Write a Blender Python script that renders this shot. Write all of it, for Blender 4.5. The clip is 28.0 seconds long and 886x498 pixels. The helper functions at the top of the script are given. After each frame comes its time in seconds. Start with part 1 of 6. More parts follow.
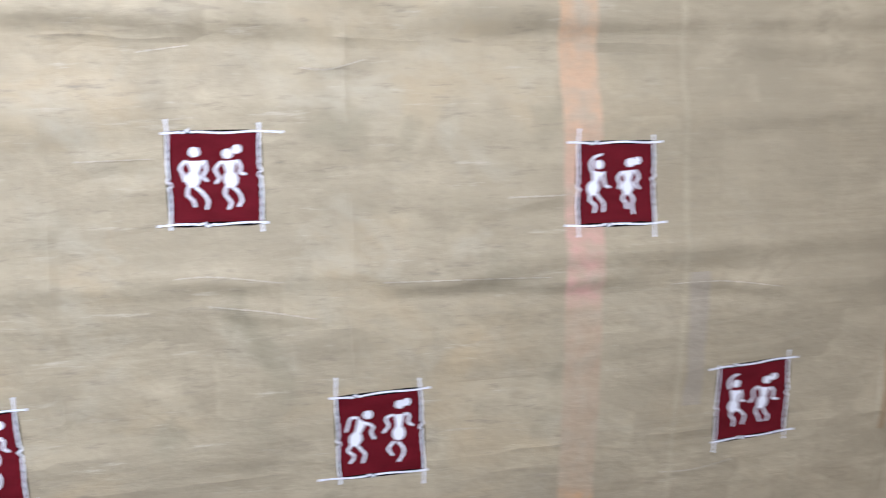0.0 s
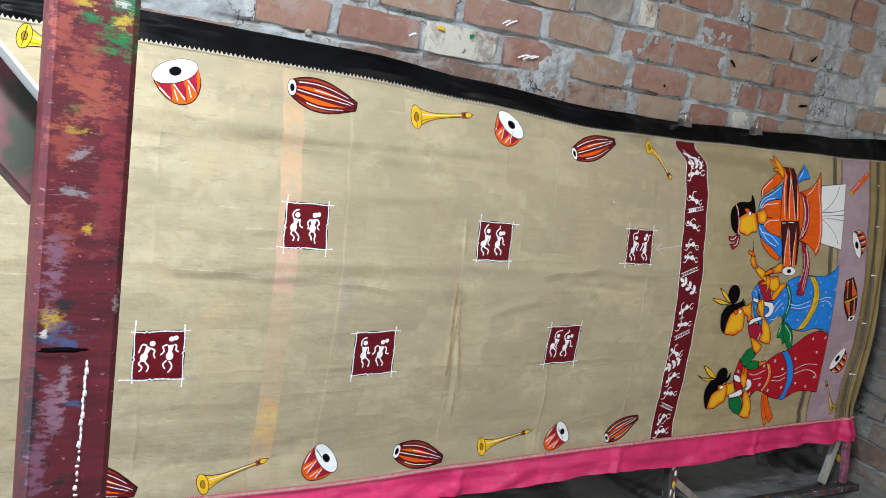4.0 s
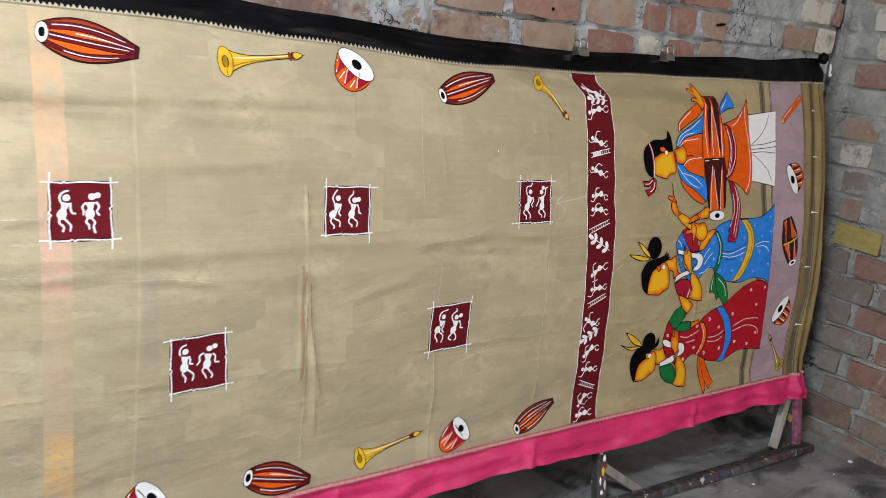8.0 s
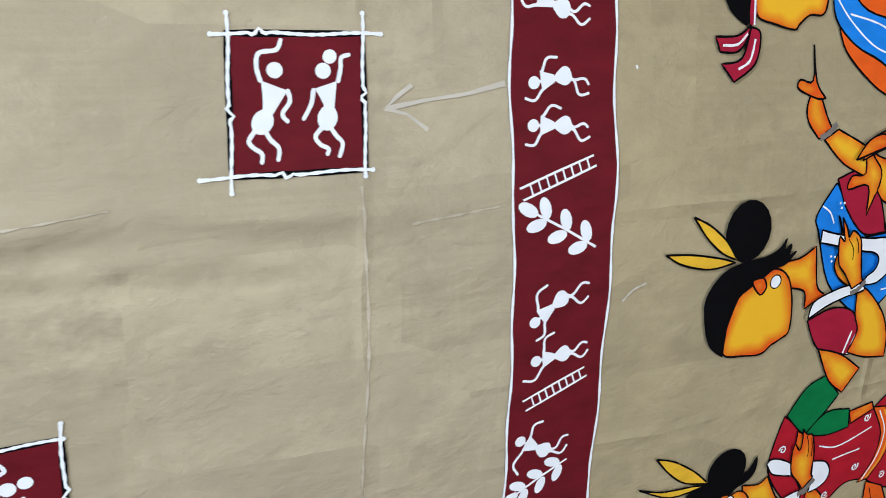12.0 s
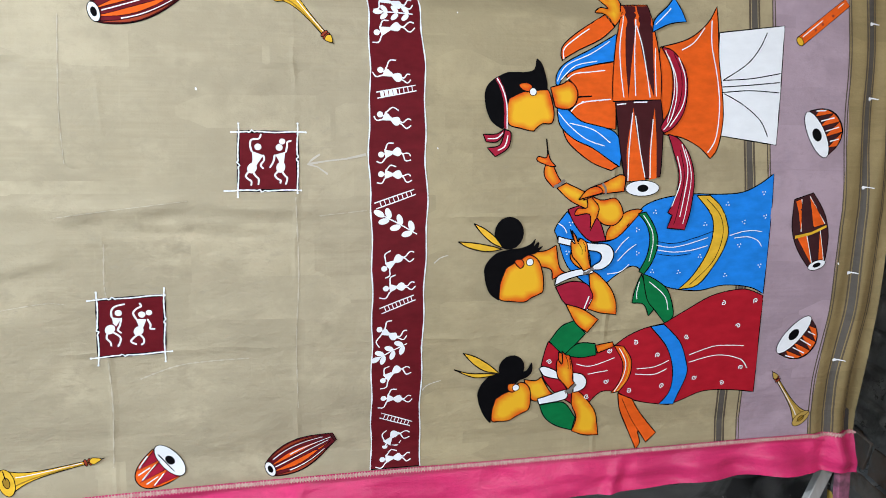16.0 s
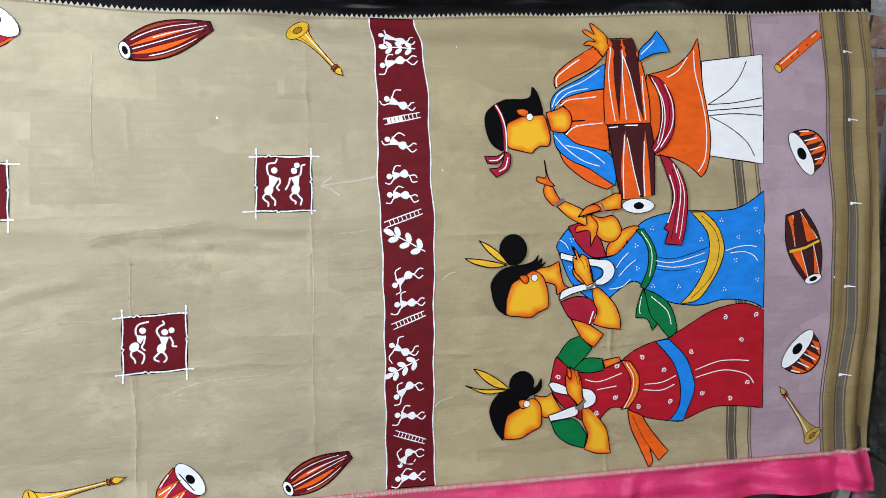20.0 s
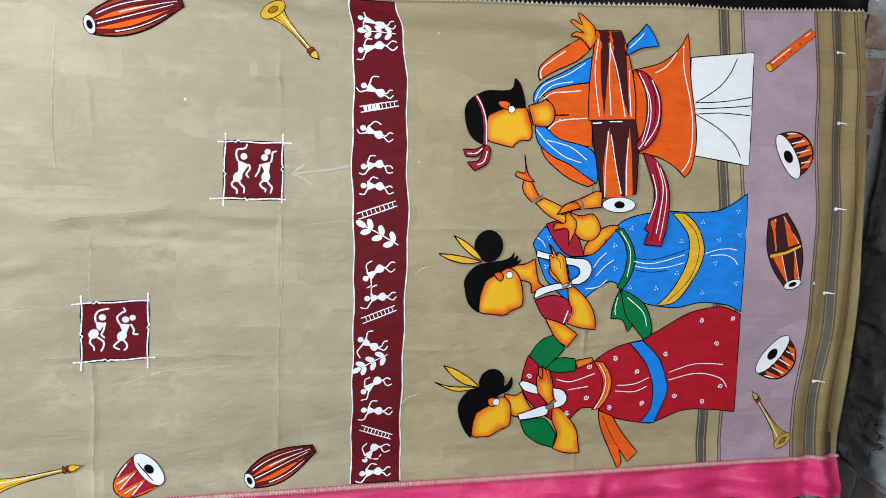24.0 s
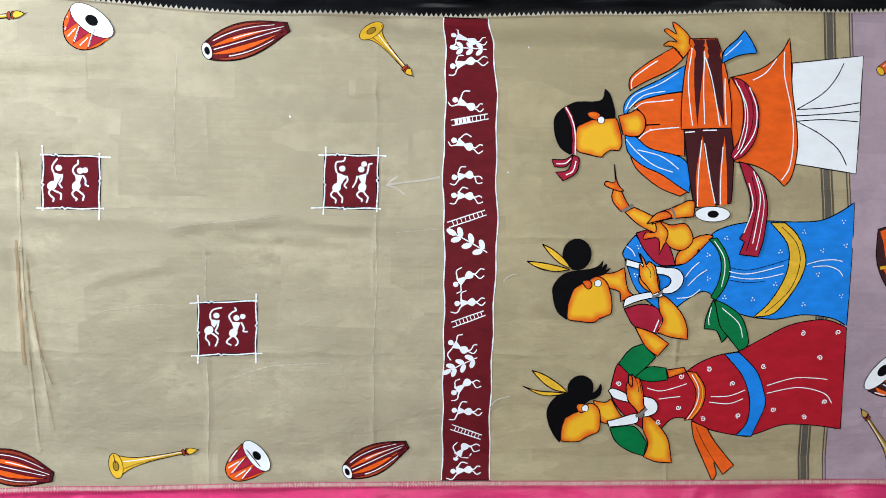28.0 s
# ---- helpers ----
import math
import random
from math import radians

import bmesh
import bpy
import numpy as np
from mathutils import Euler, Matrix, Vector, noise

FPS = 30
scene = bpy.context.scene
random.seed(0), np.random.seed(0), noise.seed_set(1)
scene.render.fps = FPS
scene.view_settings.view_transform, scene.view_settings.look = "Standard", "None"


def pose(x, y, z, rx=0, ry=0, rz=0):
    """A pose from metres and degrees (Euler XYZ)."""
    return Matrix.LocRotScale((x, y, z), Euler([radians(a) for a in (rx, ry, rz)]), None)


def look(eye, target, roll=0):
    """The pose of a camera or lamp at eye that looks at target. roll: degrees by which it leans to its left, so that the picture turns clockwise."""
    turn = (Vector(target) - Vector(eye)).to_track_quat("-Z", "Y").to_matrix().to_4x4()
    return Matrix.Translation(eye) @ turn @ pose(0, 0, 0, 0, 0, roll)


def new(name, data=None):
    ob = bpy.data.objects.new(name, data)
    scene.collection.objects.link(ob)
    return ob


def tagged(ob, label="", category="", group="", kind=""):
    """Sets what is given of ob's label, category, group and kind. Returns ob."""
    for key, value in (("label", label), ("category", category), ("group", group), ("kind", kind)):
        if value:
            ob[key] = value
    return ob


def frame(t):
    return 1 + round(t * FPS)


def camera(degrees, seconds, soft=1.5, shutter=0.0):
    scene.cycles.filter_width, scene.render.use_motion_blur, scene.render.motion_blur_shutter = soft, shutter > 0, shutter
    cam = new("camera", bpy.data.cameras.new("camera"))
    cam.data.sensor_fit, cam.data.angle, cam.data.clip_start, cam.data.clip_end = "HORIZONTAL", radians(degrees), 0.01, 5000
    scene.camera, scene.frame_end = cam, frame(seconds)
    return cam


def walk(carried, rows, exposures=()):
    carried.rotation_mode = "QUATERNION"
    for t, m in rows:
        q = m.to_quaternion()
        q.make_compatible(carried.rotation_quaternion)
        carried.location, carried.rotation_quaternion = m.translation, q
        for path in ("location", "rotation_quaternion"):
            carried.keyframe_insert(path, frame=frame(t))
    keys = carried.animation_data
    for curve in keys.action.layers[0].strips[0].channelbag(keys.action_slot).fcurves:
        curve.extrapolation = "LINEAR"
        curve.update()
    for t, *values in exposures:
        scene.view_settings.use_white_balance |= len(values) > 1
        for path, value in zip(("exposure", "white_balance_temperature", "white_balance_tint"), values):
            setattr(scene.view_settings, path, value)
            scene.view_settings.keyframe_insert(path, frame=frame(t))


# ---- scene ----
cam = camera(54.9, 28.0, soft=0.85, shutter=0.4)
PATH = [
    (0, (-0.612, -0.851, 1.109), (-0.121, 1.007, 0.557), 1.46),
    (0.5, (-0.547, -0.936, 1.147), (0.180, 0.845, 0.602), 2.59),
    (1, (-0.555, -1.050, 1.186), (0.333, 0.657, 0.642), 4.33),
    (1.5, (-0.584, -1.196, 1.224), (0.390, 0.468, 0.688), 5.77),
    (2, (-0.654, -1.317, 1.234), (0.387, 0.318, 0.740), 7.48),
    (2.5, (-0.752, -1.372, 1.267), (0.334, 0.233, 0.775), 9.91),
    (4.5, (-0.916, -1.763, 1.322), (0.140, -0.111, 0.929), 10.87),
    (5, (-0.927, -1.811, 1.327), (0.187, -0.192, 0.955), 10.55),
    (5.5, (-0.889, -1.833, 1.325), (0.256, -0.233, 0.965), 10.00),
    (6, (-0.861, -1.812, 1.325), (0.303, -0.227, 0.958), 9.50),
    (6.5, (-0.812, -1.772, 1.303), (0.354, -0.192, 0.922), 8.83),
    (7, (-0.722, -1.740, 1.294), (0.423, -0.155, 0.872), 8.25),
    (7.5, (-0.607, -1.630, 1.269), (0.532, -0.051, 0.816), 7.45),
    (8, (-0.459, -1.459, 1.267), (0.668, 0.123, 0.789), 6.61),
    (8.5, (-0.268, -1.346, 1.244), (0.821, 0.255, 0.746), 5.83),
    (9, (-0.091, -1.216, 1.226), (0.974, 0.391, 0.692), 6.25),
    (9.5, (0.027, -1.067, 1.204), (1.082, 0.528, 0.617), 6.76),
    (10, (0.132, -0.963, 1.164), (1.154, 0.639, 0.538), 6.54),
    (10.5, (0.336, -0.823, 1.142), (1.288, 0.801, 0.467), 6.23),
    (11, (0.531, -0.666, 1.096), (1.424, 0.988, 0.412), 5.12),
    (11.5, (0.686, -0.532, 1.048), (1.557, 1.121, 0.334), 4.95),
    (12, (0.792, -0.480, 1.040), (1.566, 1.206, 0.293), 4.06),
    (12.5, (0.853, -0.629, 1.085), (1.525, 1.107, 0.355), 2.97),
    (13, (0.850, -0.740, 1.213), (1.481, 0.961, 0.369), 3.70),
    (13.5, (0.837, -0.843, 1.308), (1.403, 0.843, 0.393), 4.03),
    (15.5, (0.929, -1.328, 1.265), (1.338, 0.506, 0.578), 3.40),
    (16, (0.933, -1.378, 1.249), (1.354, 0.470, 0.609), 3.14),
    (16.5, (0.910, -1.439, 1.190), (1.329, 0.441, 0.651), 2.78),
    (17, (0.900, -1.473, 1.152), (1.314, 0.426, 0.681), 2.72),
    (17.5, (0.888, -1.469, 1.179), (1.324, 0.421, 0.688), 3.24),
    (18, (0.922, -1.513, 1.154), (1.319, 0.395, 0.702), 2.53),
    (18.5, (0.942, -1.537, 1.102), (1.310, 0.390, 0.709), 1.67),
    (19, (0.917, -1.515, 1.150), (1.310, 0.391, 0.693), 1.91),
    (19.5, (0.940, -1.527, 1.090), (1.307, 0.400, 0.699), 1.16),
    (20, (0.927, -1.507, 1.088), (1.319, 0.417, 0.705), 0.89),
    (20.5, (0.947, -1.510, 1.084), (1.311, 0.420, 0.703), 0.54),
    (22.5, (1.004, -1.491, 1.099), (1.338, 0.436, 0.678), 2.40),
    (23, (0.997, -1.473, 1.085), (1.363, 0.451, 0.679), 2.46),
    (23.5, (1.005, -1.476, 1.076), (1.372, 0.450, 0.683), 2.46),
    (24, (0.958, -1.452, 1.146), (1.384, 0.443, 0.672), 3.39),
    (24.5, (0.968, -1.457, 1.111), (1.379, 0.452, 0.679), 3.20),
    (25, (1.002, -1.485, 1.099), (1.354, 0.438, 0.678), 3.09),
    (25.5, (0.996, -1.478, 1.123), (1.323, 0.441, 0.664), 3.37),
    (26, (1.008, -1.480, 1.128), (1.271, 0.446, 0.659), 3.25),
    (26.5, (1.050, -1.500, 1.107), (1.217, 0.444, 0.665), 2.65),
    (27, (1.048, -1.500, 1.150), (1.180, 0.437, 0.668), 2.38),
    (27.5, (1.061, -1.510, 1.163), (1.162, 0.429, 0.682), 1.92),
    (28, (1.073, -1.526, 1.173), (1.146, 0.415, 0.693), 1.47),
]
EXPOSURES = [(0.0, -0.49, 5830, 22), (1.0, -0.25, 5820, 19), (2.5, -0.22, 6080, 15), (4.5, -0.09, 6290, 9), (6.0, -0.04, 6400, 12), (8.0, -0.09, 6590, 14), (9.5, 0.15, 6210, 11), (10.7, 0.30, 5720, 11), (12.0, 0.26, 5760, 11), (13.0, 0.15, 5730, 11), (13.5, 0.17, 5740, 11), (15.5, 0.42, 5810, 11), (17.0, 0.43, 5820, 11), (28.0, 0.40, 5800, 9)]
walk(cam, [(t, look(eye, target, roll)) for t, eye, target, roll in PATH], EXPOSURES)

# ---- light ----
world = bpy.data.worlds.new("sky")
scene.world = world
world.use_nodes = True
sky = world.node_tree.nodes.new("ShaderNodeTexSky")
sky.sky_type, sky.sun_disc = "NISHITA", False
sky.sun_elevation, sky.sun_rotation = radians(50), radians(120)
world.node_tree.links.new(sky.outputs[0], world.node_tree.nodes["Background"].inputs[0])
world.node_tree.nodes["Background"].inputs[1].default_value = 0.12


def area_lamp(name, eye, target, sx, sy, power, colour):
    data = bpy.data.lights.new(name, "AREA")
    data.shape, data.size, data.size_y, data.energy, data.color = "RECTANGLE", sx, sy, power, colour
    ob = new(name, data)
    ob.matrix_world = look(eye, target)
    return ob


# daylight in the doorway of the left wall, an added fill behind the camera, and an unseen lamp under the ceiling
area_lamp("doorway_daylight", (-2.46, -1.30, 1.10), (0.2, -1.0, 0.95), 1.1, 1.9, 38, (0.76, 0.89, 0.97))
# fill added to brighten the right part; its window is made up
area_lamp("window_daylight", (1.95, -3.38, 1.40), (1.95, 0.0, 0.95), 0.85, 0.9, 43, (1.0, 0.955, 0.85))
# assumed lamp high on the left, no fixture built for it
area_lamp("tube_light_glow", (-1.20, -1.10, 2.45), (-0.80, 0.11, 0.61), 1.2, 0.06, 108, (0.88, 0.96, 1.0))



# ---- materials ----
def material(name, base, rough=0.8, metal=0.0):
    m = bpy.data.materials.new(name)
    m.use_nodes = True
    bsdf = m.node_tree.nodes["Principled BSDF"]
    bsdf.inputs["Base Color"].default_value = (*base, 1)
    bsdf.inputs["Roughness"].default_value = rough
    bsdf.inputs["Metallic"].default_value = metal
    return m


class Net:
    """Short calls for building a node tree."""

    def __init__(self, m):
        self.tree, self.bsdf = m.node_tree, m.node_tree.nodes["Principled BSDF"]

    def node(self, kind, **values):
        n = self.tree.nodes.new(kind)
        for key, value in values.items():
            if key in n.inputs:
                n.inputs[key].default_value = value
        return n

    def link(self, a, b):
        self.tree.links.new(a, b)

    def coords(self, scale=(1, 1, 1)):
        geo = self.tree.nodes.new("ShaderNodeTexCoord")
        mp = self.node("ShaderNodeMapping", Scale=scale)
        self.link(geo.outputs["Object"], mp.inputs["Vector"])
        return mp.outputs["Vector"]

    def noise(self, scale, stretch=(1, 1, 1), detail=4.0, rough=0.55, distort=0.0):
        n = self.node("ShaderNodeTexNoise", Scale=scale, Detail=detail, Roughness=rough, Distortion=distort)
        self.link(self.coords(stretch), n.inputs["Vector"])
        return n.outputs["Fac"]

    def ramp(self, fac, lo, hi, a=(0, 0, 0), b=(1, 1, 1)):
        r = self.tree.nodes.new("ShaderNodeValToRGB")
        r.color_ramp.elements[0].position, r.color_ramp.elements[1].position = lo, hi
        r.color_ramp.elements[0].color, r.color_ramp.elements[1].color = (*a, 1), (*b, 1)
        self.link(fac, r.inputs["Fac"])
        return r.outputs["Color"]

    def mix(self, fac, a, b, mode="MIX"):
        n = self.tree.nodes.new("ShaderNodeMix")
        n.data_type, n.blend_type = "RGBA", mode
        for value, socket in ((fac, n.inputs["Factor"]), (a, n.inputs["A"]), (b, n.inputs["B"])):
            if hasattr(value, "is_linked"):
                self.link(value, socket)
            elif isinstance(value, tuple):
                socket.default_value = (*value, 1)
            else:
                socket.default_value = value
        return n.outputs["Result"]

    def colour(self, c):
        self.link(c, self.bsdf.inputs["Base Color"])

    def bump(self, height, strength=0.4, distance=0.002):
        b = self.node("ShaderNodeBump", Strength=strength, Distance=distance)
        self.link(height, b.inputs["Height"])
        if self.bsdf.inputs["Normal"].is_linked:
            self.link(self.bsdf.inputs["Normal"].links[0].from_socket, b.inputs["Normal"])
        self.link(b.outputs["Normal"], self.bsdf.inputs["Normal"])


def cloth_material(name, base, dark, rough=0.64, sheen=0.0, spec=0.26, creases=(), aged=False):
    """Woven cotton: slubs along the weave, washed-out patches, fine wrinkles and pressed creases."""
    m = material(name, base, rough)
    n = Net(m)
    weft = n.noise(60, (0.08, 1, 2.6), 4, 0.6)
    warp = n.noise(70, (2.6, 1, 0.08), 3)
    patch = n.noise(6.0, (1, 1, 1.4), 4, 0.52)
    worn = n.noise(7.0, (1.0, 1, 1.6), 3, 0.5, 0.0)
    c = n.mix(n.ramp(weft, 0.33, 0.66), tuple(0.62 * u + 0.38 * v for u, v in zip(dark, base)), base)
    c = n.mix(n.ramp(warp, 0.55, 0.95), c, tuple(min(1, v * 1.06) for v in base))
    c = n.mix(n.ramp(patch, 0.44, 0.66), c, tuple(min(1, v * 0.84) for v in base))
    c = n.mix(n.ramp(worn, 0.50, 0.72), c, tuple(min(1, v * 1.14 + 0.004) for v in base))
    mottle = n.noise(26, (1, 1, 1.5), 6, 0.68)
    c = n.mix(n.ramp(mottle, 0.46, 0.66), c, tuple(v * 0.85 for v in base))
    cells = n.node("ShaderNodeTexVoronoi", Scale=6.5, Randomness=0.85)
    cells.distance = "CHEBYCHEV"
    n.link(n.coords((0.75, 0.0, 1.7)), cells.inputs["Vector"])
    part_colour = n.tree.nodes.new("ShaderNodeSeparateColor")
    n.link(cells.outputs["Color"], part_colour.inputs[0])
    washed = n.mix(1.0, n.ramp(part_colour.outputs["Red"], 0.60, 0.80), n.ramp(n.noise(13, detail=6, rough=0.65), 0.36, 0.62), "MULTIPLY")
    c = n.mix(washed, c, tuple(min(1, v * 1.09) for v in base))
    grimed = n.mix(1.0, n.ramp(part_colour.outputs["Green"], 0.64, 0.84), n.ramp(n.noise(11, detail=6, rough=0.65), 0.40, 0.66), "MULTIPLY")
    c = n.mix(grimed, c, tuple(v * 0.92 for v in base))
    scuff = n.mix(1.0, n.ramp(n.noise(55, (0.8, 1, 1.7), 7, 0.74), 0.56, 0.68), n.ramp(n.noise(4, detail=3), 0.42, 0.62), "MULTIPLY")
    c = n.mix(scuff, c, tuple(v * k for v, k in zip(base, (0.87, 0.885, 0.92))))
    if aged:
        # the end that has been handled most: rusty and greyish washes, fine rubbed lines
        here = n.tree.nodes.new("ShaderNodeTexCoord")
        sides = n.tree.nodes.new("ShaderNodeSeparateXYZ")
        n.link(here.outputs["Object"], sides.inputs[0])
        end = n.tree.nodes.new("ShaderNodeMapRange")
        n.link(sides.outputs["X"], end.inputs["Value"])
        for key, value in (("From Min", 0.30), ("From Max", -0.35), ("To Min", 0.0), ("To Max", 1.0)):
            end.inputs[key].default_value = value
        for fac, lo, hi, tone in ((n.noise(4.6, (1, 1, 1.3), 5, 0.6, 0.4), 0.52, 0.72, (0.445, 0.345, 0.205)), (n.noise(8.5, (1, 1, 1.2), 6, 0.62, 0.6), 0.54, 0.74, (0.44, 0.38, 0.265)),
                                  (n.noise(6.2, (1.2, 1, 1), 5, 0.6, 0.3), 0.58, 0.70, (0.315, 0.27, 0.175)), (n.noise(34, (0.55, 1, 2.8), 7, 0.74), 0.565, 0.70, (0.27, 0.225, 0.155)),
                                  (n.noise(27, (0.4, 1, 3.4), 6, 0.7), 0.60, 0.72, (0.50, 0.43, 0.31))):
            c = n.mix(n.mix(1.0, n.ramp(fac, lo, hi), end.outputs[0], "MULTIPLY"), c, tone)
    n.colour(c)
    n.bump(weft, 0.2, 0.0009)
    n.bump(warp, 0.2, 0.0009)
    n.bump(n.noise(5, (0.6, 1, 1.7), 4, 0.5, 0.4), 0.85, 0.011)
    n.bump(n.noise(17, (0.85, 1, 1.25), 4, 0.58, 0.4), 0.65, 0.0050)
    n.bump(n.noise(38, (0.85, 1, 1.2), 5, 0.66, 0.3), 0.6, 0.0030)
    broken = n.ramp(n.noise(7, detail=3), 0.44, 0.60)
    for axis, place, width, reach in creases:
        g = n.tree.nodes.new("ShaderNodeTexCoord")
        sep = n.tree.nodes.new("ShaderNodeSeparateXYZ")
        n.link(g.outputs["Object"], sep.inputs[0])
        wob = n.tree.nodes.new("ShaderNodeMath")
        wob.operation = "MULTIPLY_ADD"
        n.link(n.noise(5, detail=2), wob.inputs[0])
        wob.inputs[1].default_value = 0.03
        n.link(sep.outputs[axis], wob.inputs[2])
        off = n.tree.nodes.new("ShaderNodeMath")
        off.operation = "SUBTRACT"
        n.link(wob.outputs[0], off.inputs[0])
        off.inputs[1].default_value = place + 0.015
        size = n.tree.nodes.new("ShaderNodeMath")
        size.operation = "ABSOLUTE"
        n.link(off.outputs[0], size.inputs[0])
        n.bump(n.mix(1.0, n.ramp(size.outputs[0], 0.0, width, (1, 1, 1), (0, 0, 0)), broken, "MULTIPLY"), 0.85, reach)
    n.bsdf.inputs["Sheen Weight"].default_value = sheen
    n.bsdf.inputs["Specular IOR Level"].default_value = spec
    return m


def paint(name, base, rough=0.55, vary=0.16):
    """Brushed fabric paint: a little uneven, the weave showing through."""
    m = material(name, base, rough)
    n = Net(m)
    stroke = n.noise(28, (1, 1, 2.2), 4)
    n.colour(n.mix(n.ramp(stroke, 0.3, 0.75), tuple(v * (1 - vary) for v in base), tuple(min(1, v * (1 + vary * 0.7)) for v in base)))
    n.bump(n.noise(400, (1, 1, 1), 2), 0.2, 0.0006)
    n.bsdf.inputs["Specular IOR Level"].default_value = 0.02 if max(base) < 0.02 else 0.07
    return m


CLOTH = cloth_material("khaki_cotton", (0.410, 0.340, 0.222), (0.329, 0.268, 0.168), creases=(("X", -0.47, 0.009, 0.002), ("X", 0.668, 0.009, 0.0018), ("X", 1.00, 0.009, 0.0018), ("X", 1.62, 0.008, 0.002), ("X", -0.80, 0.010, 0.003), ("Z", 0.56, 0.010, 0.002), ("Z", 1.08, 0.012, 0.003)), aged=True)
CLOTH_OLIVE = cloth_material("olive_cotton", (0.376, 0.304, 0.176), (0.303, 0.242, 0.134), creases=(("X", 1.62, 0.008, 0.003), ("Z", 0.56, 0.010, 0.003), ("Z", 0.80, 0.010, 0.003)))
CLOTH_OCHRE = cloth_material("ochre_cotton", (0.26, 0.190, 0.082), (0.18, 0.128, 0.052))
CLOTH_LILAC = cloth_material("lilac_cotton", (0.37, 0.272, 0.315), (0.30, 0.218, 0.262))
CLOTH_STRIPE = cloth_material("grey_woven_stripe", (0.10, 0.085, 0.07), (0.06, 0.052, 0.045))
CLOTH_BLACK = material("black_satin_border", (0.005, 0.005, 0.006), 0.34)
n = Net(CLOTH_BLACK)
n.colour(n.mix(n.ramp(n.noise(9, detail=4), 0.35, 0.7), (0.0014, 0.0014, 0.0018), (0.0045, 0.0048, 0.0062)))
n.link(n.ramp(n.noise(6, (1, 1, 2), 3), 0.35, 0.65, (0.28, 0.28, 0.28), (0.50, 0.50, 0.50)), n.bsdf.inputs["Roughness"])
n.bump(n.noise(9, (0.6, 1, 1.8), 4, 0.5, 0.5), 0.7, 0.010)
n.bump(n.noise(30, (0.5, 1, 1.6), 3), 0.3, 0.002)
n.bsdf.inputs["Specular IOR Level"].default_value = 0.11
CLOTH_PINK = cloth_material("pink_border", (0.64, 0.030, 0.142), (0.47, 0.016, 0.098), 0.43, 0.0, 0.34)
CREASE_BROWN = cloth_material("stained_crease", (0.33, 0.225, 0.12), (0.27, 0.18, 0.095))
CREASE = cloth_material("worn_crease", (0.49, 0.42, 0.31), (0.43, 0.36, 0.26))
THREAD = material("zari_thread", (0.44, 0.38, 0.30), 0.7)
WHITE = paint("white_paint", (0.80, 0.80, 0.82), 0.6, 0.05)
CHALK = paint("chalk_line", (0.53, 0.475, 0.39), 0.9, 0.1)
MAROON = paint("maroon_paint", (0.122, 0.008, 0.0125), 0.55, 0.2)
DARK_MAROON = paint("dark_maroon_paint", (0.055, 0.010, 0.012), 0.5)
BLACK = paint("black_paint", (0.004, 0.0038, 0.0045), 0.6)
ORANGE = paint("orange_paint", (0.74, 0.105, 0.008))
RED = paint("red_paint", (0.39, 0.010, 0.021))
CRIMSON = paint("crimson_paint", (0.34, 0.012, 0.035))
BLUE = paint("blue_paint", (0.024, 0.21, 0.70))
GREEN = paint("green_paint", (0.008, 0.16, 0.045))
YELLOW = paint("yellow_paint", (0.72, 0.42, 0.025))
GOLD = paint("dark_gold_paint", (0.33, 0.19, 0.02))
PEACH_FAINT = cloth_material("faint_orange_stain", (0.44, 0.345, 0.225), (0.36, 0.285, 0.185))
PALE_FOLD = cloth_material("pale_pressed_fold", (0.455, 0.38, 0.25), (0.40, 0.33, 0.215))
GREY_FADE = cloth_material("greyish_faded_cotton", (0.385, 0.325, 0.235), (0.32, 0.265, 0.19))
DYE_STRIPE = cloth_material("faded_dye_stripe", (0.48, 0.35, 0.23), (0.40, 0.30, 0.20))
n = Net(DYE_STRIPE)
g = n.tree.nodes.new("ShaderNodeTexCoord")
sep = n.tree.nodes.new("ShaderNodeSeparateXYZ")
n.link(g.outputs["Object"], sep.inputs[0])
tones = n.tree.nodes.new("ShaderNodeValToRGB")
for at, tone in ((0.30, (0.42, 0.335, 0.22)), (0.37, (0.57, 0.37, 0.20)), (0.45, (0.62, 0.39, 0.125)), (0.485, (0.58, 0.345, 0.18)), (0.505, (0.43, 0.325, 0.21)),
                 (0.745, (0.44, 0.32, 0.21)), (0.765, (0.56, 0.335, 0.26)), (0.86, (0.56, 0.34, 0.25)), (0.98, (0.55, 0.36, 0.225)), (1.17, (0.54, 0.355, 0.205)), (1.24, (0.47, 0.355, 0.215))):
    tones.color_ramp.elements.new(at * 0.75).color = (*tone, 1)
tones.color_ramp.elements[0].color = (0.41, 0.335, 0.22, 1)
tones.color_ramp.elements[-1].color = (0.45, 0.355, 0.225, 1)
level = n.tree.nodes.new("ShaderNodeMath")
level.operation = "MULTIPLY"
level.inputs[1].default_value = 0.75
n.link(sep.outputs["Z"], level.inputs[0])
n.link(level.outputs[0], tones.inputs[0])
blot = n.mix(n.ramp(n.noise(24, detail=5), 0.46, 0.66), tones.outputs[0], (0.44, 0.36, 0.25))
n.colour(n.mix(n.ramp(n.noise(60, (1, 1, 1.3), 5, 0.6), 0.40, 0.85), blot, (0.42, 0.325, 0.21)))
CLOTH_LINE = cloth_material("dark_woven_line", (0.10, 0.075, 0.05), (0.07, 0.05, 0.035))
THREAD_PINK = material("pale_pink_thread", (0.50, 0.27, 0.25), 0.7)
n = Net(THREAD_PINK)
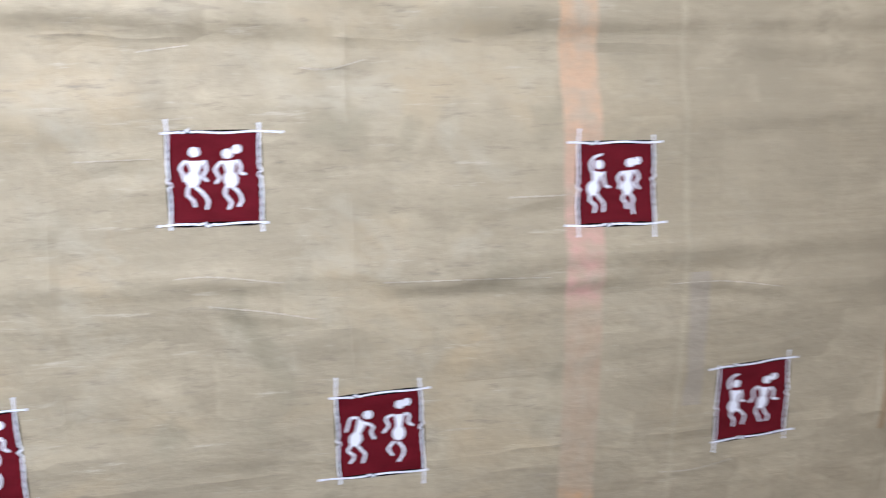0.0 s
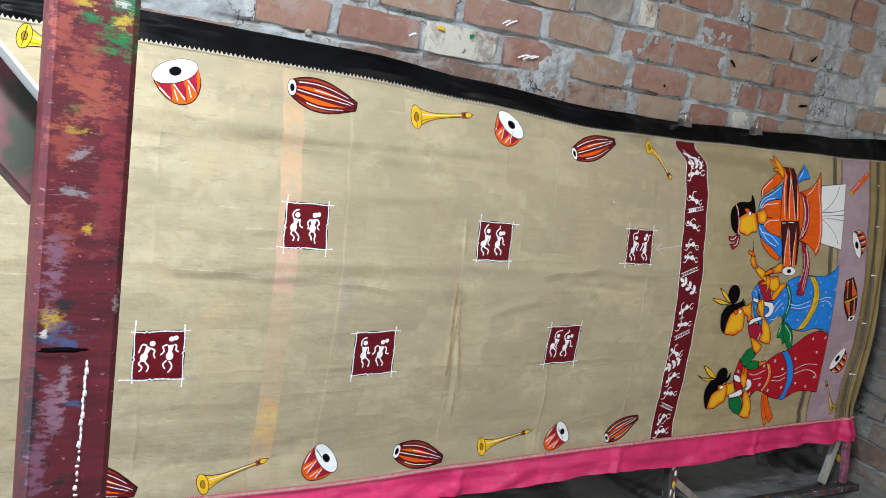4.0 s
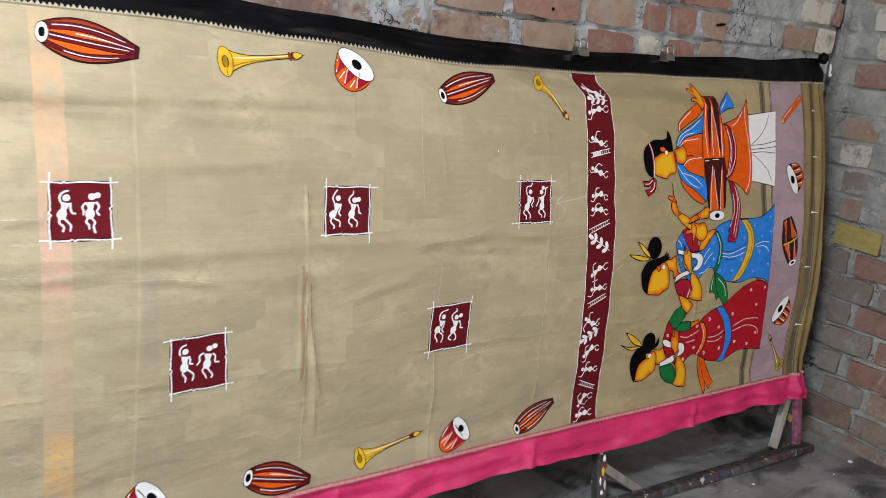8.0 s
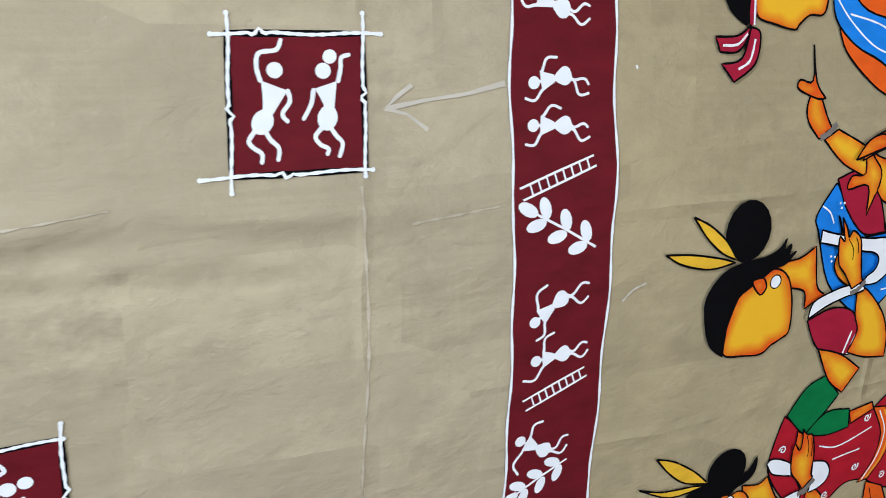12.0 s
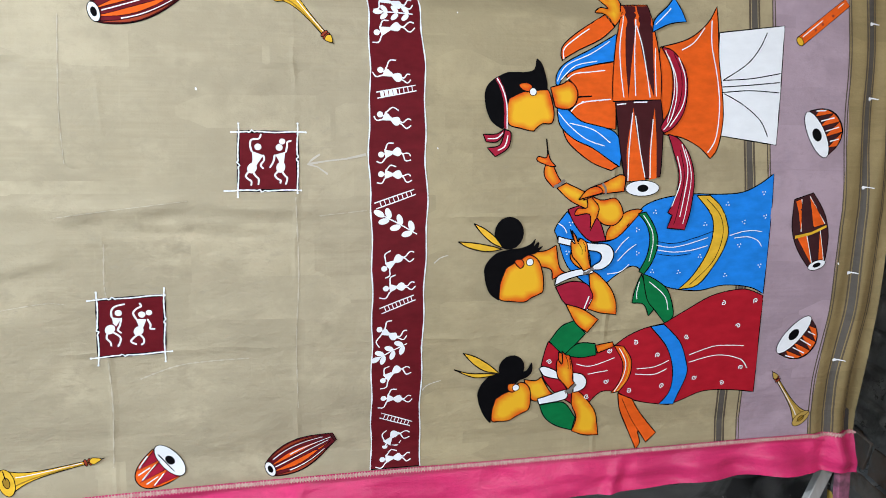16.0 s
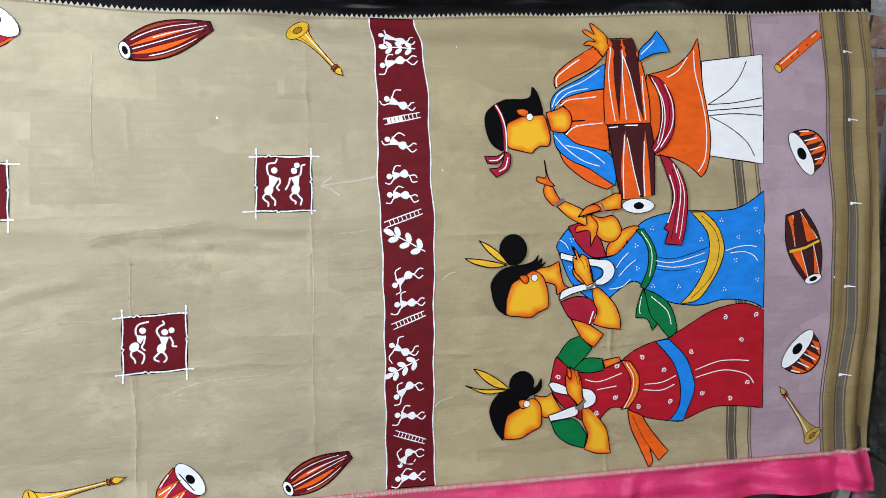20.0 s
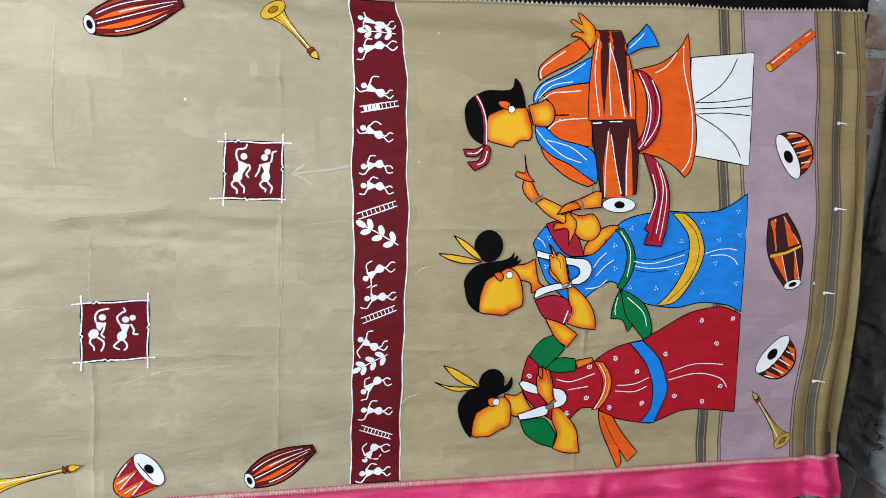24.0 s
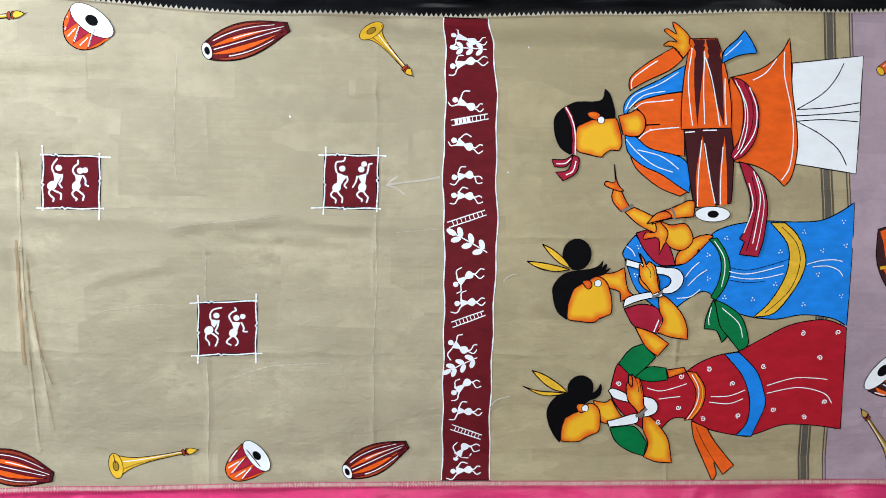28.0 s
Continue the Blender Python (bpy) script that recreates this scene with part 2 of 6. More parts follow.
n.colour(n.mix(n.ramp(n.noise(300, (1, 1, 0.1), 2), 0.40, 0.60), (0.48, 0.19, 0.20), (0.56, 0.38, 0.32)))
RUST = paint("rust_paint", (0.30, 0.045, 0.018))
BLACK_BROWN = paint("black_brown_paint", (0.045, 0.014, 0.016))
GOLD_PALE = paint("ochre_paint", (0.46, 0.30, 0.07))
METAL = paint("grey_paint", (0.20, 0.17, 0.15))
SKIN = paint("yellow_to_orange_paint", (0.75, 0.38, 0.02))
n = Net(SKIN)
rim = n.tree.nodes.new("ShaderNodeAttribute")
rim.attribute_name = "rim"
blend = n.tree.nodes.new("ShaderNodeMath")
blend.operation = "ADD"
n.link(rim.outputs["Fac"], blend.inputs[0])
n.link(n.ramp(n.noise(17, detail=2), 0.35, 0.68, (-0.45, -0.45, -0.45), (0.4, 0.4, 0.4)), blend.inputs[1])
n.colour(n.ramp(blend.outputs[0], 0.22, 1.15, (0.66, 0.085, 0.006), (0.78, 0.42, 0.015)))
WOOD_PALE = material("pale_dusty_wood", (0.36, 0.34, 0.31), 0.85)
n = Net(WOOD_PALE)
n.colour(n.mix(n.ramp(n.noise(22, (1, 1, 0.2), 5), 0.3, 0.7), (0.24, 0.225, 0.20), (0.43, 0.41, 0.38)))
PINK_WOOD = material("pink_stained_wood", (0.36, 0.10, 0.17), 0.8)
n = Net(PINK_WOOD)
n.colour(n.mix(n.ramp(n.noise(40, detail=4), 0.35, 0.65), (0.16, 0.06, 0.085), (0.42, 0.13, 0.21)))
WOOD_BOARD = material("stained_board", (0.12, 0.10, 0.09), 0.6)
n = Net(WOOD_BOARD)
c1 = n.mix(n.ramp(n.noise(11, detail=4, distort=0.6), 0.42, 0.55), (0.055, 0.06, 0.045), (0.23, 0.07, 0.09))
n.colour(n.mix(n.ramp(n.noise(25, detail=4), 0.62, 0.68), c1, (0.22, 0.20, 0.17)))


# ---- setting ----
def obj(name, bm, mat, parent=None, label="", smooth=False):
    """Links a bmesh as one mesh object, under parent where one is given."""
    me = bpy.data.meshes.new(name)
    bm.to_mesh(me)
    bm.free()
    for m in mat if isinstance(mat, (list, tuple)) else [mat]:
        me.materials.append(m)
    if smooth:
        me.shade_smooth()
    ob = new(name, me)
    if parent is not None:
        ob.parent = parent
    if label:
        ob["label"] = label
    return ob


def part(name, bm, mat, parent, label="", smooth=False):
    return obj(name, bm, mat, parent, label, smooth)


def box(bm, lo, hi, bevel=0.0):
    """A box from corner to corner, its edges bevelled."""
    verts = bmesh.ops.create_cube(bm, size=1)["verts"]
    for v in verts:
        v.co = Vector([lo[k] + (v.co[k] + 0.5) * (hi[k] - lo[k]) for k in range(3)])
    if bevel:
        edges = list({e for v in verts for e in v.link_edges})
        bmesh.ops.bevel(bm, geom=edges, offset=bevel, segments=2, affect="EDGES", profile=0.6)


def slab(name, lo, hi, mat, label="", category=""):
    bm = bmesh.new()
    box(bm, lo, hi)
    ob = obj(name, bm, mat)
    return tagged(ob, label, category or name.split("_")[0], kind="structure")


def cracked(net, base, size):
    """Thin dark cracks through a wall's mortar."""
    g = net.tree.nodes.new("ShaderNodeNewGeometry")
    t = net.node("ShaderNodeTexNoise", Scale=size, Detail=5.0, Roughness=0.62, Distortion=0.3)
    net.link(g.outputs["Position"], t.inputs["Vector"])
    off = net.tree.nodes.new("ShaderNodeMath")
    off.operation = "SUBTRACT"
    net.link(t.outputs["Fac"], off.inputs[0])
    off.inputs[1].default_value = 0.5
    size = net.tree.nodes.new("ShaderNodeMath")
    size.operation = "ABSOLUTE"
    net.link(off.outputs[0], size.inputs[0])
    some = net.ramp(net.noise(6, detail=3), 0.45, 0.6)
    line = net.mix(1.0, net.ramp(size.outputs[0], 0.004, 0.011, (1, 1, 1), (0, 0, 0)), some, "MULTIPLY")
    return net.mix(line, base, (0.035, 0.034, 0.034))


MORTAR = material("grey_mortar", (0.36, 0.36, 0.35), 0.95)
n = Net(MORTAR)
n.colour(cracked(n, n.mix(n.ramp(n.noise(14, detail=8, rough=0.65), 0.3, 0.72), (0.21, 0.217, 0.222), (0.47, 0.485, 0.50)), 7))
n.bump(n.noise(70, detail=7), 0.9, 0.009)
n.bump(n.noise(18, detail=4), 0.6, 0.012)

SIDE_MORTAR = material("sooty_mortar", (0.15, 0.155, 0.15), 0.95)
n = Net(SIDE_MORTAR)
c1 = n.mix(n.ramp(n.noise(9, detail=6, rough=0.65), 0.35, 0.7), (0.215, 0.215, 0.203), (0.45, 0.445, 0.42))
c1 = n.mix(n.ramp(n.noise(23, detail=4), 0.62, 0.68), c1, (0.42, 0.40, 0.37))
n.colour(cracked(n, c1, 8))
n.bump(n.noise(60, detail=6), 0.7, 0.006)
n.bump(n.noise(18, detail=4), 0.6, 0.012)

# near-black colour that stands in for the shade under the saree
BASE_SHADE = material("dark_damp_cement", (0.06, 0.06, 0.06), 0.95)
n = Net(BASE_SHADE)
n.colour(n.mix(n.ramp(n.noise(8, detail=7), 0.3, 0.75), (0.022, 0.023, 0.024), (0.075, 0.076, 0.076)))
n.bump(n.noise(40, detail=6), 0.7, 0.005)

CONCRETE = material("worn_cement_floor", (0.20, 0.20, 0.19), 0.85)
n = Net(CONCRETE)
c1 = n.mix(n.ramp(n.noise(5, detail=8), 0.3, 0.72), (0.13, 0.132, 0.13), (0.34, 0.345, 0.34))
c1 = n.mix(n.ramp(n.noise(2.6, (1, 1.8, 1), 5, 0.6, 0.8), 0.52, 0.62), c1, (0.075, 0.077, 0.08))
c1 = n.mix(n.ramp(n.noise(46, detail=2), 0.70, 0.73), c1, (0.50, 0.49, 0.47))
n.colour(c1)
n.link(n.ramp(n.noise(3.1, detail=4), 0.35, 0.65, (0.42, 0.42, 0.42), (0.85, 0.85, 0.85)), n.bsdf.inputs["Roughness"])
n.bump(n.noise(40, detail=5), 0.5, 0.003)
n.bump(n.noise(7, detail=4), 0.4, 0.01)

PLASTER = material("grey_plaster", (0.42, 0.41, 0.38), 0.9)
n = Net(PLASTER)
n.colour(n.mix(n.ramp(n.noise(3, detail=6), 0.3, 0.7), (0.33, 0.32, 0.30), (0.47, 0.46, 0.43)))
n.bump(n.noise(30, detail=5), 0.4, 0.004)

BACK_Y, RIGHT_X, LEFT_X, FRONT_Y, CEIL_Z = 0.355, 2.435, -2.5, -3.4, 2.6
# the saree and its frame lean back against the brick wall by ten degrees
LEAN = Matrix.Rotation(radians(-10), 4, "X")
slab("floor", (LEFT_X - 0.2, FRONT_Y - 0.2, -0.15), (RIGHT_X + 0.25, BACK_Y + 0.25, 0), CONCRETE, "worn grey cement floor", "floor")
slab("ceiling", (LEFT_X - 0.2, FRONT_Y - 0.2, CEIL_Z), (RIGHT_X + 0.25, BACK_Y + 0.25, CEIL_Z + 0.12), PLASTER, "plain grey plaster ceiling", "ceiling")
wall_north = slab("wall_north", (LEFT_X - 0.2, BACK_Y + 0.025, 0), (RIGHT_X + 0.25, BACK_Y + 0.25, CEIL_Z), MORTAR, "rough red brick wall with smeared grey mortar", "wall")
wall_east = slab("wall_east", (RIGHT_X + 0.025, FRONT_Y, 0), (RIGHT_X + 0.25, BACK_Y + 0.025, CEIL_Z), SIDE_MORTAR, "sooty brick side wall with grey mortar", "wall")
bm = bmesh.new()
box(bm, (LEFT_X - 0.2, FRONT_Y - 0.2, 0), (1.50, FRONT_Y, CEIL_Z))
box(bm, (2.40, FRONT_Y - 0.2, 0), (RIGHT_X + 0.25, FRONT_Y, CEIL_Z))
# unseen opening, left only to seat the added fill lamp
box(bm, (1.50, FRONT_Y - 0.2, 0), (2.40, FRONT_Y, 0.92))
box(bm, (1.50, FRONT_Y - 0.2, 1.88), (2.40, FRONT_Y, CEIL_Z))
tagged(obj("wall_south", bm, PLASTER), "plain grey plaster wall with an open window", "wall", kind="structure")
bm = bmesh.new()
box(bm, (LEFT_X - 0.2, FRONT_Y, 0), (LEFT_X, -1.9, CEIL_Z))
box(bm, (LEFT_X - 0.2, -0.7, 0), (LEFT_X, BACK_Y + 0.01, CEIL_Z))
box(bm, (LEFT_X - 0.2, -1.9, 2.1), (LEFT_X, -0.7, CEIL_Z))
tagged(obj("wall_west", bm, PLASTER), "plain grey plaster wall with an open doorway", "wall", kind="structure")


# ---- things ----
WOOD_RED = material("maroon_painted_wood", (0.16, 0.02, 0.03), 0.6)
n = Net(WOOD_RED)
streak = n.noise(30, (0.35, 0.35, 4.0), 5)
patch = n.noise(9, (1, 1, 1.6), 4, 0.6, 0.5)
c1 = n.mix(n.ramp(streak, 0.3, 0.7), (0.060, 0.004, 0.010), (0.135, 0.010, 0.020))
c1 = n.mix(n.ramp(patch, 0.62, 0.72), c1, (0.24, 0.045, 0.04))
c1 = n.mix(n.ramp(n.noise(26, (1, 1, 2.5), 5, 0.7), 0.66, 0.72), c1, (0.20, 0.06, 0.09))
c1 = n.mix(n.ramp(n.noise(70, detail=3), 0.66, 0.70), c1, (0.025, 0.012, 0.016))
c1 = n.mix(n.ramp(n.noise(150, (1, 1, 2.0), 2), 0.72, 0.74), c1, (0.42, 0.29, 0.06))
c1 = n.mix(n.ramp(n.noise(131, (1, 1, 2.4), 2), 0.71, 0.73), c1, (0.30, 0.15, 0.19))
n.colour(c1)
n.bump(streak, 0.3, 0.002)
n.bump(n.noise(120, detail=3), 0.3, 0.001)

# the post's smears: colour, middle, half size
SMEARS = (
    ((0.26, 0.05, 0.036), -0.797, 1.080, 0.024, 0.034), ((0.25, 0.045, 0.036), -0.806, 1.018, 0.018, 0.026), ((0.24, 0.042, 0.036), -0.803, 0.950, 0.016, 0.024), ((0.23, 0.05, 0.045), -0.790, 1.135, 0.032, 0.016),
    ((0.20, 0.04, 0.042), -0.776, 0.975, 0.012, 0.05), ((0.01, 0.16, 0.045), -0.772, 1.103, 0.020, 0.024), ((0.01, 0.15, 0.045), -0.792, 1.112, 0.014, 0.007), ((0.05, 0.11, 0.03), -0.797, 1.045, 0.018, 0.008),
    ((0.02, 0.12, 0.05), -0.770, 1.128, 0.014, 0.012), ((0.50, 0.33, 0.03), -0.770, 1.111, 0.010, 0.010), ((0.45, 0.30, 0.05), -0.788, 1.140, 0.014, 0.010), ((0.46, 0.30, 0.04), -0.800, 1.124, 0.013, 0.006), ((0.42, 0.27, 0.04), -0.795, 1.028, 0.016, 0.004), ((0.55, 0.36, 0.02), -0.808, 0.884, 0.009, 0.015),
    ((0.5, 0.33, 0.03), -0.786, 0.955, 0.005, 0.005), ((0.06, 0.09, 0.20), -0.802, 0.868, 0.018, 0.012), ((0.06, 0.09, 0.20), -0.790, 0.817, 0.009, 0.003), ((0.015, 0.012, 0.014), -0.793, 0.756, 0.009, 0.006),
    ((0.015, 0.012, 0.014), -0.783, 0.735, 0.008, 0.005), ((0.02, 0.012, 0.018), -0.817, 0.80, 0.008, 0.09), ((0.27, 0.20, 0.22), -0.793, 1.010, 0.010, 0.008), ((0.25, 0.22, 0.24), -0.800, 0.980, 0.012, 0.007),
    ((0.24, 0.12, 0.17), -0.803, 0.812, 0.011, 0.032), ((0.19, 0.08, 0.13), -0.811, 0.765, 0.009, 0.05), ((0.30, 0.24, 0.25), -0.762, 0.898, 0.003, 0.012), ((0.6, 0.58, 0.55), -0.812, 0.873, 0.003, 0.005),
    ((0.33, 0.075, 0.05), -0.786, 1.052, 0.026, 0.030), ((0.30, 0.06, 0.045), -0.812, 1.105, 0.012, 0.026), ((0.21, 0.02, 0.03), -0.772, 1.00, 0.012, 0.06), ((0.22, 0.10, 0.15), -0.808, 0.92, 0.010, 0.045),
    ((0.02, 0.014, 0.02), -0.800, 0.700, 0.020, 0.012), ((0.02, 0.014, 0.02), -0.776, 0.690, 0.012, 0.010), ((0.26, 0.17, 0.21), -0.796, 0.835, 0.006, 0.022), ((0.02, 0.012, 0.018), -0.800, 0.895, 0.012, 0.006),
    ((0.6, 0.58, 0.55), -0.806, 1.138, 0.007, 0.006), ((0.55, 0.52, 0.5), -0.772, 1.127, 0.006, 0.004),
)
WOOD_SMEARED = WOOD_RED.copy()
WOOD_SMEARED.name = "paint_smeared_wood"
n = Net(WOOD_SMEARED)
tone = n.bsdf.inputs["Base Color"].links[0].from_socket
rag = n.noise(90, (0.75, 0.75, 1.7), 6, 0.75)
fine = n.noise(210, (0.6, 0.6, 2.2), 3, 0.6)
for colour, sx, sz, hx, hz in SMEARS:
    g = n.tree.nodes.new("ShaderNodeTexCoord")
    mp = n.node("ShaderNodeMapping", Location=(-sx / hx, 0, -sz / hz), Scale=(1 / hx, 0, 1 / hz))
    n.link(g.outputs["Object"], mp.inputs["Vector"])
    far = n.tree.nodes.new("ShaderNodeVectorMath")
    far.operation = "LENGTH"
    n.link(mp.outputs["Vector"], far.inputs[0])
    ragged = n.tree.nodes.new("ShaderNodeMath")
    ragged.operation = "MULTIPLY_ADD"
    n.link(rag, ragged.inputs[0])
    ragged.inputs[1].default_value = -4.6
    n.link(far.outputs["Value"], ragged.inputs[2])
    both = n.tree.nodes.new("ShaderNodeMath")
    both.operation = "MULTIPLY_ADD"
    n.link(fine, both.inputs[0])
    both.inputs[1].default_value = -1.6
    n.link(ragged.outputs[0], both.inputs[2])
    lo = n.tree.nodes.new("ShaderNodeMapRange")
    lo.inputs["From Min"].default_value, lo.inputs["From Max"].default_value = -2.85, -2.3
    lo.inputs["To Min"].default_value, lo.inputs["To Max"].default_value = 1.0, 0.0
    n.link(both.outputs[0], lo.inputs["Value"])
    tone = n.mix(lo.outputs["Result"], tone, tuple(v * 0.88 for v in colour))
n.colour(tone)

WOOD_GREY = material("weathered_wood", (0.22, 0.19, 0.16), 0.8)
n = Net(WOOD_GREY)
grain = n.noise(18, (1, 1, 0.15), 6)
n.colour(n.mix(n.ramp(grain, 0.3, 0.7), (0.12, 0.10, 0.085), (0.33, 0.30, 0.27)))
n.bump(grain, 0.4, 0.002)

WOOD_DARK = material("dark_paint_stained_wood", (0.05, 0.04, 0.035), 0.7)
n = Net(WOOD_DARK)
spots = n.noise(60, detail=3)
c1 = n.mix(n.ramp(n.noise(14, (1, 1, 0.3), 5), 0.3, 0.7), (0.022, 0.018, 0.017), (0.075, 0.055, 0.045))
c1 = n.mix(n.ramp(n.noise(34, detail=2), 0.66, 0.70), c1, (0.10, 0.025, 0.05))
n.colour(n.mix(n.ramp(spots, 0.69, 0.73), c1, (0.5, 0.5, 0.48)))
n.bump(spots, 0.4, 0.002)

WOOD_SPLASH = material("paint_splashed_wood", (0.10, 0.08, 0.075), 0.7)
n = Net(WOOD_SPLASH)
c1 = n.mix(n.ramp(n.noise(20, (1, 1, 0.3), 5), 0.3, 0.7), (0.018, 0.016, 0.016), (0.075, 0.065, 0.06))
for scale, lo, tone in ((30, 0.60, (0.10, 0.095, 0.09)), (31, 0.63, (0.05, 0.07, 0.14)), (27, 0.64, (0.17, 0.03, 0.05)), (24, 0.65, (0.05, 0.09, 0.05)), (21, 0.70, (0.45, 0.30, 0.04)), (33, 0.675, (0.50, 0.49, 0.46))):
    c1 = n.mix(n.ramp(n.noise(scale, detail=2, distort=0.3), lo, lo + 0.02), c1, tone)
n.colour(c1)
n.bump(n.noise(50, detail=3), 0.4, 0.002)
STEEL = material("dull_steel", (0.45, 0.44, 0.42), 0.38, 1.0)
STRING = material("white_string", (0.75, 0.74, 0.7), 0.9)


def plank(name, a, b, wide, thick, side, mat, parent, label="", wear=0.002):
    """A sawn bar from a to b; side is the way its broad face looks. Edges worn and a little crooked."""
    a, b, side = Vector(a), Vector(b), Vector(side)
    along = (b - a).normalized()
    side = (side - along * side.dot(along)).normalized()
    across = along.cross(side)
    bm = bmesh.new()
    rings = []
    count = max(3, int((b - a).length / 0.06))
    bevel = min(wide, thick) * 0.10
    for i in range(count + 1):
        p = a + (b - a) * i / count
        loop = []
        for u, v in ((-1, -1), (1, -1), (1, 1), (-1, 1)):
            for du, dv in (((0, bevel), (bevel, 0)) if u * v > 0 else ((bevel, 0), (0, bevel))):
                q = p + across * (u * (wide / 2 - du)) + side * (v * (thick / 2 - dv))
                q += (across * noise.noise(q * 9) + side * noise.noise(q * 9 + Vector((5, 1, 3)))) * wear
                loop.append(bm.verts.new(q))
        rings.append(loop)
    for p, q in zip(rings, rings[1:]):
        for k in range(8):
            bm.faces.new((p[k], p[(k + 1) % 8], q[(k + 1) % 8], q[k]))
    bm.faces.new(rings[0][::-1])
    bm.faces.new(rings[-1])
    bmesh.ops.recalc_face_normals(bm, faces=bm.faces)
    return part(name, bm, mat, parent, label)


def blob(name, x, y, z, rx, rz, mat, parent, seed, label="", spikes=0.35, lift=0.0006):
    """A dried splash of paint on an upright face that looks towards the camera's side."""
    bm = bmesh.new()
    ring = []
    for k in range(26):
        a = 2 * math.pi * k / 26
        r = 1 + spikes * noise.noise(Vector((math.cos(a) * 2.2, math.sin(a) * 2.2, seed))) + 0.18 * noise.noise(Vector((math.cos(a) * 7, math.sin(a) * 7, seed)))
        ring.append(bm.verts.new((x + rx * r * math.cos(a), y - lift * 0.4, z + rz * r * math.sin(a))))
    mid = bm.verts.new((x, y - lift * 1.6, z))
    for k in range(26):
        bm.faces.new((ring[k], ring[(k + 1) % 26], mid))
    bmesh.ops.recalc_face_normals(bm, faces=bm.faces)
    return part(name, bm, mat, parent, label)


# the stretching frame behind the saree
FRAME = tagged(new("stretching_frame"), "low wooden frame with braced legs holding the saree", "frame")
FRAME.matrix_basis = LEAN
for x, mat in ((2.250, WOOD_SPLASH), (1.296, WOOD_SPLASH), (0.24, WOOD_GREY), (-0.80, WOOD_GREY), (-1.84, WOOD_GREY)):
    plank("leg", (x, 0.074, 0.012), (x, 0.098, 1.28), 0.036, 0.03, (0, -1, 0), mat, FRAME)
for k, (dx, z, rx, rz, mat) in enumerate(((-0.006, 0.176, 0.007, 0.014, CHALK), (0.007, 0.150, 0.006, 0.010, WHITE), (0.002, 0.112, 0.006, 0.013, YELLOW), (-0.009, 0.086, 0.004, 0.012, WHITE),
                                          (0.009, 0.070, 0.005, 0.016, CHALK), (-0.004, 0.050, 0.006, 0.007, WHITE), (0.010, 0.128, 0.004, 0.008, RED))):
    blob("paint_splash", 1.296 + dx, 0.0595 + 0.019 * z, z, rx, rz, mat, FRAME, 3.1 + k * 1.7, lift=0.003)
plank("bottom_rail", (-2.0, 0.032, 0.0185), (2.285, 0.032, 0.0185), 0.024, 0.046, (0, -1, 0), WOOD_SPLASH, FRAME, "paint-splashed bottom rail")
plank("top_rail", (-2.3, 0.096, 1.272), (1.0, 0.096, 1.265), 0.03, 0.03, (0, -1, 0), WOOD_GREY, FRAME)
plank("top_rail", (1.0, 0.106, 1.265), (2.27, 0.106, 1.34), 0.03, 0.02, (0, -1, 0), WOOD_GREY, FRAME)
plank("brace", (2.130, 0.070, 0.030), (2.262, 0.088, 0.27), 0.03, 0.022, (0, -1, 0), WOOD_PALE, FRAME, "pale diagonal brace")
plank("brace", (1.455, 0.066, 0.02), (1.31, 0.070, 0.12), 0.026, 0.02, (0, -1, 0), WOOD_GREY, FRAME)
plank("leg_block", (2.244, 0.052, 0.03), (2.244, 0.058, 0.20), 0.03, 0.02, (0, -1, 0), PINK_WOOD, FRAME, "pink-stained block")

# the painted rack that the camera stands beside
RACK = tagged(new("timber_rack"), "maroon timber post with a slanting board, smeared with paint", "rack")
RACK.matrix_basis = LEAN
post = plank("post", (-0.790, -1.155, -0.2), (-0.790, -1.155, 2.1), 0.064, 0.05, (0, -1, 0), WOOD_SMEARED, RACK, "maroon post smeared with paint", 0.0005)
plank("post", (-1.36, -1.10, -0.19), (-1.36, -1.10, 2.1), 0.064, 0.05, (0, -1, 0), WOOD_RED, RACK, "", 0.0012)
plank("slanting_board", (-1.36, -1.105, 1.60), (-0.80, -1.115, 0.985), 0.058, 0.022, (0.1, -1, 0.15), WOOD_BOARD, RACK, "slanting board stained green and pink")
# whitish strip added to paint the light on the board's upper edge
plank("board_edge", (-1.338, -1.118, 1.623), (-0.785, -1.128, 1.016), 0.0032, 0.020, (0.1, -1, 0.15), STRING, RACK, "pale worn edge of the board")
FACE = -1.1805
blob("black_gash", -0.799, FACE - 0.0014, 0.8600, 0.019, 0.0022, BLACK, post, 3.3, "black brush mark", 0.3)
for k in range(30):
    z = 0.849 - k * 0.0058
    blob("drip_dash", -0.7805 - 0.00012 * k + 0.0005 * math.sin(k * 2.1), FACE - 0.0016, z, 0.0010 + 0.0006 * (math.sin(k * 1.9) > 0.2), 0.0030 if k < 12 else 0.0016 + 0.001 * math.sin(k * 3.1), WHITE, post, k * 1.3)

# a paint-stained board leaning on the side wall
BOARD = tagged(new("leaning_board"), "dark paint-stained board leaning on the side wall", "board")
BOARD.matrix_basis = LEAN
plank("board", (2.188, -0.411, -0.070), (2.375, -0.70, 1.05), 0.13, 0.022, (-0.85, -0.3, 0.1), WOOD_DARK, BOARD)
plank("edge_strip", (2.154, -0.340, -0.058), (2.335, -0.627, 1.05), 0.012, 0.02, (-0.85, -0.3, 0.1), WOOD_SPLASH, BOARD, "strip spotted with yellow and white paint")


